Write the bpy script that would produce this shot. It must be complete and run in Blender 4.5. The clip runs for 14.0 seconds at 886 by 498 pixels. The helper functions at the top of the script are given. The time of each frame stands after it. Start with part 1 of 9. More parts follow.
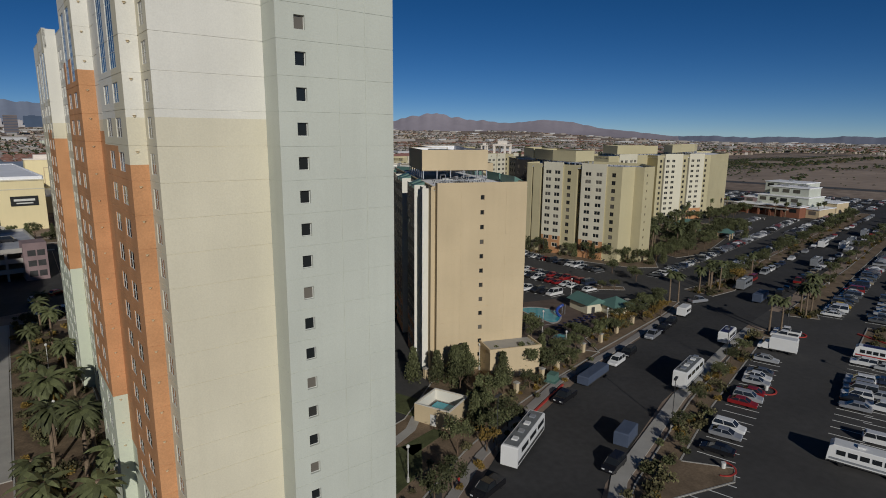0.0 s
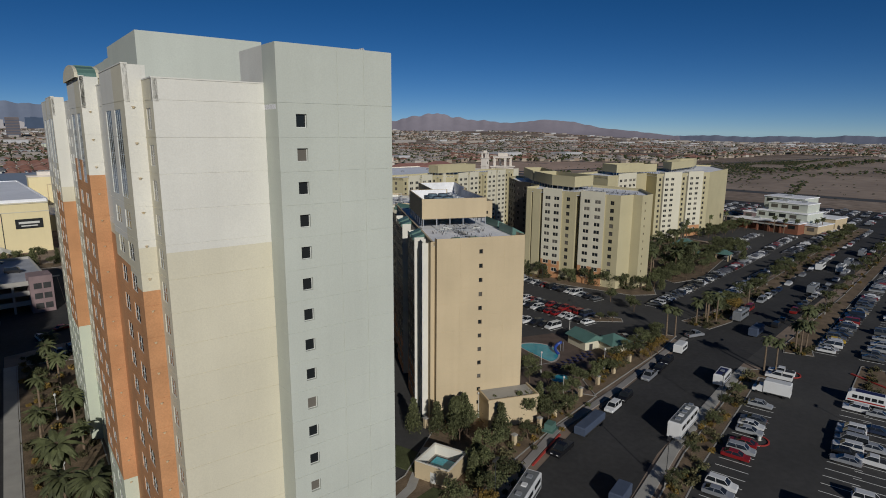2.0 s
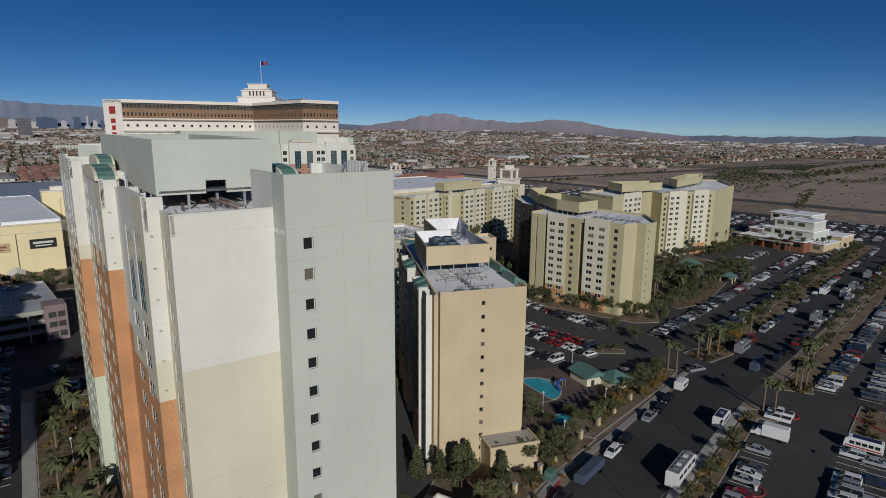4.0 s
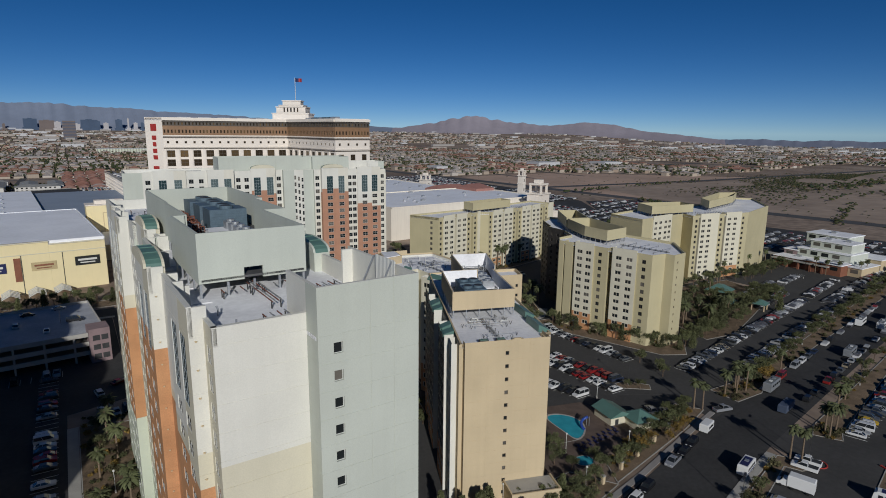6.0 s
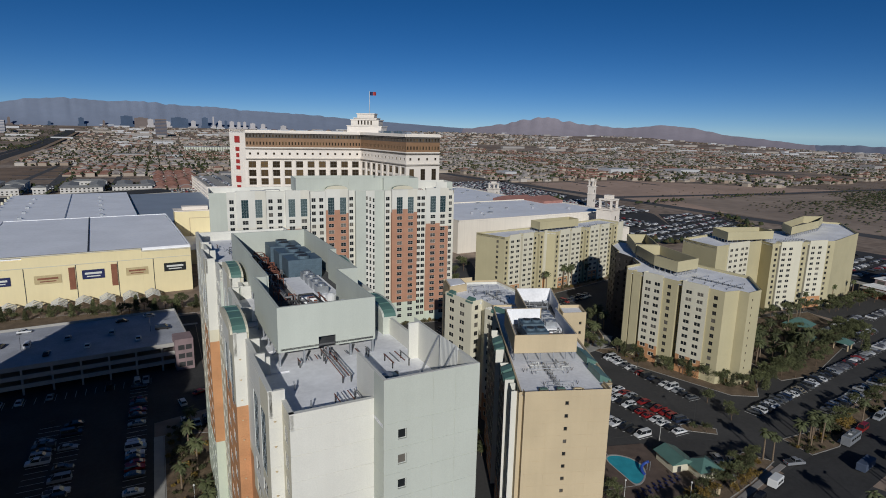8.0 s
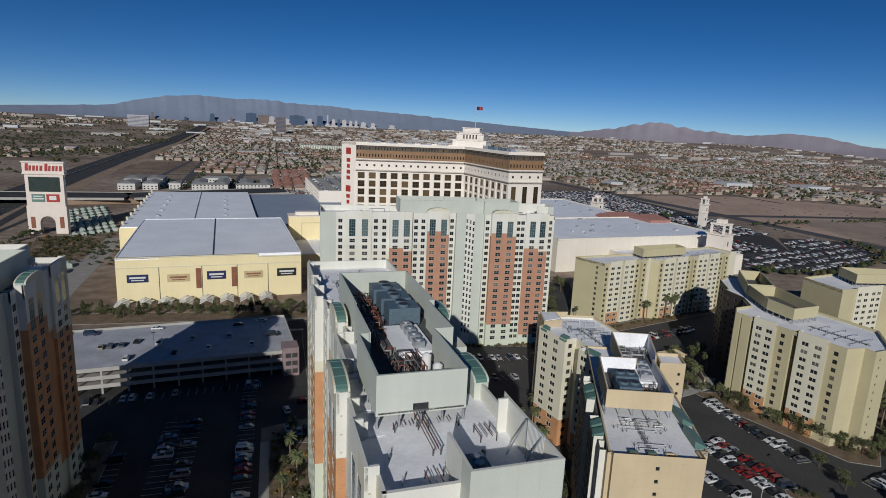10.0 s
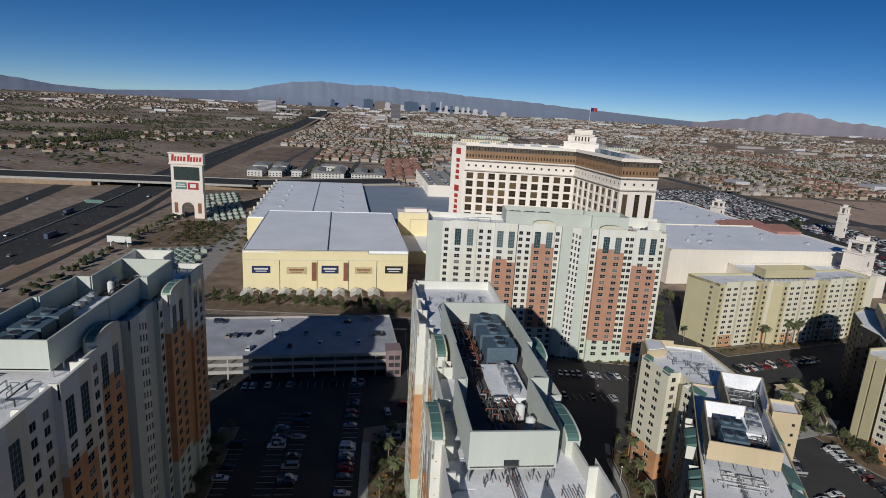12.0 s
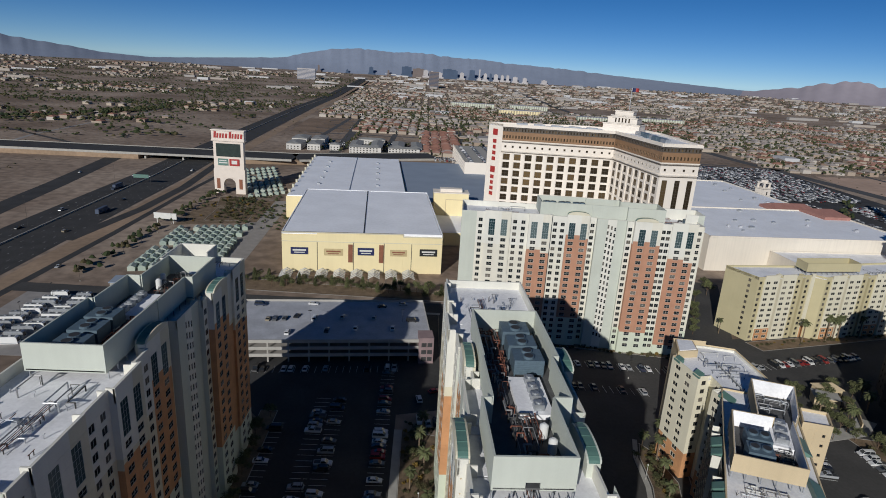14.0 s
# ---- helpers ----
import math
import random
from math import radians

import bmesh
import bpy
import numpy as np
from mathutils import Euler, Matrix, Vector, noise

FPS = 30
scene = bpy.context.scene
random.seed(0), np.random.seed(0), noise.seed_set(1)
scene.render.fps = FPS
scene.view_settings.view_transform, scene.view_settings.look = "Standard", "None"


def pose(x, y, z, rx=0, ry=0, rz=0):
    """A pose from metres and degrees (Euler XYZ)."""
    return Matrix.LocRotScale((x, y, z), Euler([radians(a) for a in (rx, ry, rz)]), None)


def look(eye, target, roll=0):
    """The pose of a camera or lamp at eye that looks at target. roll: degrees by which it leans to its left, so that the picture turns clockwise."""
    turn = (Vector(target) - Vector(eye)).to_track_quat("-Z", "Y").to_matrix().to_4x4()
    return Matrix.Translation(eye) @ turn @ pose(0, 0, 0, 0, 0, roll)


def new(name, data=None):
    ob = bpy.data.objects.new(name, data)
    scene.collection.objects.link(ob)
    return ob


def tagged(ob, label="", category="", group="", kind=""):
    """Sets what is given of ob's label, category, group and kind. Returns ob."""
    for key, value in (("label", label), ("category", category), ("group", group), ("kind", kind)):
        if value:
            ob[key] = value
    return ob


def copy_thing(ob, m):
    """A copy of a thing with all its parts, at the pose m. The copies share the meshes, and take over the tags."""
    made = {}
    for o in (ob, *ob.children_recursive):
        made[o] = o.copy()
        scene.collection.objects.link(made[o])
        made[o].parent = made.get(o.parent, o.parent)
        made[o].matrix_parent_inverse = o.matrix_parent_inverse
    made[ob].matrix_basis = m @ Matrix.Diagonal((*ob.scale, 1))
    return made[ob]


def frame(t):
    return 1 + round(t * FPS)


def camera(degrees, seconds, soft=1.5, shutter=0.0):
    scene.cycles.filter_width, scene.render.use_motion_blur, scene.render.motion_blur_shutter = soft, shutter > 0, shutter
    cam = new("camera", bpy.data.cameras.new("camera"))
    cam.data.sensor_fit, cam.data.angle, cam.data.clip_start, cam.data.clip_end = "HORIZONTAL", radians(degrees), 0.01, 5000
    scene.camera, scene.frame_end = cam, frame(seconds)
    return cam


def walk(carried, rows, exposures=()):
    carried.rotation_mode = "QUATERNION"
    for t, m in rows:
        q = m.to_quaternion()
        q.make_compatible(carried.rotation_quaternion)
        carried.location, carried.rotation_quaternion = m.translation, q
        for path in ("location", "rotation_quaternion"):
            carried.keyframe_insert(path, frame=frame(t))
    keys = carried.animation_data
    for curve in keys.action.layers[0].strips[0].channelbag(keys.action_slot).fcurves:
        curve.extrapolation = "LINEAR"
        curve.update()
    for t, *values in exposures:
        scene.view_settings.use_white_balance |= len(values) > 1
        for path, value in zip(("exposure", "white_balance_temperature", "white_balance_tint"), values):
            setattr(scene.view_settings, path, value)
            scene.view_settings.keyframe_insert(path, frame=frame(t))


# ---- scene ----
cam = camera(74.62, 14.0, 0.95)
PATH = [
    (0, (6.818, 20.546, 45.759), (12.681, 28.405, 43.794), 0.54),
    (0.5, (6.761, 20.550, 48.295), (12.621, 28.405, 46.305), 0.67),
    (1, (6.762, 20.478, 50.928), (12.616, 28.339, 48.944), 0.66),
    (1.5, (6.800, 20.343, 53.619), (12.639, 28.214, 51.629), 0.59),
    (2, (6.857, 20.157, 56.333), (12.700, 28.026, 54.347), 0.40),
    (2.5, (6.917, 19.932, 59.047), (12.770, 27.787, 57.038), 0.51),
    (5, (6.963, 18.514, 72.199), (12.534, 26.571, 70.187), 0.46),
    (5.5, (6.895, 18.221, 74.736), (12.361, 26.349, 72.722), 0.52),
    (6, (6.803, 17.937, 77.255), (12.126, 26.165, 75.261), 0.60),
    (6.5, (6.691, 17.665, 79.765), (11.825, 26.008, 77.754), 0.88),
    (7, (6.562, 17.408, 82.278), (11.455, 25.896, 80.274), 0.92),
    (7.5, (6.423, 17.169, 84.804), (11.057, 25.799, 82.793), 1.10),
    (8, (6.279, 16.948, 87.351), (10.613, 25.731, 85.331), 1.30),
    (10.5, (5.728, 16.138, 100.563), (8.011, 25.641, 98.447), 2.91),
    (11, (5.691, 16.031, 103.273), (7.476, 25.623, 101.082), 3.12),
    (11.5, (5.689, 15.939, 105.971), (7.030, 25.584, 103.695), 3.25),
    (12, (5.724, 15.860, 108.629), (6.722, 25.519, 106.241), 3.27),
    (12.5, (5.794, 15.793, 111.208), (6.628, 25.430, 108.673), 3.25),
    (13, (5.898, 15.734, 113.662), (6.568, 25.343, 110.974), 3.26),
    (13.5, (6.032, 15.681, 115.935), (6.548, 25.265, 113.127), 3.29),
    (14, (6.189, 15.633, 117.959), (6.591, 25.183, 115.020), 3.37),
]
walk(cam, [(t, look(eye, target, roll)) for t, eye, target, roll in PATH], [(0, -0.80, 6420, 10), (3.5, -0.72, 6270, 10), (7.5, -0.62, 6150, 10), (14, -0.40, 6260, 10)])

# ---- daylight ----
SUN_AZ, SUN_EL = 203.0, 22.2
world = bpy.data.worlds.new("sky")
scene.world = world
world.use_nodes = True
wn = world.node_tree.nodes
sky = wn.new("ShaderNodeTexSky")
sky.sky_type, sky.sun_disc = "NISHITA", False
sky.sun_elevation, sky.sun_rotation = radians(SUN_EL), radians(SUN_AZ)
sky.altitude, sky.air_density, sky.dust_density, sky.ozone_density = 3000, 0.55, 0.0, 2.0
wn["Background"].inputs["Strength"].default_value = 0.074
clear = wn.new("ShaderNodeHueSaturation")
clear.inputs["Saturation"].default_value = 1.3
clear.inputs["Hue"].default_value = 0.503
world.node_tree.links.new(sky.outputs[0], clear.inputs["Color"])
world.node_tree.links.new(clear.outputs[0], wn["Background"].inputs["Color"])
sun = new("sun", bpy.data.lights.new("sun", "SUN"))
sun.data.energy, sun.data.angle, sun.data.color = 4.65, radians(0.53), (1.0, 0.96, 0.89)
_a, _e = radians(SUN_AZ), radians(SUN_EL)
sun.matrix_world = look((math.sin(_a) * math.cos(_e) * 300, math.cos(_a) * math.cos(_e) * 300, math.sin(_e) * 300), (0, 0, 0))

# ---- materials ----
def mat(name, base, rough=0.8, metal=0.0, var=0.12, scale=0.6, fine=8.0, bump=0.0, bump_scale=20.0, rand=0.0, spec=0.3, stain=0.0):
    """A procedural surface: base colour, two scales of variation, streaky stains, fine relief."""
    m = bpy.data.materials.new(name)
    m.use_nodes = True
    nt, n = m.node_tree, m.node_tree.nodes
    b = n["Principled BSDF"]
    b.inputs["Roughness"].default_value, b.inputs["Metallic"].default_value = rough, metal
    b.inputs["Specular IOR Level"].default_value = spec
    geo = n.new("ShaderNodeNewGeometry")

    def noise_at(sc, detail=4.0, squash=None):
        t = n.new("ShaderNodeTexNoise")
        t.inputs["Scale"].default_value, t.inputs["Detail"].default_value = sc, detail
        src = geo.outputs["Position"]
        if squash:
            mp = n.new("ShaderNodeMapping")
            mp.inputs["Scale"].default_value = squash
            nt.links.new(src, mp.inputs["Vector"])
            src = mp.outputs[0]
        nt.links.new(src, t.inputs["Vector"])
        return t.outputs["Fac"]

    def remap(fac, lo, hi, a=0.3, c=0.7):
        r = n.new("ShaderNodeMapRange")
        r.inputs["From Min"].default_value, r.inputs["From Max"].default_value = a, c
        r.inputs["To Min"].default_value, r.inputs["To Max"].default_value = lo, hi
        nt.links.new(fac, r.inputs["Value"])
        return r.outputs[0]

    def times(x, y):
        k = n.new("ShaderNodeMath")
        k.operation = "MULTIPLY"
        nt.links.new(x, k.inputs[0])
        nt.links.new(y, k.inputs[1])
        return k.outputs[0]
    f = times(remap(noise_at(scale), 1 - var, 1 + var), remap(noise_at(fine, 2.0), 1 - var * 0.6, 1 + var * 0.6))
    if stain:
        f = times(f, remap(noise_at(1.0, 5.0, (0.9, 0.9, 0.05)), 1 - stain, 1.0, 0.35, 0.6))
    if rand:
        o = n.new("ShaderNodeObjectInfo")
        f = times(f, remap(o.outputs["Random"], 1 - rand, 1 + rand, 0, 1))
        f = times(f, remap(geo.outputs["Random Per Island"], 1 - rand, 1 + rand, 0, 1))
    v = n.new("ShaderNodeVectorMath")
    v.operation = "SCALE"
    v.inputs[0].default_value = base
    nt.links.new(f, v.inputs["Scale"])
    nt.links.new(v.outputs[0], b.inputs["Base Color"])
    if bump:
        t = noise_at(bump_scale, 3.0)
        bp = n.new("ShaderNodeBump")
        bp.inputs["Strength"].default_value, bp.inputs["Distance"].default_value = bump, 0.05
        nt.links.new(t, bp.inputs["Height"])
        nt.links.new(bp.outputs[0], b.inputs["Normal"])
    return m


def ramp_mat(name, stops, rough=0.5, metal=0.0, by="object", coat=0.0, spec=0.5):
    """A colour picked from stops by the object's (or the island's) own random number."""
    m = bpy.data.materials.new(name)
    m.use_nodes = True
    nt, n = m.node_tree, m.node_tree.nodes
    b = n["Principled BSDF"]
    b.inputs["Roughness"].default_value, b.inputs["Metallic"].default_value = rough, metal
    b.inputs["Coat Weight"].default_value = coat
    b.inputs["Specular IOR Level"].default_value = spec
    r = n.new("ShaderNodeValToRGB")
    r.color_ramp.interpolation = "CONSTANT"
    el = r.color_ramp.elements
    while len(el) < len(stops):
        el.new(0.5)
    for e, (p, c) in zip(el, stops):
        e.position, e.color = p, (*c, 1)
    if by == "object":
        src = n.new("ShaderNodeObjectInfo").outputs["Random"]
    else:
        src = n.new("ShaderNodeNewGeometry").outputs["Random Per Island"]
    nt.links.new(src, r.inputs[0])
    nt.links.new(r.outputs[0], b.inputs["Base Color"])
    return m


STUCCO_WHITE = mat("white_stucco", (0.69, 0.675, 0.60), 0.9, var=0.06, scale=0.12, bump=0.25, bump_scale=6, stain=0.03)
STUCCO_CREAM = mat("cream_stucco", (0.635, 0.592, 0.452), 0.9, var=0.06, scale=0.12, bump=0.25, bump_scale=6, stain=0.03)
STUCCO_IVORY = mat("ivory_stucco", (0.68, 0.65, 0.55), 0.9, var=0.06, scale=0.12, bump=0.25, bump_scale=6, stain=0.03)
STUCCO_GREY = mat("grey_green_stucco", (0.52, 0.545, 0.475), 0.9, var=0.06, scale=0.10, bump=0.25, bump_scale=6, stain=0.03)
STUCCO_SAGE = mat("pale_sage_stucco", (0.56, 0.60, 0.48), 0.9, var=0.05, scale=0.12, bump=0.25, bump_scale=6, stain=0.02)
STUCCO_ORANGE = mat("terracotta_stucco", (0.52, 0.268, 0.128), 0.9, var=0.14, scale=0.25, bump=0.25, bump_scale=6, stain=0.04)
STUCCO_ROSE = mat("dusty_rose_stucco", (0.44, 0.235, 0.15), 0.9, var=0.08, scale=0.25, bump=0.25, bump_scale=6, stain=0.04)
STUCCO_TAN = mat("tan_stucco", (0.56, 0.452, 0.288), 0.9, var=0.06, scale=0.10, bump=0.25, bump_scale=6, stain=0.03)
STUCCO_OLIVE = mat("olive_yellow_stucco", (0.495, 0.44, 0.27), 0.9, var=0.05, scale=0.10, bump=0.25, bump_scale=6, stain=0.02)
STUCCO_BUTTER = mat("butter_stucco", (0.67, 0.63, 0.49), 0.9, var=0.05, scale=0.10, bump=0.2, bump_scale=6, stain=0.02)
STUCCO_YELLOW = mat("pale_yellow_stucco", (0.80, 0.69, 0.41), 0.9, var=0.04, scale=0.08, bump=0.2, bump_scale=6, stain=0.02)
HOTEL_WHITE = mat("hotel_ivory", (0.78, 0.71, 0.62), 0.85, var=0.04, scale=0.06)
PODIUM_PALE = mat("pale_casino_stucco", (0.74, 0.68, 0.58), 0.88, var=0.05, scale=0.05, stain=0.05)
HOTEL_BROWN = mat("hotel_bronze_band", (0.26, 0.155, 0.085), 0.5, var=0.1, scale=0.3)
ROOF_WHITE = mat("white_roof_membrane", (0.86, 0.86, 0.87), 0.8, var=0.10, scale=0.12, fine=1.5, stain=0.0, bump=0.1, bump_scale=2)
ROOF_GREY = mat("grey_roof_membrane", (0.40, 0.41, 0.44), 0.85, var=0.14, scale=0.15, fine=1.5)
ROOF_PINK = mat("dusty_red_roof", (0.34, 0.17, 0.14), 0.85, var=0.1, scale=0.2)
ROOF_BRIGHT = mat("bright_roof_membrane", (0.92, 0.93, 0.95), 0.55, var=0.06, scale=0.05, fine=0.5, spec=0.5)
ROOF_BLUE = mat("blue_grey_roof", (0.28, 0.33, 0.40), 0.7, var=0.06, scale=0.05)
PAD_DARK = mat("dark_plant_floor", (0.10, 0.10, 0.10), 0.9, var=0.2, scale=0.4)
ROOF_GREEN = mat("green_metal_roof", (0.10, 0.19, 0.16), 0.45, var=0.08, scale=0.5, spec=0.5)
FRAME_WHITE = mat("white_window_frame", (0.62, 0.62, 0.58), 0.6, var=0.05)
FRAME_CREAM = mat("cream_window_surround", (0.66, 0.62, 0.50), 0.7, var=0.05)
FRAME_DARK = mat("bronze_window_frame", (0.10, 0.085, 0.07), 0.5, var=0.08)
FRAME_BLUE = mat("blue_white_window_frame", (0.55, 0.60, 0.62), 0.5, var=0.05)
METAL_GREY = mat("galvanised_metal", (0.42, 0.44, 0.46), 0.45, 0.6, var=0.12, scale=1.5)
COOLER_BLUE = mat("blue_grey_cooler_casing", (0.115, 0.165, 0.205), 0.5, 0.2, var=0.12, scale=1.2)
PIPE_RUST = mat("rust_red_pipe", (0.19, 0.075, 0.05), 0.7, var=0.25, scale=1.5)
PIPE_GREY = mat("grey_pipe", (0.30, 0.30, 0.30), 0.5, 0.3, var=0.15)
STEEL_DARK = mat("dark_steel", (0.06, 0.06, 0.06), 0.6, 0.3, var=0.2)
ASPHALT = mat("asphalt", (0.047, 0.046, 0.045), 0.92, var=0.2, scale=0.08, fine=0.9, bump=0.3, bump_scale=14)
ASPHALT_OLD = mat("worn_asphalt", (0.062, 0.060, 0.057), 0.92, var=0.16, scale=0.06, fine=0.8, bump=0.3, bump_scale=14)
ROAD_FAR = mat("far_asphalt", (0.085, 0.083, 0.082), 0.92, var=0.12, scale=0.03)
CONCRETE = mat("concrete", (0.38, 0.365, 0.33), 0.88, var=0.10, scale=0.3, bump=0.15, bump_scale=9, stain=0.0)
CONCRETE_DARK = mat("aged_concrete", (0.30, 0.28, 0.26), 0.88, var=0.12, scale=0.2)
PAINT_WHITE = mat("white_road_paint", (0.62, 0.62, 0.60), 0.8, var=0.2, scale=0.9)
PAINT_RED = mat("red_kerb_paint", (0.42, 0.05, 0.04), 0.7, var=0.15, scale=1.0)
GRAVEL_BED = mat("tan_rock_mulch", (0.185, 0.134, 0.086), 0.95, var=0.28, scale=0.25, fine=3.0, bump=0.5, bump_scale=4)
GRASS = mat("winter_grass", (0.075, 0.085, 0.035), 0.95, var=0.3, scale=0.5, fine=5.0, bump=0.4, bump_scale=10)
PLANTED = mat("leaf_littered_bed", (0.15, 0.108, 0.068), 0.95, var=0.35, scale=0.45, fine=3.0, bump=0.5, bump_scale=4)
PATIO = mat("reddish_patio", (0.125, 0.092, 0.074), 0.85, var=0.15, scale=0.4)
SAND = mat("desert_sand", (0.30, 0.215, 0.145), 0.95, var=0.18, scale=0.02, fine=0.3)
WATER = mat("pool_water", (0.05, 0.35, 0.42), 0.08, var=0.12, scale=0.4, spec=0.5)
SIGN_WHITE = mat("sign_cladding", (0.70, 0.62, 0.54), 0.7, var=0.04, scale=0.2)
SIGN_RED = mat("sign_red", (0.35, 0.035, 0.03), 0.5, var=0.08)
SIGN_NAVY = mat("banner_navy", (0.02, 0.025, 0.09), 0.6, var=0.1)
SIGN_BLACK = mat("banner_black", (0.02, 0.022, 0.022), 0.6, var=0.1)
SIGN_SAND = mat("banner_sand", (0.50, 0.40, 0.22), 0.6, var=0.1)
SCREEN_DARK = mat("dark_led_screen", (0.03, 0.045, 0.04), 0.3, var=0.2, scale=0.5)
BRICK_RED = mat("red_brown_wall", (0.24, 0.10, 0.06), 0.85, var=0.12, scale=0.3)
MAUVE = mat("mauve_concrete", (0.26, 0.19, 0.19), 0.88, var=0.1, scale=0.3)
BARK = mat("bark", (0.13, 0.09, 0.06), 0.95, var=0.25, scale=3.0)
PALM_TRUNK = mat("palm_trunk", (0.19, 0.14, 0.095), 0.95, var=0.25, scale=3.0, bump=0.5, bump_scale=9)
LEAF = mat("olive_leaf", (0.092, 0.100, 0.043), 0.75, var=0.3, scale=0.8, rand=0.35)
LEAF_YEL = mat("autumn_leaf", (0.19, 0.125, 0.03), 0.8, var=0.25, scale=0.8, rand=0.25)
FROND = mat("palm_frond", (0.082, 0.092, 0.040), 0.7, var=0.25, scale=0.8, rand=0.3)
SHRUB = mat("desert_shrub", (0.108, 0.099, 0.047), 0.9, var=0.3, scale=0.8, rand=0.35)
TYRE = mat("tyre_rubber", (0.018, 0.018, 0.018), 0.85)
RIM = mat("wheel_rim", (0.45, 0.45, 0.46), 0.35, 0.8)
CARGLASS = mat("car_glass", (0.018, 0.021, 0.024), 0.08, spec=0.6)
LAMP_RED = mat("tail_lamp", (0.30, 0.02, 0.02), 0.3)
LAMP_CLEAR = mat("head_lamp", (0.65, 0.66, 0.66), 0.2)
VAN_WHITE = mat("white_vehicle_paint", (0.72, 0.72, 0.70), 0.35, spec=0.5, var=0.03)
TRAILER_BLUE = mat("blue_grey_tarp", (0.07, 0.09, 0.135), 0.6, var=0.1)
SLIDE_BLUE = mat("blue_water_slide", (0.03, 0.07, 0.30), 0.35, var=0.1)
CAR_PAINT = ramp_mat("car_paint", [(0.0, (0.70, 0.70, 0.69)), (0.27, (0.36, 0.37, 0.38)), (0.45, (0.022, 0.022, 0.024)), (0.64, (0.10, 0.105, 0.11)), (0.84, (0.26, 0.022, 0.02)), (0.89, (0.028, 0.04, 0.075)), (0.96, (0.33, 0.28, 0.20))], 0.3, 0.1, coat=0.4)
FAR_CAR = ramp_mat("far_car_paint", [(0.0, (0.62, 0.62, 0.62)), (0.2, (0.26, 0.27, 0.28)), (0.42, (0.025, 0.025, 0.025)), (0.74, (0.09, 0.09, 0.10)), (0.95, (0.2, 0.03, 0.03))], 0.4, by="island")
ROOF_TILE = ramp_mat("house_roof_tiles", [(0.0, (0.29, 0.155, 0.105)), (0.22, (0.32, 0.22, 0.165)), (0.45, (0.25, 0.13, 0.09)), (0.62, (0.30, 0.255, 0.225)), (0.8, (0.20, 0.17, 0.155)), (0.92, (0.34, 0.30, 0.27))], 0.9, by="island", spec=0.2)
ROOF_RED_TILE = ramp_mat("rose_roof_tiles", [(0.0, (0.33, 0.17, 0.125)), (0.4, (0.29, 0.145, 0.105)), (0.75, (0.36, 0.21, 0.165))], 0.9, by="island", spec=0.2)
ROOF_PALE_TILE = ramp_mat("pale_roof_tiles", [(0.0, (0.40, 0.35, 0.31)), (0.4, (0.34, 0.30, 0.28)), (0.75, (0.46, 0.42, 0.38))], 0.9, by="island", spec=0.2)
ROOF_SLATE = mat("grey_shingle_roof", (0.27, 0.27, 0.26), 0.9, var=0.12, scale=0.2, fine=2.0)
HOUSE_PALE = mat("pale_house_stucco", (0.58, 0.56, 0.52), 0.9, var=0.08, scale=0.1)
DIRT_LOT = mat("bare_lot_dirt", (0.22, 0.155, 0.105), 0.95, var=0.25, scale=0.02, fine=0.3)
HOUSE_WALL = ramp_mat("house_stucco", [(0.0, (0.36, 0.30, 0.24)), (0.35, (0.42, 0.36, 0.29)), (0.65, (0.33, 0.26, 0.20)), (0.85, (0.48, 0.44, 0.39))], 0.9, by="island", spec=0.2)
FAR_ROOF = ramp_mat("commercial_roof", [(0.0, (0.50, 0.50, 0.50)), (0.35, (0.33, 0.31, 0.29)), (0.7, (0.36, 0.32, 0.28))], 0.9, by="island")
TENT = ramp_mat("green_carport_sheet", [(0.0, (0.36, 0.43, 0.36)), (0.5, (0.42, 0.47, 0.40)), (0.8, (0.30, 0.37, 0.32))], 0.6, by="island")
FAR_TREE = ramp_mat("far_tree_leaf", [(0.0, (0.040, 0.052, 0.024)), (0.4, (0.058, 0.062, 0.028)), (0.7, (0.080, 0.068, 0.036)), (0.9, (0.030, 0.042, 0.026))], 0.95, by="island", spec=0.1)


def glass_mat(name, dark, light, cut, rough=0.12):
    """Window glass: dark room or drawn pale curtain behind it, picked pane by pane."""
    m = bpy.data.materials.new(name)
    m.use_nodes = True
    nt, n = m.node_tree, m.node_tree.nodes
    b = n["Principled BSDF"]
    b.inputs["Roughness"].default_value, b.inputs["Specular IOR Level"].default_value = rough, 0.35
    o, g = n.new("ShaderNodeObjectInfo"), n.new("ShaderNodeNewGeometry")
    a = n.new("ShaderNodeMath")
    a.operation = "ADD"
    nt.links.new(o.outputs["Random"], a.inputs[0])
    nt.links.new(g.outputs["Random Per Island"], a.inputs[1])
    fr = n.new("ShaderNodeMath")
    fr.operation = "FRACT"
    nt.links.new(a.outputs[0], fr.inputs[0])
    r = n.new("ShaderNodeValToRGB")
    r.color_ramp.elements[0].position, r.color_ramp.elements[0].color = cut, (*dark, 1)
    r.color_ramp.elements[1].position, r.color_ramp.elements[1].color = 1.0, (*light, 1)
    nt.links.new(fr.outputs[0], r.inputs[0])
    nt.links.new(r.outputs[0], b.inputs["Base Color"])
    return m


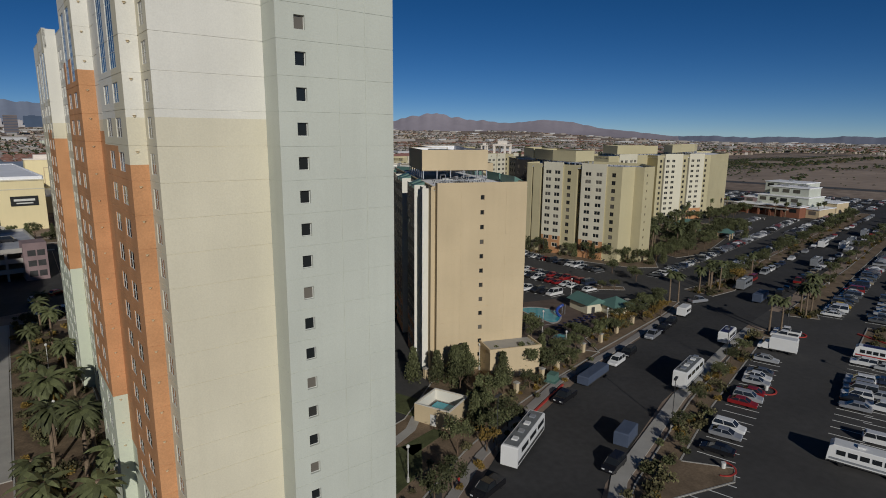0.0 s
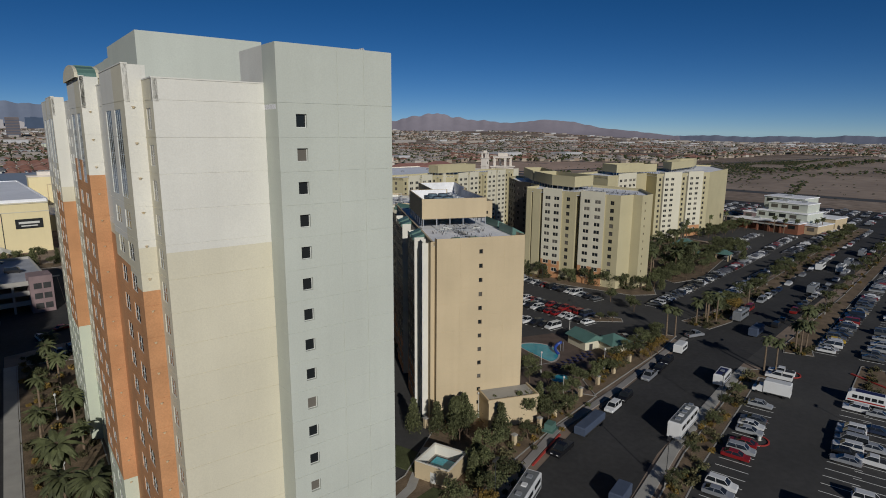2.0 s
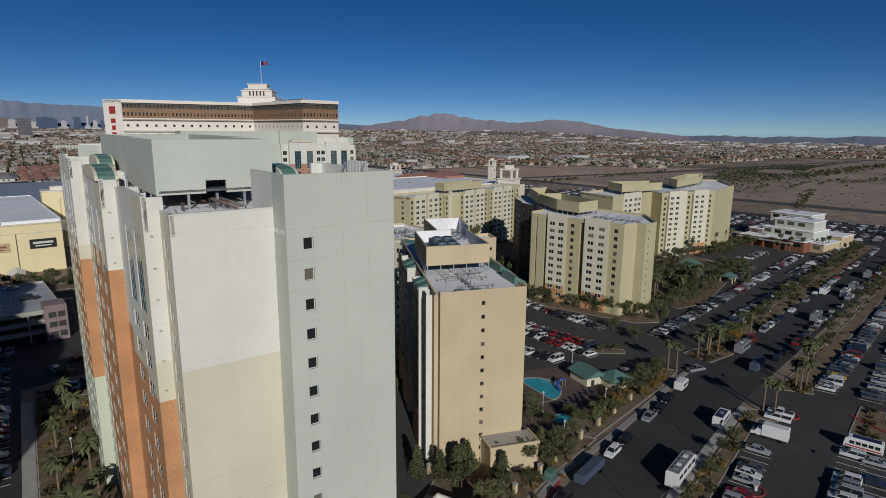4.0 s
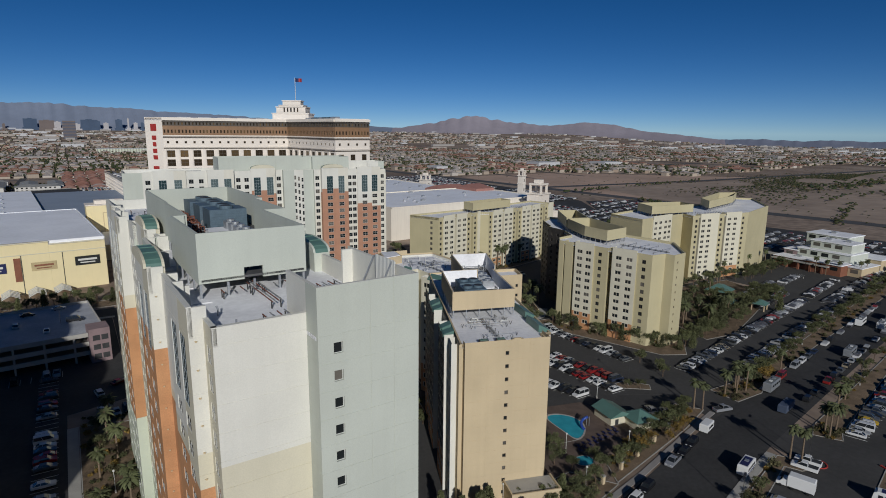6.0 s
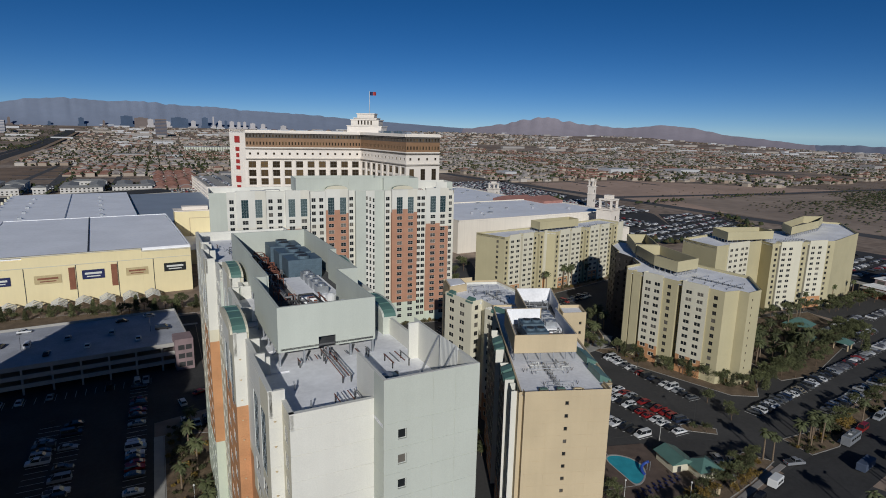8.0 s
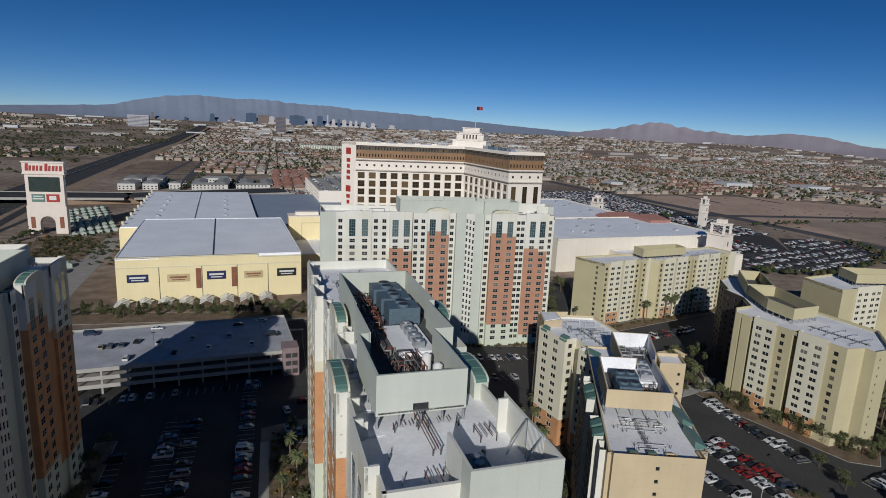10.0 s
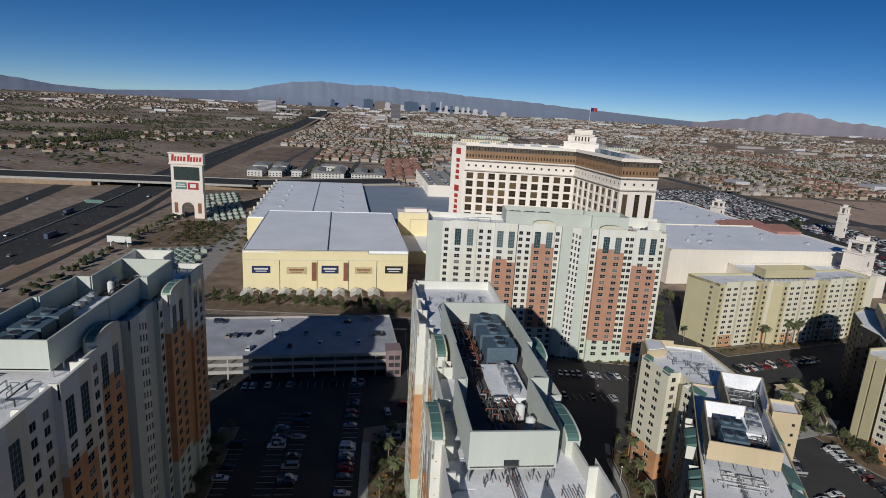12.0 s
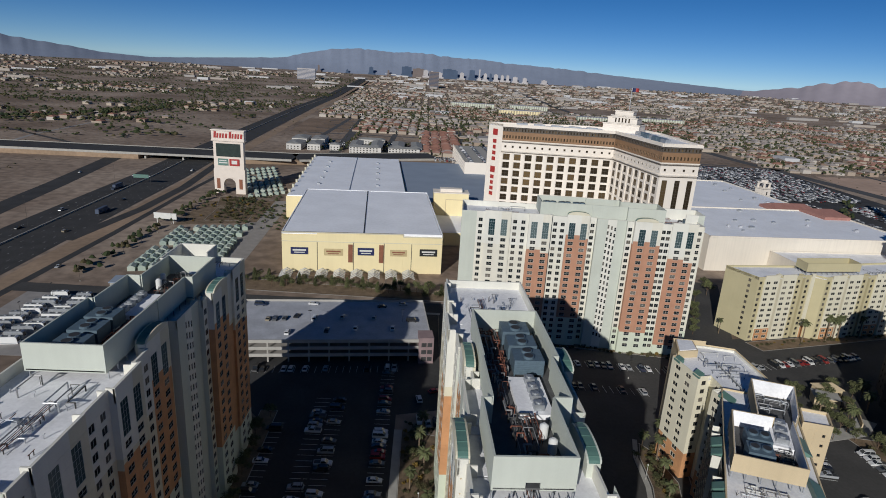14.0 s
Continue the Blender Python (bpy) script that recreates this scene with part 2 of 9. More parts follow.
# Near-black wall colour: dark glazed panels with shade painted in.
WALL_DARK = mat("dark_panel_and_shade", (0.055, 0.05, 0.045), 0.5, var=0.15, scale=0.4)
GLASS = glass_mat("window_glass", (0.018, 0.021, 0.022), (0.17, 0.155, 0.13), 0.7)
GLASS_BLUE = glass_mat("teal_window_glass", (0.025, 0.05, 0.055), (0.11, 0.15, 0.15), 0.5)
GLASS_BRONZE = glass_mat("bronze_window_glass", (0.035, 0.026, 0.016), (0.16, 0.105, 0.05), 0.55, 0.05)

# ---- mesh helpers ----
class Builder:
    """Gathers vertices and faces for one mesh."""

    def __init__(self):
        self.v, self.f, self.m = [], [], []

    def face(self, pts, m=0):
        i = len(self.v)
        self.v.extend(pts)
        self.f.append(tuple(range(i, i + len(pts))))
        self.m.append(m)

    def solid(self, pts, faces, m=0):
        i = len(self.v)
        self.v.extend(pts)
        for q in faces:
            self.f.append(tuple(i + k for k in q))
            self.m.append(m)

    def box(self, x0, y0, z0, x1, y1, z1, m=0, t=None):
        p = [(x0, y0, z0), (x1, y0, z0), (x1, y1, z0), (x0, y1, z0), (x0, y0, z1), (x1, y0, z1), (x1, y1, z1), (x0, y1, z1)]
        if t is not None:
            p = [tuple(t @ Vector(q)) for q in p]
        self.solid(p, ((0, 3, 2, 1), (4, 5, 6, 7), (0, 1, 5, 4), (1, 2, 6, 5), (2, 3, 7, 6), (3, 0, 4, 7)), m)

    def prism(self, poly, z0, z1, m=0, top=None):
        n = len(poly)
        i = len(self.v)
        self.v.extend([(x, y, z0) for x, y in poly] + [(x, y, z1) for x, y in poly])
        for k in range(n):
            j = (k + 1) % n
            self.f.append((i + k, i + j, i + n + j, i + n + k))
            self.m.append(m)
        self.f.append(tuple(range(i + n, i + 2 * n)))
        self.m.append(m if top is None else top)
        self.f.append(tuple(range(i + n - 1, i - 1, -1)))
        self.m.append(m)

    def tube(self, a, b, r0, r1=None, n=8, m=0):
        r1 = r0 if r1 is None else r1
        a, b = Vector(a), Vector(b)
        q = (b - a).to_track_quat("Z", "Y")
        i = len(self.v)
        for c, r in ((a, r0), (b, r1)):
            for k in range(n):
                w = 2 * math.pi * k / n
                self.v.append(tuple(c + q @ Vector((r * math.cos(w), r * math.sin(w), 0))))
        for k in range(n):
            j = (k + 1) % n
            self.f.append((i + k, i + j, i + n + j, i + n + k))
            self.m.append(m)
        self.f.append(tuple(range(i + n, i + 2 * n)))
        self.m.append(m)
        self.f.append(tuple(range(i + n - 1, i - 1, -1)))
        self.m.append(m)

    def mesh(self, name, mats, smooth=False):
        me = bpy.data.meshes.new(name)
        me.from_pydata(self.v, [], self.f)
        for x in mats if isinstance(mats, (list, tuple)) else [mats]:
            me.materials.append(x)
        me.polygons.foreach_set("material_index", self.m)
        if smooth:
            me.polygons.foreach_set("use_smooth", [True] * len(self.f))
        me.update()
        return me


def thing(name, m=None, label="", category="", group="", kind=""):
    """An Empty at the base of a thing, to parent its parts."""
    ob = new(name)
    if m is not None:
        ob.matrix_basis = m
    return tagged(ob, label, category, group, kind)


def part(name, bm, material, parent=None, label="", m=None, smooth=False):
    """One mesh object from a Builder or a mesh, under a thing or a part."""
    me = bm.mesh(name, material, smooth) if isinstance(bm, Builder) else bm
    ob = new(name, me)
    if parent is not None:
        ob.parent = parent
    if m is not None:
        ob.matrix_basis = m
    return tagged(ob, label)


def solo(name, bm, material, label, category, group="", kind="", m=None, smooth=False):
    ob = part(name, bm, material, None, label, m, smooth)
    return tagged(ob, "", category, group, kind)


def ccw(poly):
    a = sum(p[0] * q[1] - q[0] * p[1] for p, q in zip(poly, poly[1:] + poly[:1]))
    return poly if a > 0 else poly[::-1]


def strip_poly(line, width):
    """A band of the given width along a polyline."""
    left, right = [], []
    for i, p in enumerate(line):
        a, b = line[max(i - 1, 0)], line[min(i + 1, len(line) - 1)]
        dx, dy = b[0] - a[0], b[1] - a[1]
        k = width / 2 / math.hypot(dx, dy)
        left.append((p[0] - dy * k, p[1] + dx * k))
        right.append((p[0] + dy * k, p[1] - dx * k))
    return ccw(left + right[::-1])


def joined(b):
    """The same faces with shared corners."""
    out, seen = Builder(), {}
    for q, k in zip(b.f, b.m):
        face = []
        for i in q:
            p = tuple(round(c, 4) for c in b.v[i])
            if p not in seen:
                seen[p] = len(out.v)
                out.v.append(p)
            face.append(seen[p])
        out.f.append(tuple(face))
        out.m.append(k)
    return out


def window_sheet(w, h, cols, rows, fw, back=0.05):
    """The same window as one skin: frame and bars stand proud of the set-back panes."""
    cw, rh, k = (w - 2 * fw) / cols, (h - 2 * fw) / rows, fw / 3
    us, vs = [0.0, fw], [0.0, fw]
    for c in range(1, cols):
        us += [fw + c * cw - k, fw + c * cw + k]
    for r in range(1, rows):
        vs += [fw + r * rh - k, fw + r * rh + k]
    us += [w - fw, w]
    vs += [h - fw, h]
    b, seen = Builder(), {}

    def at(x, y, z):
        p = (round(x, 4), round(y, 4), round(z, 4))
        if p not in seen:
            seen[p] = len(b.v)
            b.v.append(p)
        return seen[p]

    def quad(pts, m):
        b.f.append(tuple(at(*p) for p in pts))
        b.m.append(m)
    nu, nv = len(us) - 1, len(vs) - 1
    pane = lambda i, j: i % 2 == 1 and j % 2 == 1
    for i in range(nu):
        for j in range(nv):
            d, m = (back, 1) if pane(i, j) else (0.0, 0)
            quad([(us[i], d, vs[j]), (us[i + 1], d, vs[j]), (us[i + 1], d, vs[j + 1]), (us[i], d, vs[j + 1])], m)
            if pane(i, j):
                x0, x1, z0, z1 = us[i], us[i + 1], vs[j], vs[j + 1]
                for (xa, za), (xb, zb) in (((x0, z0), (x1, z0)), ((x1, z0), (x1, z1)), ((x1, z1), (x0, z1)), ((x0, z1), (x0, z0))):
                    quad([(xa, 0, za), (xb, 0, zb), (xb, back, zb), (xa, back, za)], 0)
    return b


class WindowKind:
    """One kind of window; put() sets single ones, loose ones are gathered into one mesh."""

    def __init__(self, w, h, cols=2, rows=1, fw=0.09, frame=FRAME_WHITE, glass=GLASS, split=False, depth=0.18, back=0.05):
        self.w, self.h, self.depth, self.split = w, h, depth, split
        self.frame, self.glass = frame, glass
        self.both = both = window_sheet(w, h, cols, rows, fw, back)
        rim, panes = Builder(), Builder()
        for q, k in zip(both.f, both.m):
            (panes if k else rim).face([both.v[i] for i in q])
        self.fm = joined(rim).mesh("window_frame", frame)
        self.pm = panes.mesh("pane", glass)
        self.bm = both.mesh("window", [frame, glass])

    def put(self, parent, m, loose=None, split=True):
        m = m @ Matrix.Translation((0, self.depth, 0))
        if loose is not None:
            mats, b = loose.setdefault("mats", [self.frame, self.glass]), loose.setdefault("builder", Builder())
            for x in (self.frame, self.glass):
                if x not in mats:
                    mats.append(x)
            idx = (mats.index(self.frame), mats.index(self.glass))
            i = len(b.v)
            b.v.extend([tuple(m @ Vector(p)) for p in self.both.v])
            for q, k in zip(self.both.f, self.both.m):
                b.f.append(tuple(i + a for a in q))
                b.m.append(idx[k])
        elif self.split and split:
            f = part("window", self.fm, None, parent, "", m)
            part("pane", self.pm, None, f)
        else:
            part("window", self.bm, None, parent, "", m)


def relief_wall(name, parent, p, q, z0, z1, holes, mats, zone=None, joints=(), vjoints=(), groove=0.03, reveal=0.3, label="", cuts=()):
    """A wall from p to q (left to right from outside) with openings and recessed joints. holes: (s0, s1, a0, a1); zone(s, z): material slot."""
    p, q = Vector((*p, 0)), Vector((*q, 0))
    L = (q - p).length
    d = (q - p) / L
    inward = Vector((-d.y, d.x, 0))
    eps = 0.025
    us, vs = {0.0, L}, {z0, z1, *(z for z in cuts if z0 < z < z1)}
    for s0, s1, a0, a1 in holes:
        us.update((round(s0, 3), round(s1, 3)))
        vs.update((round(a0, 3), round(a1, 3)))
    jv = [(z - eps, z + eps) for z in joints if z0 + 0.1 < z < z1 - 0.1]
    ju = [(s - eps, s + eps) for s in vjoints if 0.1 < s < L - 0.1]
    for a, c in jv:
        vs.update((round(a, 3), round(c, 3)))
    for a, c in ju:
        us.update((round(a, 3), round(c, 3)))
    us, vs = sorted(us), sorted(vs)
    nu, nv = len(us) - 1, len(vs) - 1
    dep = np.zeros((nu, nv))
    cu = np.array([(us[i] + us[i + 1]) / 2 for i in range(nu)])
    cv = np.array([(vs[j] + vs[j + 1]) / 2 for j in range(nv)])
    for a, c in jv:
        dep[:, (cv > a) & (cv < c)] = groove
    for a, c in ju:
        dep[(cu > a) & (cu < c), :] = groove
    hole = np.zeros((nu, nv), bool)
    for s0, s1, a0, a1 in holes:
        sel = np.ix_((cu > s0) & (cu < s1), (cv > a0) & (cv < a1))
        hole[sel] = True
        dep[sel] = reveal
    b = Builder()

    def at(s, z, k):
        w = p + d * s + inward * k
        return (w.x, w.y, z)
    for i in range(nu):
        for j in range(nv):
            k = dep[i, j]
            mi = zone(cu[i], cv[j]) if zone else 0
            if not hole[i, j]:
                b.face([at(us[i], vs[j], k), at(us[i + 1], vs[j], k), at(us[i + 1], vs[j + 1], k), at(us[i], vs[j + 1], k)], mi)
            if i + 1 < nu and dep[i + 1, j] != k:
                b.face([at(us[i + 1], vs[j], k), at(us[i + 1], vs[j], dep[i + 1, j]), at(us[i + 1], vs[j + 1], dep[i + 1, j]), at(us[i + 1], vs[j + 1], k)], mi)
            if j + 1 < nv and dep[i, j + 1] != k:
                b.face([at(us[i], vs[j + 1], k), at(us[i + 1], vs[j + 1], k), at(us[i + 1], vs[j + 1], dep[i, j + 1]), at(us[i], vs[j + 1], dep[i, j + 1])], mi)
    return part(name, b, mats, parent, label)


def wall_matrix(p, q, s, z):
    """The frame of a thing set at s along the wall from p to q: x along it, y inwards."""
    a = math.atan2(q[1] - p[1], q[0] - p[0])
    return pose(p[0] + math.cos(a) * s, p[1] + math.sin(a) * s, z, 0, 0, math.degrees(a))


def parapet(parent, poly, z0, z1, mats, thick=0.35, name="parapet", label=""):
    """A low wall round the outline, built of one piece a side."""
    poly = ccw(poly)
    n = len(poly)
    for k in range(n):
        b = Builder()
        p, q = Vector((*poly[k], 0)), Vector((*poly[(k + 1) % n], 0))
        d = (q - p).normalized()
        w = Vector((-d.y, d.x, 0)) * thick
        pts = [p, q, q + w, p + w]
        b.solid([(x.x, x.y, z0) for x in pts] + [(x.x, x.y, z1) for x in pts], ((4, 5, 6, 7), (0, 1, 5, 4), (1, 2, 6, 5), (2, 3, 7, 6), (3, 0, 4, 7)))
        part(name, b, mats, parent, label)

# ---- ground, roads and beds ----
def terrain(x, y):
    """Level round the site, rising gently towards the rim of the valley."""
    r = math.hypot(x, y)
    rim = 66.0 if y > x else 66.0 - 74.0 * min(1.0, (x - y) / (0.35 * max(r, 1.0)))
    return 0.0 if r < 2200 else rim * min(1.0, (r - 2200) / 2600) ** 1.7


def ground_material():
    m = bpy.data.materials.new("desert_ground")
    m.use_nodes = True
    nt, n = m.node_tree, m.node_tree.nodes
    b = n["Principled BSDF"]
    b.inputs["Roughness"].default_value, b.inputs["Specular IOR Level"].default_value = 0.95, 0.15
    g = n.new("ShaderNodeNewGeometry")

    def noise_at(sc, det):
        t = n.new("ShaderNodeTexNoise")
        t.inputs["Scale"].default_value, t.inputs["Detail"].default_value = sc, det
        nt.links.new(g.outputs["Position"], t.inputs["Vector"])
        return t.outputs["Fac"]
    r = n.new("ShaderNodeValToRGB")
    el = r.color_ramp.elements
    el[0].position, el[0].color = 0.36, (0.195, 0.145, 0.108, 1)
    el[1].position, el[1].color = 0.62, (0.36, 0.285, 0.222, 1)
    e = el.new(0.48)
    e.color = (0.27, 0.206, 0.158, 1)
    nt.links.new(noise_at(0.006, 8), r.inputs[0])
    r2 = n.new("ShaderNodeMapRange")
    r2.inputs["From Min"].default_value, r2.inputs["From Max"].default_value = 0.35, 0.65
    r2.inputs["To Min"].default_value, r2.inputs["To Max"].default_value = 0.72, 1.18
    nt.links.new(noise_at(0.12, 6), r2.inputs["Value"])
    v = n.new("ShaderNodeVectorMath")
    v.operation = "SCALE"
    nt.links.new(r.outputs[0], v.inputs[0])
    nt.links.new(r2.outputs[0], v.inputs["Scale"])
    nt.links.new(v.outputs[0], b.inputs["Base Color"])
    return m


gb = Builder()
rings = [0, 60, 120, 200, 320, 500, 800, 1200, 1700, 2200, 2500, 2800, 3100, 3400, 3700, 4000, 4300, 4600, 4850]
NSEG = 96
for k in range(NSEG):
    a0, a1 = 2 * math.pi * k / NSEG, 2 * math.pi * (k + 1) / NSEG
    for r0, r1 in zip(rings, rings[1:]):
        pts = [(r0 * math.cos(a0), r0 * math.sin(a0)), (r1 * math.cos(a0), r1 * math.sin(a0)), (r1 * math.cos(a1), r1 * math.sin(a1)), (r0 * math.cos(a1), r0 * math.sin(a1))]
        if r0 == 0:
            pts = pts[1:]
            pts.insert(0, (0, 0))
        gb.face([(x, y, terrain(x, y)) for x, y in pts])
solo("ground", gb, ground_material(), "tan desert ground that rises towards the valley rim", "ground", kind="structure")


def slab(name, poly, z, material, label, category, kind="structure", thick=0.3):
    b = Builder()
    b.prism(ccw(list(poly)), z - thick, z, 0)
    return solo(name, b, material, label, category, kind=kind)


def bed(poly, material, label="planting bed of tan rock mulch with a concrete kerb"):
    """A planting bed inside a raised concrete kerb."""
    poly = ccw(list(poly))
    t = thing("planting_bed", None, label, "planting bed", "planting beds", "structure")
    b = Builder()
    b.prism(poly, 0.0, 0.13)
    part("soil", b, material, t)
    parapet(t, poly, 0.0, 0.19, CONCRETE, 0.22, "kerb")
    return t


ROAD = [(20, 44), (40, 57), (63, 70.5), (92, 80.6), (122, 87.5), (150, 93.3), (230, 106), (290, 115), (360, 126), (470, 146), (640, 178)]
slab("road", strip_poly(ROAD, 15.5), 0.05, ASPHALT, "dark asphalt street with parked vehicles along its kerbs", "road")
slab("parking_ground", [(30, -40), (50, 50.5), (79, 60.8), (99, 67), (131, 75.4), (149, 79.5), (150, 87), (165, 90), (167, 84), (240, 92.4), (420, 122.5), (520, 120), (430, -40)], 0.03, ASPHALT_OLD, "wide asphalt parking ground with painted stalls", "parking lot")
slab("parking_ground", [(112, 136), (132, 131), (152, 118), (150, 100), (165, 102), (178, 112), (300, 133), (420, 152), (420, 190), (330, 182), (200, 150), (185, 140), (160, 172), (150, 220), (240, 270), (200, 282), (130, 262), (108, 200)], 0.035, ASPHALT_OLD, "asphalt parking court between the yellow buildings", "parking lot")
slab("parking_ground", [(-46, 60), (0.5, 60), (0.5, 196), (16.5, 200), (17, 286), (-84, 288), (-76, 226), (-46, 190)], 0.03, ASPHALT, "shaded asphalt parking court between the towers", "parking lot")
slab("parking_ground", [(38, 60), (66, 104), (90, 150), (112, 165), (150, 205), (166, 262), (128, 246), (64, 282), (17.2, 288), (16.7, 200), (38, 170)], 0.02, ASPHALT_OLD, "asphalt court behind the tower", "parking lot")
slab("parking_ground", [(95, 128), (165, 108), (206, 140), (222, 196), (256, 240), (262, 286), (160, 264), (112, 250), (96, 190)], 0.012, ASPHALT_OLD, "worn asphalt between the resort blocks", "parking lot")
slab("street", strip_poly([(-200, 300), (-85, 296), (20, 294), (60, 283), (140, 246), (160, 262), (270, 288), (420, 300)], 12.0), 0.06, ASPHALT_OLD, "asphalt service street past the car park", "road")
slab("pavement", strip_poly([(-95, 288.5), (18, 286.5)], 2.0), 0.16, CONCRETE, "concrete pavement beside the service street", "pavement")
slab("footpath", strip_poly([(1.6, 110), (1.6, 187)], 2.4), 0.16, CONCRETE, "pale concrete footpath beside the car park", "pavement")
slab("parking_ground", [(134, 262), (160, 268), (192, 350), (168, 356), (140, 288)], 0.04, ASPHALT_OLD, "worn asphalt yard between the tower and the long block", "parking lot")
slab("parking_ground", [(300, 176), (420, 186), (420, 194), (362, 194), (300, 192)], 0.033, ASPHALT_OLD, "asphalt drive before the clubhouse", "parking lot")
slab("parking_ground", [(240, 191), (300, 189), (424, 191), (424, 262), (366, 232), (366, 196), (246, 196.2)], 0.028, ASPHALT_OLD, "worn asphalt beside the far yellow block", "parking lot")
# pavements of the main street
NK = [(33, 63.5), (57.5, 77.5), (72, 83.3), (86, 88.6), (112.5, 93.6), (139, 99.8), (154, 103)]
SK = [(52, 53.5), (68.4, 63.8), (98, 73.3), (131.6, 81.4), (146, 84.2)]
slab("pavement", strip_poly([(x - 0.3, y + 0.9) for x, y in NK], 1.5), 0.17, CONCRETE_DARK, "concrete pavement along the street", "pavement")
slab("pavement", strip_poly([(x + 0.2, y - 0.8) for x, y in SK], 2.2), 0.17, CONCRETE, "concrete pavement along the street", "pavement")
b = Builder()
b.prism(strip_poly([(73.5, 83.6), (85.2, 88.0)], 0.35), 0.0, 0.21)
solo("red_kerb", b, PAINT_RED, "kerb painted red beside the street", "kerb", kind="structure")
# beds
bed([(19, 60), (30, 67.6), (56, 80.5), (71, 86.3), (88, 91), (104, 94.5), (98, 104), (66, 103), (54, 94), (40, 90), (22, 80)], GRAVEL_BED)
bed([(104, 95), (139, 102), (153, 106), (149, 113), (131, 107), (108, 102)], GRAVEL_BED)
bed([(50, 50.8), (69, 61), (98.5, 70.6), (131, 78.6), (146.5, 82.2), (149.8, 78), (149, 74), (144.5, 75.2), (143, 78.5), (131, 75.2), (99, 66.8), (79.5, 60.6), (84, 55), (80.5, 53.3), (70, 56.2)], GRAVEL_BED)
bed([(164.5, 82.5), (168, 76.5), (172, 78.5), (240, 91.5), (330, 107), (430, 125), (428, 128.6), (330, 111), (240, 95.4), (170, 85)], GRAVEL_BED)
bed([(166, 103.6), (178, 103.2), (190, 107.5), (300, 124.5), (420, 144.5), (419, 150), (300, 131), (186, 112), (166.5, 113)], GRAVEL_BED)
bed([(150.4, 62.6), (170.6, 67.0), (171.6, 62.0), (154.0, 55.4)], GRAVEL_BED)
bed([(143.5, 128.5), (151, 122.5), (153.5, 125), (149, 131.5), (145, 131.5)], GRAVEL_BED)
bed([(166, 172), (178, 139), (186, 134.5), (200, 146), (190, 160), (180, 176), (172, 190), (162, 192)], GRAVEL_BED)
bed([(206, 140), (222, 138), (290, 160), (300, 190), (250, 195), (215, 170)], PLANTED, "planted garden court with leaf litter and a concrete kerb")
bed([(2.9, 60), (15.0, 60), (15.0, 184), (2.9, 187)], PLANTED, "planting bed of litter and mulch along the tower")
bed([(-47, 60), (-41, 60), (-41, 196), (-47, 196)], GRAVEL_BED)
bed([(72, 262), (128, 250.5), (127, 246.5), (72, 256)], GRAVEL_BED)
bed([(166, 268), (262, 291.5), (266, 284), (170, 259)], GRAVEL_BED)
bed([(-172, 526), (-141, 532), (-134, 496), (-163, 490)], PLANTED, "planted plot of dark low shrubs near the sign tower")
bed([(-160, 484), (-130, 490), (-125, 449), (-157, 444)], PLANTED, "planted plot of dark low shrubs near the sign tower")
bed([(-96, 309), (22, 303), (24, 314), (-96, 326)], GRAVEL_BED)
bed([(96, 116), (110, 113), (114, 132), (100, 150), (96, 176), (90, 150)], GRAVEL_BED)
bed([(76.5, 146), (84.5, 146), (89.6, 164), (86.9, 180), (84, 184), (81.5, 176), (80.5, 162)], PLANTED, "planting bed of litter and palms at the foot of the wing")
slab("footpath", strip_poly([(75.4, 146), (79.2, 162), (80.2, 176), (83.2, 186)], 1.6), 0.165, CONCRETE, "pale concrete path past the wing", "pavement")
# lawns beside the little plunge pool
for poly in ([(41, 77), (48, 80), (52, 86), (46, 88), (41, 84)], [(56, 93), (60, 98), (58, 103), (54, 98)], [(49, 84), (57, 86.5), (56, 88.5), (49, 87)]):
    slab("lawn", poly, 0.17, GRASS, "small clipped lawn", "lawn")
slab("footpath", [(148, 187), (160, 190), (172, 193), (181, 201), (176, 205), (168, 198), (148, 194)], 0.16, CONCRETE, "pale concrete walk across the court", "pavement")
slab("footpath", strip_poly([(27, 72), (38, 80), (44, 86.5), (53, 90.5), (62, 99)], 1.6), 0.165, CONCRETE, "pale winding garden path", "pavement")
# pool terrace
slab("pool_terrace", [(92, 101.5), (131, 107.5), (126, 128), (108, 133), (99, 122)], 0.18, PATIO, "reddish paved pool terrace", "terrace")


def pool(cx, cy, rx, ry, rot, label, wob=0.0):
    t = thing("swimming_pool", pose(cx, cy, 0.19, 0, 0, rot), label, "pool")
    rim, wat = Builder(), Builder()
    n = 40
    ring = []
    for k in range(n):
        a = 2 * math.pi * k / n
        bean = wob * math.cos(a)
        ring.append((rx * math.cos(a), ry * (1 + bean) * math.sin(a) + wob * 3.2 * math.cos(2 * a)))
    for k in range(n):
        (x0, y0), (x1, y1) = ring[k], ring[(k + 1) % n]
        rim.solid([(x0, y0, 0.01), (x1, y1, 0.01), (x1 * 1.09, y1 * 1.09, 0.01), (x0 * 1.09, y0 * 1.09, 0.01), (x0, y0, 0.08), (x1, y1, 0.08), (x1 * 1.09, y1 * 1.09, 0.08), (x0 * 1.09, y0 * 1.09, 0.08)], ((4, 5, 6, 7), (0, 1, 5, 4), (2, 3, 7, 6)))
    wat.face([(x, y, 0.03) for x, y in ring])
    part("water", wat, WATER, t, "turquoise pool water")
    part("coping", rim, CONCRETE, t)


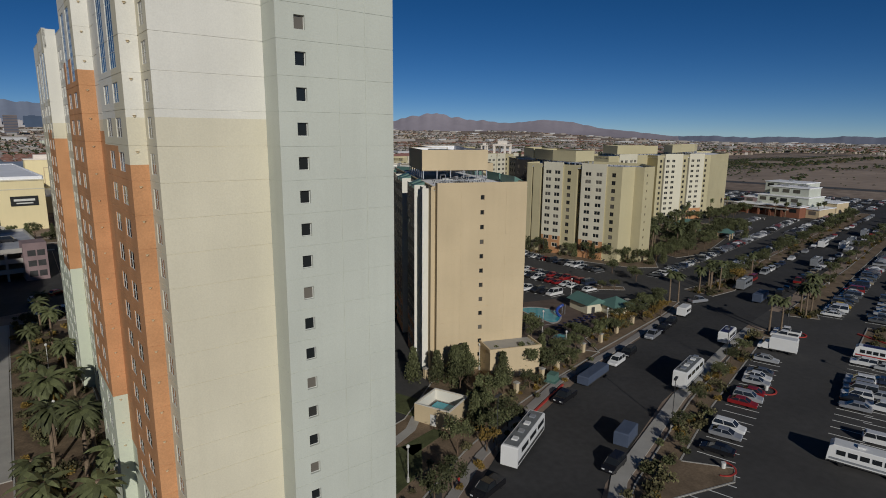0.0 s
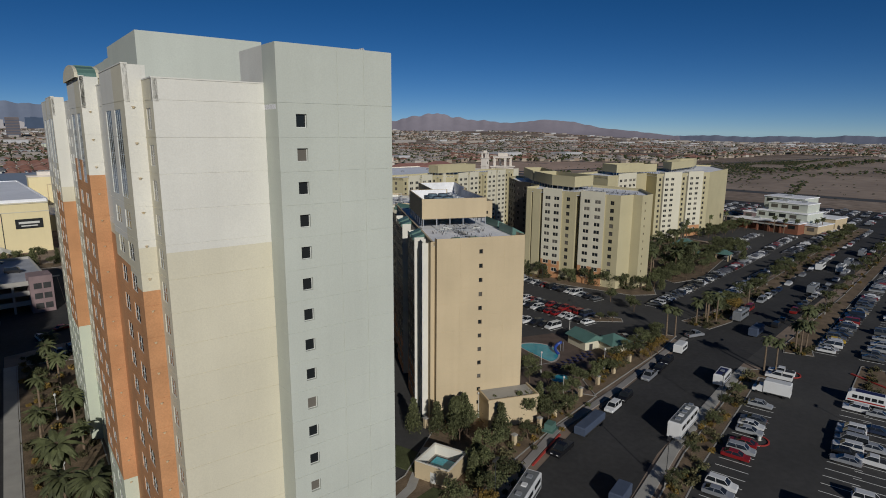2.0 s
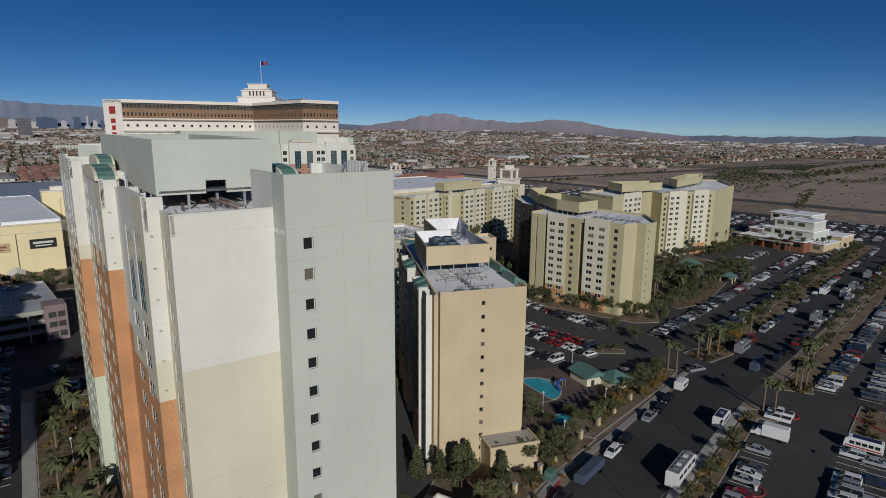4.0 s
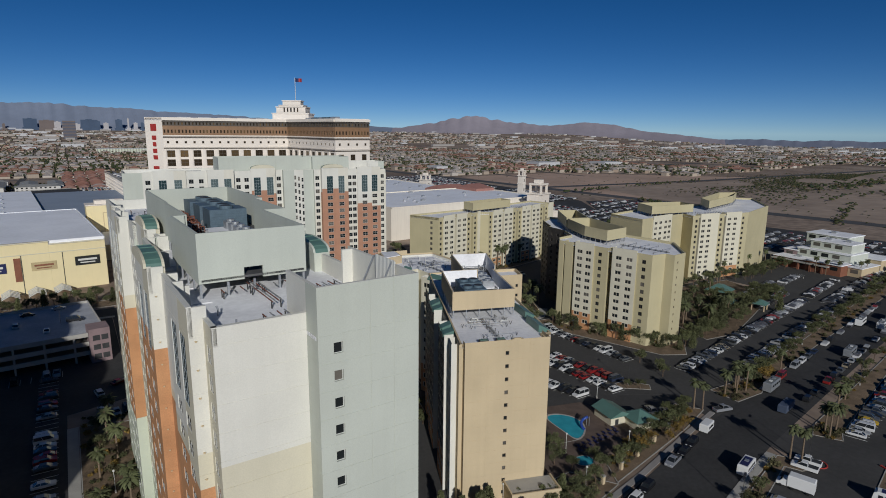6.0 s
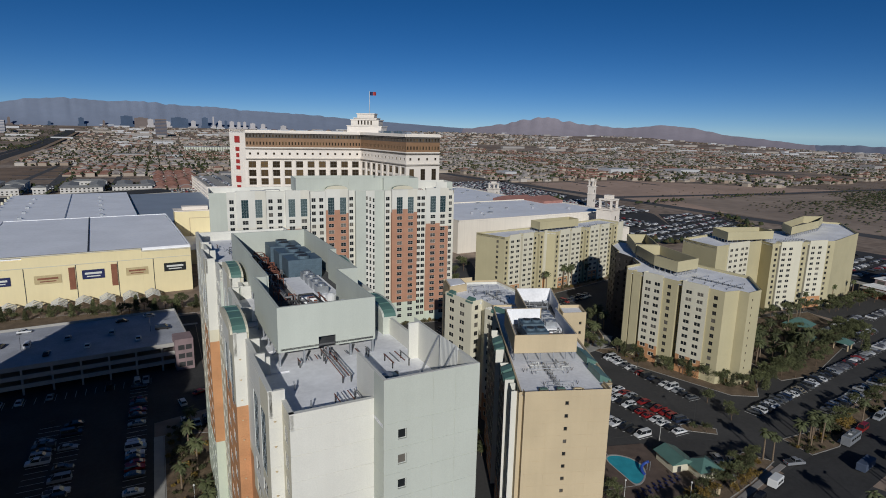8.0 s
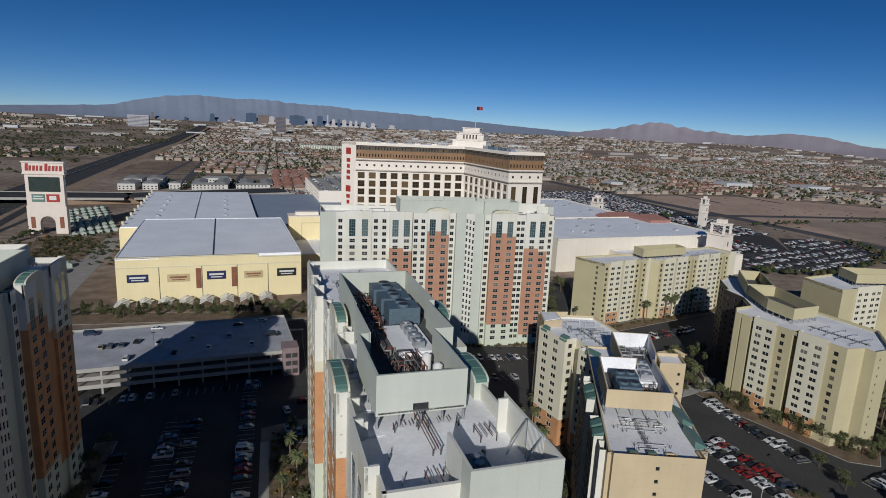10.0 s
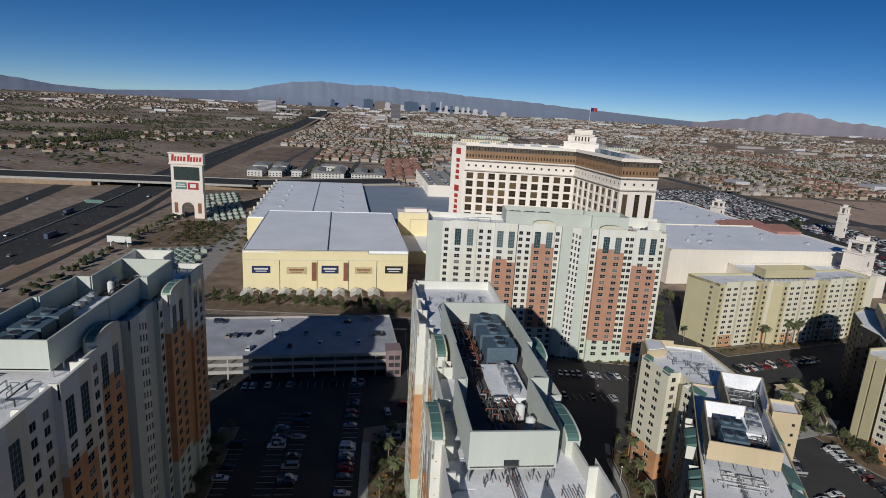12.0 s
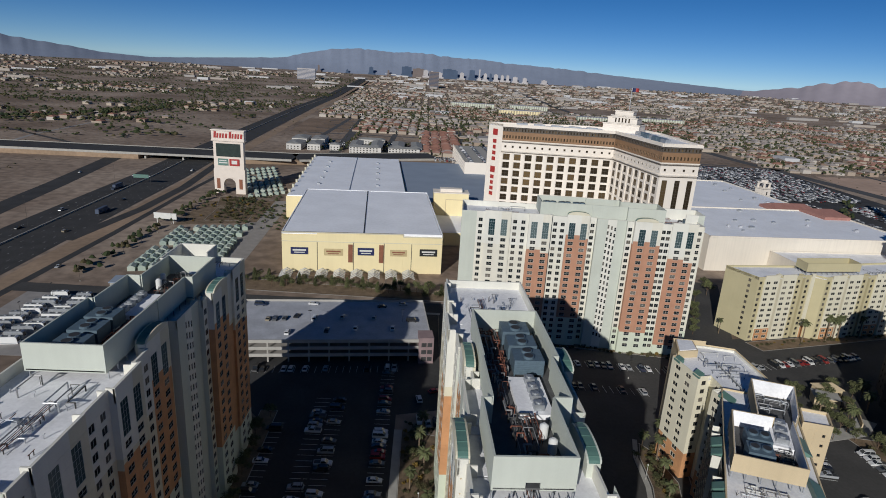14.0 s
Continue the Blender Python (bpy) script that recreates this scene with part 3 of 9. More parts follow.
pool(112.9, 119.8, 6.6, 3.6, 77, "kidney-shaped turquoise swimming pool in a paved terrace", 0.28)
pool(104.3, 105.3, 2.3, 2.0, 0, "small round whirlpool in the terrace")

# ---- freeway and bridge ----
def lane_line(x_off):
    return [(-209 + x_off, 40), (-221 + x_off, 300), (-228 + x_off, 430), (-237 + x_off, 600), (-248 + x_off, 724), (-253 + x_off, 800), (-272 + x_off, 1100), (-309 + x_off, 1750), (-332 + x_off, 2400), (-378 + x_off, 3900)]


def draped(name, line, w, z, material, label, category):
    b = Builder()
    pts = []
    for (x0, y0), (x1, y1) in zip(line, line[1:]):
        n = max(1, int(math.hypot(x1 - x0, y1 - y0) / 120))
        pts += [(x0 + (x1 - x0) * k / n, y0 + (y1 - y0) * k / n) for k in range(n)]
    pts.append(line[-1])
    poly = strip_poly(pts, w)
    h = len(pts)
    a, c = poly[:h], poly[h:][::-1]
    for k in range(h - 1):
        q = [a[k], c[k], c[k + 1], a[k + 1]]
        b.face([(x, y, terrain(x, y) + z + min(5.0, max(0.0, math.hypot(x, y) - 2150) * 0.01)) for x, y in ccw(q)])
    return solo(name, b, material, label, category, kind="structure")


draped("freeway", lane_line(-10.5), 31, 0.05, ASPHALT, "dark freeway carriageway", "freeway")
draped("freeway", lane_line(-38), 20, 0.05, ASPHALT, "dark freeway carriageway", "freeway")
draped("frontage_road", [(-199, 200), (-201, 400), (-206, 560), (-206, 690)], 5, 0.05, ASPHALT, "narrow frontage road beside the freeway", "road")
draped("ramp", [(-272, 240), (-300, 380), (-314, 470), (-325, 545), (-345, 660), (-358, 735)], 19, 0.06, ASPHALT, "dark freeway slip road", "road")
draped("ramp", [(-221, 380), (-214, 470), (-216, 560), (-231, 690)], 9, 0.055, ASPHALT, "dark freeway exit lane", "road")
draped("verge", lane_line(16), 16, 0.03, SAND, "sandy freeway verge", "verge")
draped("dirt_track", [(-520, 765), (-540, 850), (-556, 1020), (-570, 1260), (-640, 1700)], 6, 0.06, CONCRETE_DARK, "pale dirt track across the open land", "road")
draped("dirt_track", [(-420, 770), (-600, 900), (-900, 980), (-1400, 1010)], 7, 0.06, ASPHALT_OLD, "narrow road across the open land", "road")
b = Builder()
ln = lane_line(-27)
for (x0, y0), (x1, y1) in zip(ln[:7], ln[1:8]):
    b.prism(strip_poly([(x0, y0), (x1, y1)], 0.7), 0, 0.95)
solo("median_barrier", b, CONCRETE, "long concrete barrier between the carriageways", "barrier", kind="structure")
for off in (1.5, -5.5, -12.5, -19.5, -33.5, -40):
    b = Builder()
    for (x0, y0), (x1, y1) in zip(lane_line(off)[:5], lane_line(off)[1:6]):
        L = math.hypot(x1 - x0, y1 - y0)
        for k in range(int(L / 12)):
            f0, f1 = k * 12 / L, (k * 12 + 3) / L
            b.prism(strip_poly([(x0 + (x1 - x0) * f0, y0 + (y1 - y0) * f0), (x0 + (x1 - x0) * f1, y0 + (y1 - y0) * f1)], 0.09), 0.03, 0.075)
    solo("lane_marks", b, PAINT_WHITE, "dashed white lane marks", "road marking", kind="stuff")
t = thing("road_bridge", None, "concrete bridge that carries a cross street over the freeway", "bridge", kind="structure")
BR = [(-560, 716), (-400, 722), (-150, 730), (20, 800)]
for (p, q) in zip(BR, BR[1:]):
    b = Builder()
    b.prism(strip_poly([p, q], 52), 5.2, 6.8)
    part("deck", b, ASPHALT, t)
    b = Builder()
    dx, dy = q[0] - p[0], q[1] - p[1]
    k = 26 / math.hypot(dx, dy)
    for sgn in (-1, 1):
        o = (-dy * k * sgn, dx * k * sgn)
        b.prism(strip_poly([(p[0] + o[0], p[1] + o[1]), (q[0] + o[0], q[1] + o[1])], 0.5), 5.0, 7.5)
    part("parapet", b, CONCRETE, t)
for x, y in ((-318, 725), (-275, 726), (-226, 728)):
    b = Builder()
    b.box(x - 1, y - 22, 0, x + 1, y + 22, 5.4)
    part("pier", b, CONCRETE, t)
for x0, x1 in ((-620, -324), (-214, 60)):
    b = Builder()
    ya, yb = 722 + (x0 + 400) * 0.03, 722 + (x1 + 400) * (0.03 if x1 < 0 else 0.13)
    b.prism(strip_poly([(x0, ya), (x1, yb)], 54), 0, 5.0)
    part("embankment", b, SAND, t)
draped("cross_street", [(-1900, 640), (-900, 690), (-560, 716)], 16, 0.1, ROAD_FAR, "cross street running to the horizon", "road")
draped("cross_street", [(20, 800), (300, 862), (900, 930), (2300, 1000)], 16, 0.1, ROAD_FAR, "cross street running to the horizon", "road")
draped("boulevard", [(620, 60), (580, 400), (562, 700), (530, 1000), (510, 1500), (520, 3800)], 22, 0.1, ROAD_FAR, "wide boulevard beside the casino", "road")
draped("railway_strip", [(520, 640), (900, 600), (1600, 590), (2600, 560)], 18, 0.08, ROAD_FAR, "dark strip of road across the desert", "road")

# ---- the three tall stucco towers ----
STOREY = 2.8
TOP_ROW = 57.1
W_SMALL = WindowKind(0.95, 1.1, 1, 1, 0.045, FRAME_WHITE, GLASS, True, 0.22)
W_ROOM = WindowKind(1.75, 1.65, 2, 1, 0.06, FRAME_WHITE, GLASS, True, 0.05, 0.025)
W_PAIR = WindowKind(2.3, 1.6, 2, 2, 0.06, FRAME_WHITE, GLASS, True, 0.05, 0.025)
W_TALL = WindowKind(2.7, 7.3, 3, 6, 0.045, FRAME_BLUE, GLASS_BLUE, True, 0.04, 0.012)
W_STAIR = WindowKind(0.85, 1.7, 1, 2, 0.06, FRAME_WHITE, GLASS, True, 0.08, 0.025)
W_EDGE = WindowKind(1.55, 1.66, 2, 2, 0.06, FRAME_WHITE, GLASS, True, 0.05, 0.02)
SLOTS = [STUCCO_WHITE, STUCCO_CREAM, STUCCO_ORANGE, STUCCO_SAGE, STUCCO_GREY]
# from, to, stands proud, kind, top, where the terracotta begins
BAYS_BROAD = [
    (0.0, 3.3, 0.0, (1.7,), 60.1, 0), (3.3, 14.2, 1.65, ((4.7, 9.4),), 61.4, 44.2), (14.2, 18.6, 1.3, (15.4, 17.5), 60.6, 0),
    (18.6, 30.2, 2.5, ((20.3, 25.4),), 61.4, 51.2), (30.2, 33.0, 0.6, (31.6,), 60.6, 0), (33.0, 45.5, -0.6, "stair", 60.6, 0),
    (45.5, 48.6, -2.6, (47.0,), 60.6, 0), (48.6, 58.4, -1.3, ((49.5, 54.6),), 61.4, 51.2), (58.4, 65.3, -0.8, (60.2, 63.4), 60.6, 0),
    (65.3, 75.0, 1.0, ((66.3, 71.2),), 61.4, 44.2), (75.0, 82.6, -0.3, (77.2, 80.8), 61.0, 0), (82.6, 94.0, 0.2, ((84.1, 89.4),), 61.4, 18.0),
    (94.0, 97.5, -0.4, (95.7,), 60.8, 0),
]
BAYS_LONG = [
    (0.0, 3.4, 0.0, (1.75,), 60.1, 0), (3.4, 14.3, 1.35, ((5.4, 9.8),), 61.3, 43.0), (14.3, 21.4, 0.7, (), 60.6, 44.2),
    (21.4, 32.2, 2.15, ((23.4, 28.0),), 61.5, 51.6), (32.2, 34.8, 0.6, (33.5,), 60.6, 0), (34.8, 47.2, -0.6, "stair", 60.6, 0),
    (47.2, 50.3, -2.6, (48.7,), 60.6, 0), (50.3, 60.6, -1.3, ((51.6, 56.4),), 61.4, 51.2), (60.6, 67.6, -0.8, (62.4, 65.6), 60.6, 0),
    (67.6, 77.4, 1.0, ((68.8, 73.6),), 61.4, 44.2), (77.4, 85.2, -0.3, (79.6, 83.2), 61.0, 0), (85.2, 98.6, 0.2, ((87.2, 93.0),), 61.4, 18.0),
    (98.6, 103.0, -0.4, (100.8,), 60.8, 0),
]


def arch_roof(parent, s0, s1, y0, y1, z, rise, mats):
    """A low barrel vault over a bay with a curved gable."""
    g, r = Builder(), Builder()
    n = 12
    pts = []
    for k in range(n + 1):
        a = math.pi * k / n
        pts.append((-(s0 + s1) / 2 + (s1 - s0) / 2 * math.cos(a), z + rise * math.sin(a) ** 0.8))
    rear = Builder()
    for gb_, ya in ((g, y0), (rear, y1 - 0.3)):
        m = len(pts)
        gb_.solid([(x, ya, h) for x, h in pts] + [(x, ya + 0.3, h) for x, h in pts],
                  [tuple(range(m - 1, -1, -1)), tuple(range(m, 2 * m))] + [(k, k + 1, m + k + 1, m + k) for k in range(m - 1)])
    y1 -= 0.3
    for k in range(n):
        (xa, za), (xb, zb) = pts[k], pts[k + 1]
        r.face([(xa, y0 + 0.3, za - 0.04), (xb, y0 + 0.3, zb - 0.04), (xb, y1, zb - 0.04), (xa, y1, za - 0.04)])
        if k % 2 == 0:
            r.solid([(xa, y0 + 0.3, za - 0.04), (xa + 0.01, y1, za - 0.04), (xa + 0.01, y1, za + 0.06), (xa, y0 + 0.3, za + 0.06)], ((0, 1, 2, 3),))
    part("gable", g, mats, parent)
    part("gable", rear, mats, parent)
    part("vault_roof", r, ROOF_GREEN, parent, "green standing-seam metal vault")


def cooling_units(name, base, units, parent_m):
    for (x, y, w, d) in units:
        u = thing("cooling_tower", parent_m @ pose(x, y, base), "blue-grey louvred cooling tower on the roof", "cooling tower", "cooling towers")
        b = Builder()
        b.box(0, 0, 0.5, w, d, 3.6)
        for k in range(6):
            lv = Builder()
            lv.box(-0.05, 0.15, 0.8 + k * 0.4, w + 0.05, d - 0.15, 0.9 + k * 0.4)
            part("louvre", lv, COOLER_BLUE, u)
        for px in (0.2, w - 0.2):
            for py in (0.2, d - 0.2):
                b.box(px - 0.12, py - 0.12, 0, px + 0.12, py + 0.12, 0.5)
        part("casing", b, COOLER_BLUE, u)
        for k in range(2):
            f = Builder()
            cx = w * (0.27 + 0.46 * k)
            f.tube((cx, d / 2, 3.6), (cx, d / 2, 4.1), min(w, d * 2) * 0.21, n=16)
            part("fan_ring", f, COOLER_BLUE, u)
            g = Builder()
            g.tube((cx, d / 2, 4.1), (cx, d / 2, 4.13), min(w, d * 2) * 0.17, n=16)
            part("fan_guard", g, STEEL_DARK, u)


def pipe_runs(parent_m, box, z, n, mats, seed, name="roof_pipes", label="tangled steel pipework on the plant deck"):
    """Straight pipes with elbows over a patch of roof."""
    rnd = random.Random(seed)
    t = thing(name, parent_m, label, "pipework")
    x0, y0, x1, y1 = box
    for k in range(n):
        b = Builder()
        r = rnd.uniform(0.05, 0.16)
        x, y, h = rnd.uniform(x0, x1), rnd.uniform(y0, y1), z + rnd.uniform(0.4, 1.9)
        x2 = min(max(x + rnd.uniform(-8, 8), x0), x1)
        y2 = min(max(y + rnd.uniform(-3, 3), y0), y1)
        b.tube((x, y, z), (x, y, h), r, n=6)
        b.tube((x, y, h), (x2, y, h), r, n=6)
        b.tube((x2, y, h), (x2, y2, h), r, n=6)
        b.tube((x2, y2, h), (x2, y2, z), r, n=6)
        part("pipe", b, mats[k % len(mats)], t)
    return t


def roof_rack(parent_m, x, y, z, w, d, label="steel pipe rack standing on the roof"):
    """A low steel frame of posts and rails that carries pipes."""
    t = thing("pipe_rack", parent_m @ pose(x, y, z), label, "pipe rack", "roof pipe racks")
    for px in (0, w):
        for py in (0, d):
            b = Builder()
            b.box(px - 0.06, py - 0.06, 0, px + 0.06, py + 0.06, 0.9)
            part("post", b, STEEL_DARK, t)
    for k in range(4):
        b = Builder()
        yy = d * k / 3
        b.tube((-0.3, yy, 0.85 + 0.05 * k), (w + 0.3, yy, 0.85 + 0.05 * k), 0.07, n=6)
        part("rail", b, PIPE_GREY if k % 2 else PIPE_RUST, t)


def pipe_trunk(parent_m, x, y0, y1, z, branches, seed):
    """A run of parallel pipes on low stands with side branches: (y, from, to); small V-shaped vents stand about it."""
    rnd = random.Random(seed)
    t = thing("roof_pipes", parent_m @ pose(x, 0, z), "run of pale steel pipes with side branches on a white roof", "pipes", "roof pipe runs")
    for k in range(3):
        b = Builder()
        b.tube((0.28 * k, y0 + 0.5 * k, 0.45), (0.28 * k, y1, 0.45), 0.09, n=6)
        b.tube((0.28 * k, y0 + 0.5 * k, 0.0), (0.28 * k, y0 + 0.5 * k, 0.52), 0.09, n=6)
        part("pipe", b, (PIPE_GREY, METAL_GREY, FRAME_WHITE)[k], t)
    for k in range(int((y1 - y0) / 2.2)):
        b = Builder()
        y = y0 + 1.0 + 2.2 * k
        b.box(-0.35, y - 0.06, 0.28, 0.95, y + 0.06, 0.36)
        b.box(-0.35, y - 0.06, 0, -0.25, y + 0.06, 0.9)
        b.box(0.85, y - 0.06, 0, 0.95, y + 0.06, 0.9)
        part("stand", b, STEEL_DARK, t)
    for y, xa, xb in branches:
        b = Builder()
        b.tube((xa - x, y, 0.62), (xb - x, y, 0.62), 0.07, n=6)
        for e in (xa - x, xb - x):
            b.tube((e, y, 0), (e, y, 0.68), 0.07, n=6)
        part("branch", b, METAL_GREY, t)
        for e in (xa - x - 0.9, xb - x + 0.9):
            b = Builder()
            w = rnd.uniform(0.2, 0.35)
            b.tube((e, y, 0), (e - w, y + rnd.uniform(-0.1, 0.1), 0.8), 0.05, n=5)
            b.tube((e, y, 0), (e + w, y + rnd.uniform(-0.1, 0.1), 0.8), 0.05, n=5)
            part("vent", b, STEEL_DARK, t)


CREAM_TOP = 46.7


def tower(m, label, left_block=0.0, singles=(0.0, 60.0), split=True, wide=True):
    bays = BAYS_LONG if wide else BAYS_BROAD
    end = bays[-1][1]
    base = 0.0 if wide else -7.0
    slots = SLOTS if wide else [STUCCO_WHITE, STUCCO_IVORY, STUCCO_ROSE, STUCCO_SAGE, STUCCO_GREY]
    t = thing("apartment_tower", m, label, "apartment tower", "tall apartment towers")
    joints = [TOP_ROW + STOREY / 2 - STOREY * k for k in range(20)]
    loose = {}
    for (s0, s1, proud, kind, top, orange) in bays:
        p, q = (-s1, -proud), (-s0, -proud)
        L = s1 - s0
        holes, wins = [], []
        if kind == "stair":
            for k in range(19):
                z = 5.2 + 2.8 * k
                for j in range(3):
                    c, zz = s0 + 4.6 + 1.5 * j, z + 0.5 * j
                    holes.append((s1 - c - 0.425, s1 - c + 0.425, zz, zz + 1.7))
                    wins.append((W_STAIR, s1 - c - 0.425, zz, c))
        else:
            for c in kind:
                if isinstance(c, tuple):
                    for a in c:
                        holes.append((s1 - a - 2.7, s1 - a, 50.6, 57.9))
                        wins.append((W_TALL, s1 - a - 2.7, 50.6, a))
                        for k in range(3, 20):
                            z = TOP_ROW - 0.8 - STOREY * k
                            holes.append((s1 - a - 2.5, s1 - a - 0.2, z, z + 1.6))
                            wins.append((W_PAIR, s1 - a - 2.5, z, a))
                else:
                    wk = W_EDGE if s0 == 0 else W_ROOM
                    for k in range(20):
                        z = TOP_ROW - wk.h / 2 - STOREY * k
                        holes.append((s1 - c - wk.w / 2, s1 - c + wk.w / 2, z, z + wk.h))
                        wins.append((wk, s1 - c - wk.w / 2, z, c))
        if orange:
            low = base + (21.0 if s0 > 40 else (16.6 if s0 > 15 else 11.0))
            zone = lambda s, z, o=orange, w=L, lo=low: 3 if z < lo else (2 if z < o + (1.4 if s < w * 0.62 else 0) else (1 if s > w * 0.62 or z < CREAM_TOP else 0))
        elif kind == "stair":
            zone = lambda s, z, w=L: 0 if w - 8.6 < s < w - 3.6 else 4
        else:
            zone = lambda s, z, near=s0 == 0: 3 if z < 12 else (0 if z > CREAM_TOP and not near else 1)
        relief_wall("facade_bay", t, p, q, 0, top, holes, slots, zone, joints, (), 0.03, 0.14, "", (orange, orange + 1.4, CREAM_TOP))
        for wk, s, z, c in wins:
            lo = None if singles[0] <= c < singles[1] else loose
            wk.put(t, wall_matrix(p, q, s, z), lo, split)
    for (a, b) in zip(bays, bays[1:]):
        s, pa, pb = a[1], a[2], b[2]
        if pa == pb:
            continue
        top, orange = (a[4], a[5]) if pa > pb else (b[4], b[5])
        low = base + (21.0 if s > 40 else (16.6 if s > 15 else 11.0))
        zone = (lambda s_, z, o=orange, lo=low: 3 if z < lo else (2 if z < o else (0 if z > CREAM_TOP else 1))) if orange else (lambda s_, z: 4)
        relief_wall("bay_return", t, (-s, -pb), (-s, -pa), 0, top, [], slots, zone, joints, cuts=(orange, CREAM_TOP))
    # ends
    relief_wall("end_wall", t, (0, 0), (0, 8.6), 0, 60.1, [], slots, lambda s, z: 0 if z > CREAM_TOP else 1, joints, (), 0.04, cuts=(CREAM_TOP,))
    relief_wall("end_return", t, (0, 8.6), (2.75, 8.6), 0, 63.2, [], slots, lambda s, z: 4, joints, (), 0.015)
    holes = [(1.55, 2.5, TOP_ROW - 0.55 - STOREY * k, TOP_ROW + 0.55 - STOREY * k) for k in range(20)]
    relief_wall("end_wall", t, (2.75, 8.6), (2.75, 19.5), 0, 63.2, holes, slots, lambda s, z: 4, joints, (5.4, 8.0), 0.035, 0.35, "grey-green end wall with a column of small windows")
    for h in holes:
        W_SMALL.put(t, wall_matrix((2.75, 8.6), (2.75, 19.5), h[0], h[2]), None, split)
    relief_wall("end_return", t, (2.75, 19.5), (-14.0, 19.5), 0, 63.2, [], slots, lambda s, z: 4, joints)
    L = end + left_block
    for s0, s1, y in ((14.0, 36.0, 19.5), (36.0, L, 22.0)):
        holes = []
        for c in [2.2 + 4.1 * k for k in range(int((s1 - s0) / 4.1))]:
            for k in range(20):
                z = TOP_ROW - 0.75 - STOREY * k
                holes.append((c - 0.75, c + 0.75, z, z + 1.5))
        relief_wall("rear_facade", t, (-s0, y), (-s1, y), 0, 60.8, holes, slots, lambda s, z: 3 if z < 12 else (0 if z > CREAM_TOP else 1), joints, (), 0.03, 0.14, cuts=(CREAM_TOP,))
        for h in holes:
            W_ROOM.put(t, wall_matrix((-s0, y), (-s1, y), h[0], h[2]), loose)
    relief_wall("rear_return", t, (-36.0, 19.5), (-36.0, 22.0), 0, 60.8, [], slots, lambda s, z: 4, joints)
    relief_wall("end_wall", t, (-L, 22.0), (-L, 0.6), 0, 60.6, [], slots, lambda s, z: 4, joints, (7, 14))
    if left_block:
        relief_wall("end_wall", t, (-L, 0.6), (-end, 0.6), 0, 60.8, [], slots, lambda s, z: 4, joints)
    b = loose["builder"]
    w = part("glazing", b, loose["mats"], t, "rows of framed windows")
    tagged(w, kind="stuff")
    # roof
    slabs = [(-14, 0.35, -0.35, 8.6), (-14, 8.6, 2.4, 19.2), (-36, 3.2, -14, 19.2), (-L + 0.35, 3.2, -36, 21.7)]
    for (s0, s1, proud, *_r) in bays:
        if s1 > 13:
            slabs.append((-s1 + 0.2, -proud + 0.35, -max(s0, 14.0) - 0.2, 3.2))
        if proud > 0 and s0 < 14:
            slabs.append((-min(s1, 14.0) + 0.2, -proud + 0.35, -s0 - 0.2, 0.35))
    for x0, y0, x1, y1 in slabs:
        r = Builder()
        r.box(x0, y0, 58.0, x1, y1, 58.4)
        part("roof", r, ROOF_WHITE, t, "white membrane roof")
    c = Builder()
    for (s0, s1, proud, kind, top, _o) in bays:
        c.box(-s1, -proud + 0.05, 58.4, -s0, -proud + 0.4, top)
        c.box(-s1 - 0.02, -proud - 0.04, top, -s0 + 0.02, -proud + 0.46, top + 0.1)
        if s1 < end - 0.5 and s0 > 0:
            for s in (s0 + 0.2, s1 - 0.2):
                c.box(-s - 0.18, -proud + 0.4, 58.4, -s + 0.18, -proud + 1.7, top)
    c.box(-0.4, 0, 58.4, -0.05, 8.6, 60.1)
    c.box(-0.45, -0.05, 60.1, 0.05, 8.6, 60.2)
    c.box(-5.4, 8.62, 58.4, 2.35, 9.0, 63.2)
    c.box(2.35, 8.65, 58.4, 2.7, 19.5, 63.2)
    c.box(-35.9, 19.1, 58.4, 2.4, 19.45, 60.8)
    c.box(-12.2, 19.1, 60.8, 2.4, 19.45, 63.2)
    c.box(-12.2, 17.8, 58.4, -11.85, 19.1, 63.2)
    c.box(-L + 0.05, 21.6, 58.4, -36, 21.95, 60.8)
    c.box(-L + 0.05, 0.9, 58.4, -L + 0.4, 21.6, 60.6)
    part("parapet", c, STUCCO_WHITE, t, "pale stucco parapet")
    for s0, s1, y0, y1, yr in (((21.6, 32.0, -2.45, -0.2, 20.3), (50.5, 60.4, 1.28, 3.6, 23.6)) if wide else ((20.7, 30.0, -2.8, -0.5, 20.2), (48.8, 58.2, 1.28, 3.6, 22.9))):
        arch_roof(t, s0, s1, y0, y1, 61.4, 1.5, STUCCO_CREAM)
        v = Builder()
        v.box(-s1, y0 + 0.45, 58.4, -s0, y1, 61.3)
        part("bay_top", v, STUCCO_CREAM, t)
        v = Builder()
        v.box(-s1, yr - 2.2, 0.0, -s0, yr, 61.0)
        part("rear_bay", v, STUCCO_GREY, t)
        arch_roof(t, s0, s1, yr - 2.3, yr + 0.1, 61.0, 1.4, STUCCO_GREY)
    # penthouse screen of three staggered pens
    pens = [(16.5, 32.6, 2.4, 15.0), (32.6, 47.7, 4.2, 18.2), (47.7, 70.0, 4.4, 19.4)]
    fl = Builder()
    for s0, s1, y0, y1 in pens:
        fl.box(-s1, y0 + 0.3, 60.2, -s0, y1 - 0.3, 60.45)
    part("plant_deck", fl, PAD_DARK, t, "dark steel plant deck")
    ym = 8.55
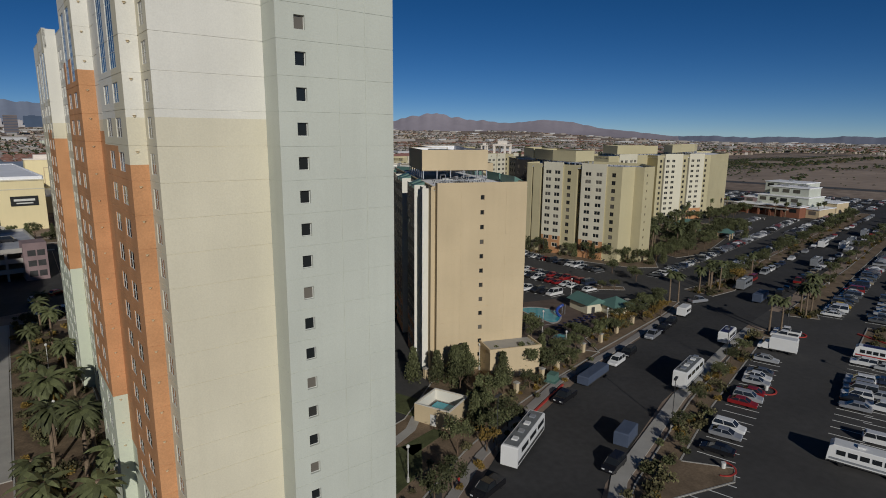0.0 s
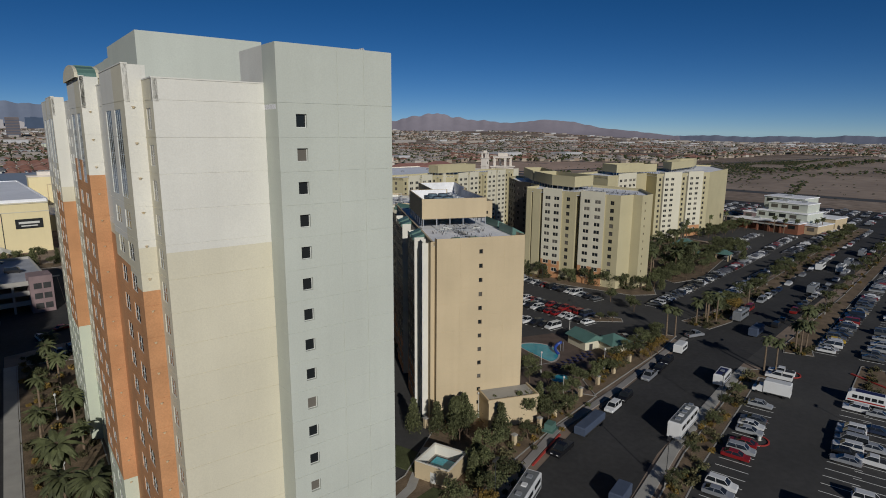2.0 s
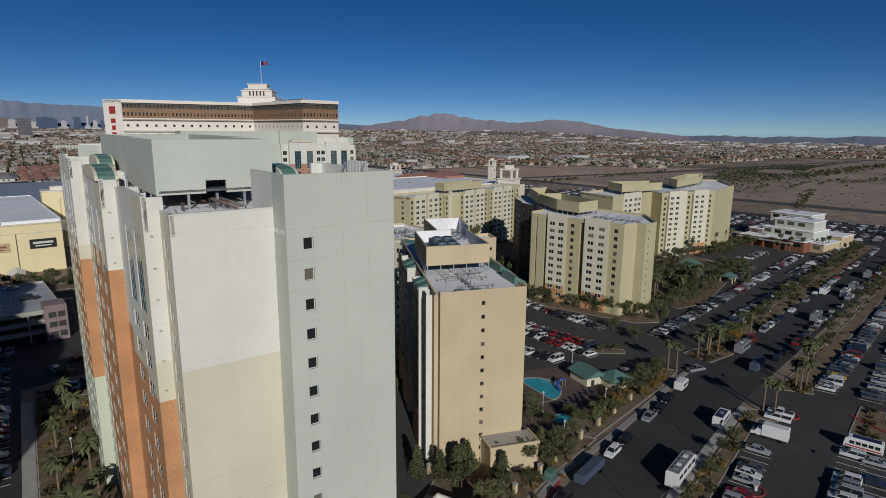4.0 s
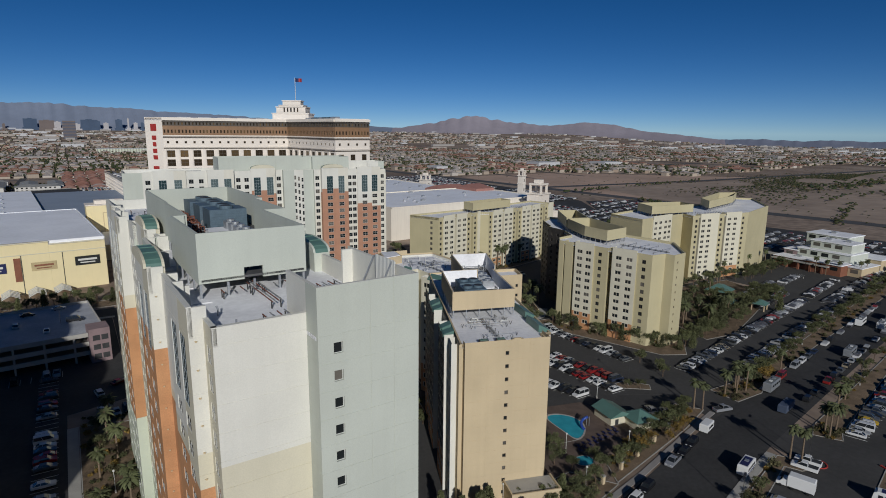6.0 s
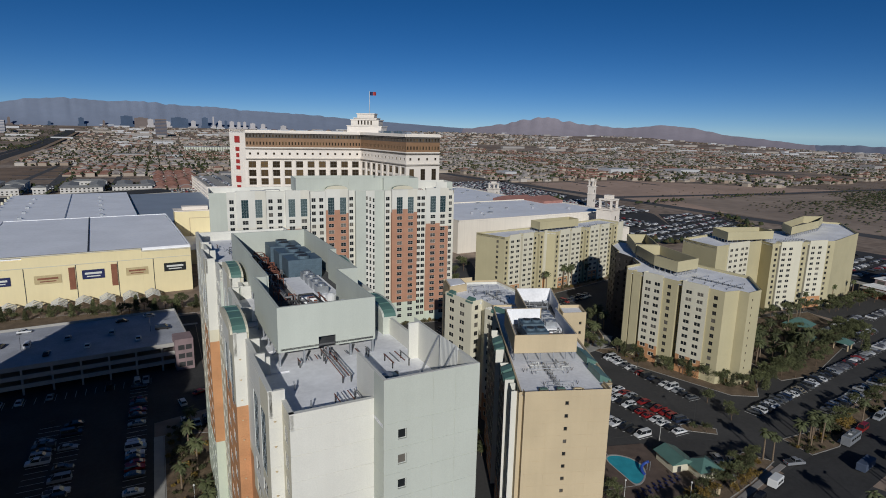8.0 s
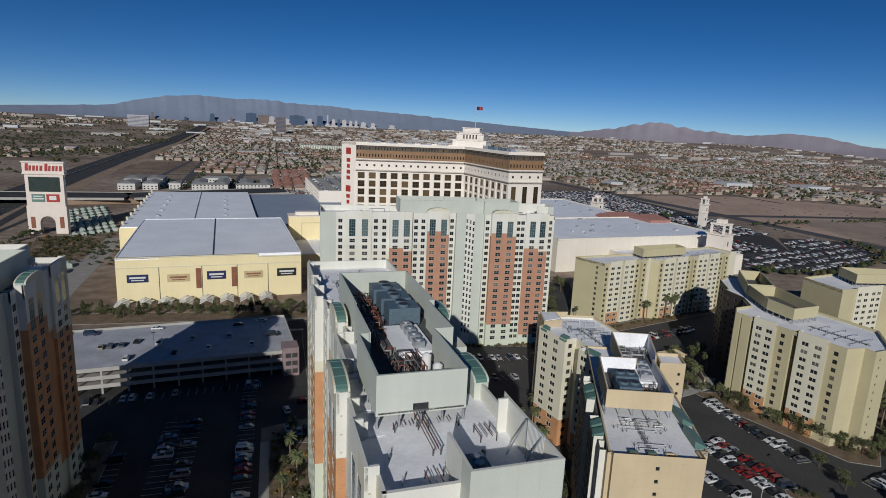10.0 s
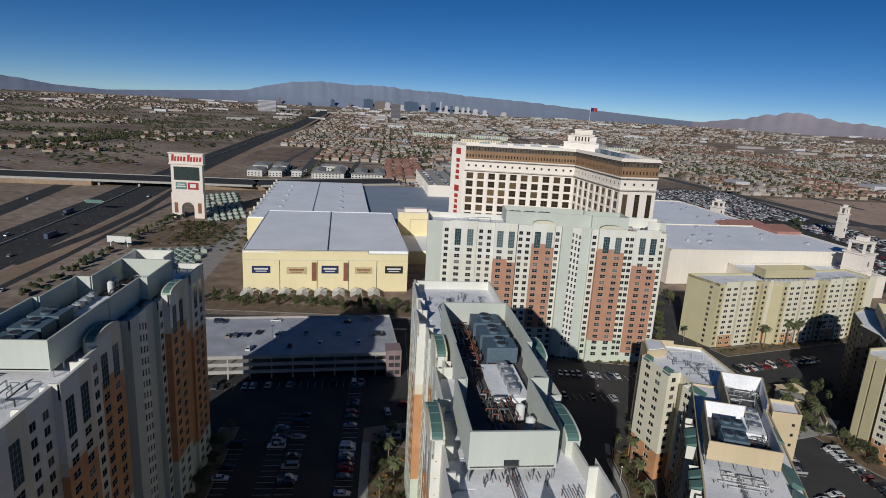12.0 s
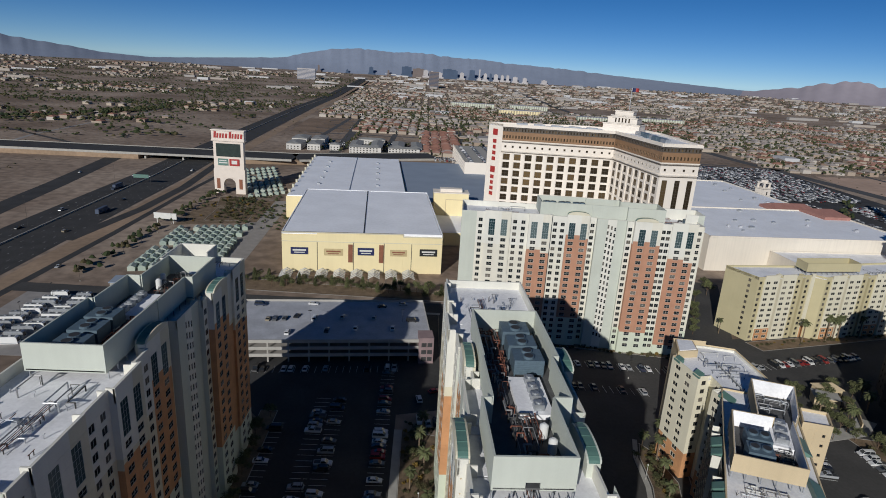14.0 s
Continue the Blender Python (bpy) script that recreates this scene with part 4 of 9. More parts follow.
    screens = [(-16.85, 2.75, 60.0, -16.5, ym - 1.1), (-16.85, ym + 1.1, 60.0, -16.5, 14.65), (-16.85, ym - 1.1, 61.4, -16.5, ym + 1.1),
               (-32.95, 15.0, 60.0, -32.6, 17.85), (-32.6, 2.75, 60.0, -32.25, 4.2), (-48.05, 18.2, 60.0, -47.7, 19.05), (-70.0, 4.75, 60.0, -69.65, 19.05)]
    for s0, s1, y0, y1 in pens:
        screens += [(-s1, y0, 60.0, -s0, y0 + 0.35), (-s1, y1 - 0.35, 60.0, -s0, y1)]
    for x0, y0, z0, x1, y1 in screens:
        w = Builder()
        w.box(x0, y0, z0, x1, y1, 65.8)
        part("plant_screen", w, STUCCO_GREY, t, "tall grey-green stucco plant screen")
    legs = Builder()
    for s0, s1, y0, y1 in pens:
        k = 0
        while s0 + 0.3 + k * 3.5 < s1:
            for y in (y0 + 0.2, y1 - 0.2):
                x = -(s0 + 0.3 + k * 3.5)
                legs.box(x - 0.1, y - 0.1, 58.4, x + 0.1, y + 0.1, 60.0)
            k += 1
    for k in range(5):
        y = 2.5 + k * 3.0
        legs.box(-16.4, y - 0.12, 58.4, -16.1, y + 0.12, 60.0)
    tagged(part("screen_stilts", legs, METAL_GREY, t), kind="stuff")
    return t


def tower_plant(m, seed, busy=1.0):
    cooling_units("cooling", 60.45, [(-67.5, 10.5, 5.6, 6.0), (-60.5, 10.8, 5.2, 6.0), (-54.0, 11.0, 5.2, 6.0)], m)
    pipe_runs(m, (-68, 5.5, -48, 10.0), 60.45, int(52 * busy), [PIPE_RUST, PIPE_RUST, PIPE_GREY], seed)
    pipe_runs(m, (-47, 6.5, -34, 9.0), 60.45, 14, [PIPE_GREY, PIPE_RUST], seed + 1)
    pipe_runs(m, (-33, 7.5, -20, 12.5), 60.45, int(30 * busy), [PIPE_GREY, STEEL_DARK, PIPE_RUST], seed + 2)
    pipe_runs(m, (-95, 5, -72, 19), 58.4, int(26 * busy), [PIPE_GREY, STEEL_DARK, METAL_GREY], seed + 3)
    # raised curb with packaged units
    b = Builder()
    b.box(0, 0, 0, 13, 6.2, 1.0)
    u = thing("air_handler_pad", m @ pose(-47, 9.6, 60.45), "white raised plinth carrying small air handlers", "roof plinth")
    part("plinth", b, ROOF_WHITE, u)
    for k in range(4):
        g = Builder()
        g.box(1.0 + 3.0 * k, 2.8, 1.0, 2.9 + 3.0 * k, 4.6, 2.2)
        g.tube((1.95 + 3 * k, 3.7, 2.2), (1.95 + 3 * k, 3.7, 2.5), 0.6, n=12)
        part("air_handler", g, METAL_GREY, u)
    for x, y in ((-28.5, 12.6), (-24.5, 13.2)):
        b = Builder()
        b.tube((0, 0, 0), (0, 0, 0.3), 0.5, n=14)
        b.tube((0, 0, 0.3), (0, 0, 2.6), 0.75, n=14)
        b.tube((0, 0, 2.6), (0, 0, 2.95), 0.75, 0.3, n=14)
        solo("expansion_tank", b, VAN_WHITE, "white cylindrical expansion tank on the plant deck", "tank", "expansion tanks", m=m @ pose(x, y, 60.45), smooth=False)
    roof_rack(m, -17.5, 8.0, 58.4, 9.0, 1.0)
    roof_rack(m, -15.6, 4.6, 58.4, 0.8, 3.2)
    roof_rack(m, -15.6, 9.2, 58.4, 0.8, 4.2)
    roof_rack(m, -4.2, 5.8, 58.4, 2.4, 2.2)
    roof_rack(m, -12.6, 14.8, 58.4, 2.6, 2.2)
    # blue-grey chiller and black duct in the sunken corner
    u = thing("chiller_unit", m @ pose(-5.0, 10.6, 58.4), "blue-grey chiller unit with a round fan in the roof well", "chiller", "roof chillers")
    b = Builder()
    b.box(0, 0, 0.2, 3.0, 2.4, 1.9)
    for px in (0.1, 2.7):
        b.box(px, 0.1, 0, px + 0.2, 2.3, 0.2)
    part("casing", b, COOLER_BLUE, u)
    for k in range(2):
        b = Builder()
        b.tube((0.8 + 1.4 * k, 1.2, 1.9), (0.8 + 1.4 * k, 1.2, 2.15), 0.58, n=14)
        part("fan_ring", b, METAL_GREY, u)
    b = Builder()
    b.tube((0.2, 2.4, 0.9), (-1.6, 3.2, 0.9), 0.32, n=10)
    b.tube((-1.6, 3.2, 0.9), (-1.6, 3.2, 0.0), 0.32, n=10)
    part("duct", b, STEEL_DARK, u, "black round duct")
    roof_rack(m, -84, 8, 58.4, 1.0, 7.0)
    roof_rack(m, -92, 8.5, 58.4, 13.0, 1.0)
    roof_rack(m, -93, 4, 58.4, 1.0, 9.0)
    rnd = random.Random(seed)
    for x, y in ((-3.5, 3.0), (-9, 2.6), (-5, 13), (-3, 17), (-80, 6), (-88, 5), (-76, 14), (-90, 17)):
        b = Builder()
        b.tube((0, 0, 0), (0, 0, 0.7), 0.09, n=8)
        b.tube((0, 0, 0.7), (0.25, 0, 1.0), 0.09, n=8)
        solo("vent_pipe", b, METAL_GREY, "short bent galvanised vent pipe on the roof", "vent pipe", "roof vents", m=m @ pose(x, y, 58.4, 0, 0, rnd.uniform(0, 360)))
    for x, y in ((-1.2, 12.0), (-3.2, 12.6), (-85, 11), (-86, 14)):
        b = Builder()
        b.box(-0.7, -0.5, 0.15, 0.7, 0.5, 1.2)
        b.tube((0, 0, 1.2), (0, 0, 1.4), 0.42, n=12)
        for px in (-0.6, 0.6):
            b.box(px - 0.06, -0.4, 0, px + 0.06, 0.4, 0.15)
        solo("condenser_unit", b, METAL_GREY, "small grey condenser unit on the white roof", "condenser", "roof condensers", m=m @ pose(x, y, 58.4))


A_POSE = pose(16.1, 69.3, 0, 0, 0, -88.7)
G_POSE = pose(-47.0, 184.5, 0, 0, 0, 90.0)
D_POSE = pose(127.5, 252.5, 0, 0, 0, -4.0)
tower_a = tower(A_POSE, "tall cream, white and terracotta stucco apartment tower", 0.0)
tower_plant(A_POSE, 11)
tower_g = tower(G_POSE, "shaded cream and terracotta stucco apartment tower beside the car park", 0.0, (48.0, 98.0), False)
tower_plant(G_POSE, 21, 0.6)
tower_d = tower(D_POSE, "broad pale green and terracotta tower facing the street", 6.5, (0.0, 60.0), False, False)
tower_plant(D_POSE, 31, 0.3)
# small box lamps on the returns of the terracotta bays
lamp = Builder()
lamp.box(0, -0.07, -0.06, 0.11, 0.07, 0.06)
lamp.box(0.0, -0.12, 0.06, 0.17, 0.12, 0.09)
lm_ = lamp.mesh("wall_lamp", STUCCO_TAN)
for s, y in ((3.4, -0.75), (21.4, -1.45)):
    for k in range(19):
        solo("wall_lamp", lm_, None, "small box lamp on a stucco wall", "wall lamp", "tower wall lamps", m=A_POSE @ pose(-s, y, TOP_ROW + 0.9 - STOREY * k))
# white louvre screen propped up behind the parapet of the roof well
t = thing("louvre_screen", A_POSE @ pose(0, 18.6, 0), "white vertical louvre screen propped behind the roof parapet", "screen")
for k in range(14):
    b = Builder()
    b.box(-4.9 + 0.31 * k, 0, 60.2, -4.72 + 0.31 * k, 0.07, 63.9)
    part("slat", b, FRAME_WHITE, t)
for z in (60.4, 63.6):
    b = Builder()
    b.box(-5.0, 0.07, z, -0.6, 0.14, z + 0.15)
    part("rail", b, FRAME_WHITE, t)
for x in (-5.2, -1.2):
    b = Builder()
    b.tube((x, 0, 63.7), (x - 1.6, -1.6, 58.4), 0.1, n=6)
    part("brace", b, METAL_GREY, t)
    b = Builder()
    b.box(x - 0.06, 0.14, 58.4, x + 0.06, 0.26, 63.7)
    part("post", b, METAL_GREY, t)

# ---- yellow resort blocks ----
W_OLIVE = WindowKind(1.5, 1.45, 2, 1, 0.09, FRAME_DARK, GLASS, True, 0.16)
W_OLIVE2 = WindowKind(2.5, 1.6, 2, 1, 0.17, FRAME_CREAM, GLASS, True, 0.05)
W_TINY = WindowKind(0.75, 0.85, 1, 1, 0.07, FRAME_DARK, GLASS, True, 0.2)


def side(parent, p, q, z1, cols, floors, first, slots, zone, storey=2.8, vj=(), name="wall", label="", loose=None, split=False):
    """One wall of a block with columns of windows: (centre, kind)."""
    holes, wins = [], []
    for c, wk in cols:
        for k in range(floors):
            z = first - wk.h / 2 - storey * k
            if z > 0.5:
                holes.append((c - wk.w / 2, c + wk.w / 2, z, z + wk.h))
                wins.append((wk, c - wk.w / 2, z))
    joints = [first + storey / 2 - storey * k for k in range(floors + 1)]
    relief_wall(name, parent, p, q, 0, z1, holes, slots, zone, joints, vj, 0.025, 0.22, label)
    for wk, s, z in wins:
        wk.put(parent, wall_matrix(p, q, s, z), loose, split)


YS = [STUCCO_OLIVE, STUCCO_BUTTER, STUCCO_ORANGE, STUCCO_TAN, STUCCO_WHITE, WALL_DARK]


def flat_roof(parent, poly, z, material=ROOF_WHITE, rim=STUCCO_OLIVE, up=1.0):
    b = Builder()
    b.prism(ccw(list(poly)), z - 0.4, z)
    part("roof", b, material, parent, "flat pale membrane roof")
    parapet(parent, list(poly), z - 0.3, z + up, rim, 0.35)


def pen(parent, pts, z0, z1, material, floor=PAD_DARK, skip=()):
    """An open-topped plant screen on a roof, standing on short stilts; skip: sides left open."""
    pts = [Vector((*p, 0)) for p in ccw(list(pts))]
    n = len(pts)
    mid = sum(pts, Vector()) / n
    legs = Builder()
    for k in range(n):
        p, q = pts[k], pts[(k + 1) % n]
        d = (q - p).normalized()
        w = Vector((-d.y, d.x, 0))
        for j in range(int((q - p).length / 3) + 1):
            c = p + d * min(0.3 + 3 * j, (q - p).length - 0.3) + w * 0.15
            legs.box(c.x - 0.1, c.y - 0.1, z0 - 1.7, c.x + 0.1, c.y + 0.1, z0)
        if k in skip:
            continue
        b = Builder()
        b.prism([(v.x, v.y) for v in (p, q, q + w * 0.3 - d * 0.3, p + w * 0.3 + d * 0.3)], z0, z1)
        sc = part("plant_screen", b, material, parent, "stucco plant screen")
        b = Builder()
        b.prism([(v.x, v.y) for v in (p + w * 0.31 + d * 0.4, q + w * 0.31 - d * 0.4, q + w * 0.37 - d * 0.4, p + w * 0.37 + d * 0.4)], z0 + 0.1, z1 - 0.05)
        part("lining", b, material if material is STUCCO_OLIVE else ROOF_WHITE, sc, "plain inner lining")
    b = Builder()
    b.prism([tuple((v + (mid - v).normalized() * 0.45).xy) for v in pts], z0 - 0.2, z0 + 0.05)
    part("plant_deck", b, floor, parent)
    tagged(part("screen_stilts", legs, METAL_GREY, parent), kind="stuff")


# tan block beside the pool (its short end faces the street, its far part leans eastwards)
B_POSE = pose(67.3, 106.0, 0, 0, 0, -19.0)
BN_POSE = pose(88.0, 166.0, 0, 0, 0, 0)
tb = thing("resort_block", B_POSE, "tan stucco twelve-storey resort block with a green-capped side", "resort block", "resort blocks")


def lean(x, y):
    return (x + 0.1 * max(0.0, y - 2.0), y)


side(tb, (1.6, 0), (19.4, 0), 36.8, [(8.8, W_TINY)], 12, 34.0, YS, lambda s, z: 3, vj=(4.6, 13.6), name="end_wall", label="tan panelled end wall with one column of windows", split=True)
side(tb, (0.8, 1.4), (1.6, 1.4), 36.0, [], 0, 34, YS, lambda s, z: 3)
side(tb, (1.6, 1.4), (1.6, 0), 36.8, [], 0, 34, YS, lambda s, z: 3)
side(tb, (19.4, 0), (19.4, 4), 36.8, [], 0, 34.0, YS, lambda s, z: 3)
side(tb, (-0.4, 3.0), (0.8, 3.0), 35.6, [], 0, 34, YS, lambda s, z: 4)
side(tb, (0.8, 3.0), (0.8, 1.4), 36.0, [], 0, 34, YS, lambda s, z: 3)
# shaded west side, stepping out in bays; wide ones near-black glazing plus painted shade
steps = [(3.0, 6.2, -0.4), (6.2, 8.0, 0.8), (8.0, 17.0, -1.2), (17.0, 25.0, 0.8), (25.0, 35.0, -1.2), (35.0, 38.5, 0.8), (38.5, 46.0, -0.8)]
for y0, y1, x in steps:
    n = max(1, int((y1 - y0) / 3))
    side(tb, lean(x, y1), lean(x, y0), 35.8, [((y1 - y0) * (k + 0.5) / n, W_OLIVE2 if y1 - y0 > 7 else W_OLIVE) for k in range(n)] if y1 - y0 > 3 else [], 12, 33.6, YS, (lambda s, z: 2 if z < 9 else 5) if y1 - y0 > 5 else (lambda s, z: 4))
for (a, b_) in zip(steps, steps[1:]):
    side(tb, lean(b_[2], a[1]), lean(a[2], a[1]), 35.8, [], 0, 34, YS, (lambda s, z: 2 if z < 9 else 4) if a[2] > b_[2] else (lambda s, z: 4))
for y0, y1, x in steps:
    if x < -0.9:
        for ya, yb, zt in ((y0 + 0.8, y0 + 3.4, 36.3), (y0 + 4.6, y1 - 2.0, 36.5)):
            g = Builder()
            lo, hi = [lean(x - 0.2, ya), lean(x - 0.2, yb)], [lean(1.0, ya), lean(1.0, yb)]
            g.solid([(*lo[0], 35.6), (*hi[0], zt), (*hi[1], zt), (*lo[1], 35.6), (*lo[0], 35.1), (*hi[0], 35.1), (*hi[1], 35.1), (*lo[1], 35.1)], ((0, 1, 2, 3), (0, 4, 5, 1), (1, 5, 6, 2), (2, 6, 7, 3), (3, 7, 4, 0)))
            part("canopy_roof", g, ROOF_GREEN, tb, "green metal canopy roof")
side(tb, (19.4, 4), (21.4, 4), 36.0, [], 0, 34, YS, lambda s, z: 3)
side(tb, (21.4, 4), (22.4, 14), 36.0, [(3, W_OLIVE), (7, W_OLIVE)], 12, 33.6, YS, lambda s, z: 3)
side(tb, (22.4, 14), (24.6, 46), 36.0, [(3 + 4.2 * k, W_OLIVE) for k in range(7)], 12, 33.6, YS, lambda s, z: 3)
for y0, x0 in ((5.6, 21.9), (15.0, 22.6), (33.0, 23.9)):
    g = Builder()
    g.solid([(x0, y0, 36.1), (x0 - 2.6, y0, 37.4), (x0 - 2.6, y0 + 7, 37.4), (x0, y0 + 7, 36.1), (x0, y0, 35.7), (x0 - 2.6, y0, 35.7), (x0 - 2.6, y0 + 7, 35.7), (x0, y0 + 7, 35.7)], ((0, 3, 2, 1), (0, 1, 5, 4), (3, 0, 4, 7), (2, 3, 7, 6), (1, 2, 6, 5)))
    part("canopy_roof", g, ROOF_GREEN, tb, "green metal canopy roof")
# east bay and the far end of the block
side(tb, (24.6, 46), (31.6, 46.4), 37.8, [(5.4, W_TINY)], 12, 34.6, YS, lambda s, z: 3, vj=(3.2,))
side(tb, (31.6, 46.4), (32.4, 54.0), 37.8, [(3.5, W_OLIVE)], 12, 34.6, YS, lambda s, z: 3)
flat_roof(tb, [(24.6, 46.05), (31.55, 46.45), (32.35, 53.9), (25.6, 53.9)], 36.9, ROOF_WHITE, STUCCO_TAN, 0.8)
flat_roof(tb, [(1.65, 0.05), (12.6, 0.05), (12.6, 2.4), (14.2, 2.4), (14.2, 0.05), (19.35, 0.05), (19.35, 4), (21.4, 4), (22.4, 14), (24.6, 46), (25.5, 60), (7.5, 60), (1.0, 1.4), (1.65, 1.4)], 35.6, ROOF_WHITE, STUCCO_TAN, 0.5)
pen(tb, [(3.5, 17.2), (18.2, 17.2), (19.6, 37.2), (15.6, 37.2), (5.8, 37.0)], 37.9, 42.2, STUCCO_TAN, skip=(2,))
pen(tb, [(11.6, 37.4), (21.5, 40.2), (24.2, 56.4), (13.4, 56.6)], 37.9, 42.2, STUCCO_TAN, skip=(0,))
b = Builder()
b.box(0, 0, 0, 4.4, 12.0, 1.5)
u = thing("air_handler_pad", B_POSE @ pose(14.0, 29.0, 37.95, 0, 0, -5), "white raised plinth carrying small air handlers", "roof plinth")
part("plinth", b, ROOF_WHITE, u)
for k in range(3):
    b = Builder()
    b.box(0.7, 1.2 + 3.6 * k, 1.5, 3.4, 3.4 + 3.6 * k, 2.9)
    b.tube((2.0, 2.3 + 3.6 * k, 2.9), (2.0, 2.3 + 3.6 * k, 3.2), 0.7, n=12)
    part("air_handler", b, METAL_GREY, u)
b = Builder()
b.box(10.5, -5.4, 0, 20.8, -0.02, 5.5)
part("annex", b, STUCCO_TAN, tb, "low tan annex")
for x0, y0, x1, y1 in ((10.3, -5.6, 21.0, -5.3), (10.3, -5.3, 10.6, -0.02), (20.7, -5.3, 21.0, -0.02)):
    b = Builder()
    b.box(x0, y0, 5.5, x1, y1, 6.1)
    part("annex_parapet", b, STUCCO_TAN, tb)
b = Builder()
b.box(10.6, -5.3, 5.5, 20.7, -0.02, 5.7)
part("annex_roof", b, CONCRETE, tb)
cooling_units("cooling", 37.95, [(7.2, 20.5, 5.4, 4.6), (7.8, 26.4, 5.4, 4.6)], B_POSE)
pipe_runs(B_POSE, (13.2, 19.0, 17.4, 28.5), 37.95, 26, [PIPE_GREY, STEEL_DARK, PIPE_RUST], 5)
pipe_runs(B_POSE, (14.5, 42, 22, 54), 37.95, 14, [PIPE_GREY, METAL_GREY], 6)
pipe_runs(B_POSE, (6.5, 12.5, 15, 16), 35.6, 10, [PIPE_GREY, METAL_GREY, FRAME_WHITE], 7)
pipe_trunk(B_POSE, 9.6, 2.6, 14.0, 35.6, ((12.2, 5.4, 14.6), (10.8, 7.0, 13.2), (5.2, 8.0, 13.4), (3.4, 7.6, 11.6)), 41)
pipe_trunk(BN_POSE, 12.6, -10.0, 12.0, 34.6, ((9.0, 9.0, 17.0), (2.0, 9.6, 16.0), (-6.0, 10.0, 15.0)), 42)
for x, y in ((5.0, 1.2), (8.6, 1.2)):
    b = Builder()
    b.box(0, 0, 0, 1.8, 1.0, 0.9)
    b.box(0.1, 0.1, 0.9, 1.7, 0.9, 1.0, 1)
    solo("roof_hatch", b, [FRAME_DARK, ROOF_GREEN], "low dark roof hatch behind the parapet", "roof hatch", "roof hatches", m=B_POSE @ pose(x, y, 35.6))
# its north wing, facing the afternoon sun
tw = thing("resort_wing", BN_POSE, "pale cream wing with green canopy roofs", "resort wing", "resort blocks")
base_red = lambda s, z: 2 if z < 8.5 else 1
side(tw, (4.0, 24.0), (1.0, 14.0), 37.0, [(5.0, W_TINY)], 11, 33.4, YS, lambda s, z: 3, vj=(2.4, 7.6))
side(tw, (1.0, 14.0), (-0.2, 13.6), 35.8, [], 0, 33.4, YS, lambda s, z: 3)
side(tw, (-0.2, 13.6), (2.4, 0.6), 35.8, [(3.4, W_OLIVE2), (8.6, W_OLIVE2)], 12, 33.4, YS, base_red)
side(tw, (2.4, 0.6), (6.6, 1.6), 35.8, [(2.1, W_OLIVE)], 12, 33.4, YS, base_red)
side(tw, (6.6, 1.6), (6.9, -5.4), 35.6, [(3.5, W_OLIVE)], 12, 33.4, YS, lambda s, z: 1)
side(tw, (6.9, -5.4), (3.0, -6.4), 35.6, [], 0, 33.4, YS, lambda s, z: 4)
side(tw, (3.0, -6.4), (5.0, -14.4), 35.6, [(2.2, W_OLIVE2), (6.0, W_OLIVE2)], 12, 33.2, YS, base_red)
side(tw, (5.0, -14.4), (9.5, -16.6), 35.6, [], 0, 33.4, YS, lambda s, z: 1)
side(tw, (23.5, 1.0), (23.2, 20.0), 35.8, [(4 + 4 * k, W_OLIVE) for k in range(4)], 12, 33.4, YS, lambda s, z: 3)
side(tw, (23.2, 20.0), (14.5, 22.5), 35.8, [], 0, 33.4, YS, lambda s, z: 3)
side(tw, (14.5, 22.5), (4.0, 24.0), 37.0, [(4, W_OLIVE)], 12, 33.4, YS, lambda s, z: 3)
flat_roof(tw, [(3.95, 23.9), (1.1, 13.9), (-0.1, 13.5), (2.5, 0.7), (6.7, 1.6), (7.0, -5.4), (3.1, -6.3), (5.1, -14.3), (9.5, -16.5), (20.0, -8.0), (23.45, 1.0), (23.15, 19.9), (14.5, 22.4)], 34.6, ROOF_WHITE, STUCCO_WHITE, 0.7)
b = Builder()
b.prism([(1.6, 14.2), (8.6, 15.4), (10.0, 22.6), (4.4, 23.4)], 34.6, 37.0)
part("stair_head", b, STUCCO_TAN, tw, "tan stair head")
b = Builder()
b.prism([(2.2, 14.7), (8.2, 15.8), (9.4, 22.2), (4.7, 22.9)], 37.0, 37.2)
part("stair_head_roof", b, ROOF_WHITE, tw)
for p0, p1, q1, q0 in (((-0.2, 12.6), (0.3, 9.6), (2.0, 10.2), (1.5, 13.0)), ((1.7, 3.4), (2.3, 0.5), (4.2, 1.2), (3.4, 4.2)), ((3.5, -9.0), (4.7, -13.6), (6.6, -12.8), (5.4, -8.2))):
    g = Builder()
    g.solid([(*p0, 35.5), (*p1, 35.5), (*q1, 36.5), (*q0, 36.5), (*p0, 35.0), (*p1, 35.0), (*q1, 35.0), (*q0, 35.0)], ((0, 1, 2, 3), (0, 4, 5, 1), (1, 5, 6, 2), (2, 6, 7, 3), (3, 7, 4, 0)))
    part("canopy_roof", g, ROOF_GREEN, tw, "green metal canopy roof")
pipe_runs(BN_POSE, (8, 2, 20, 18), 34.6, 12, [PIPE_GREY, METAL_GREY, FRAME_WHITE], 8)


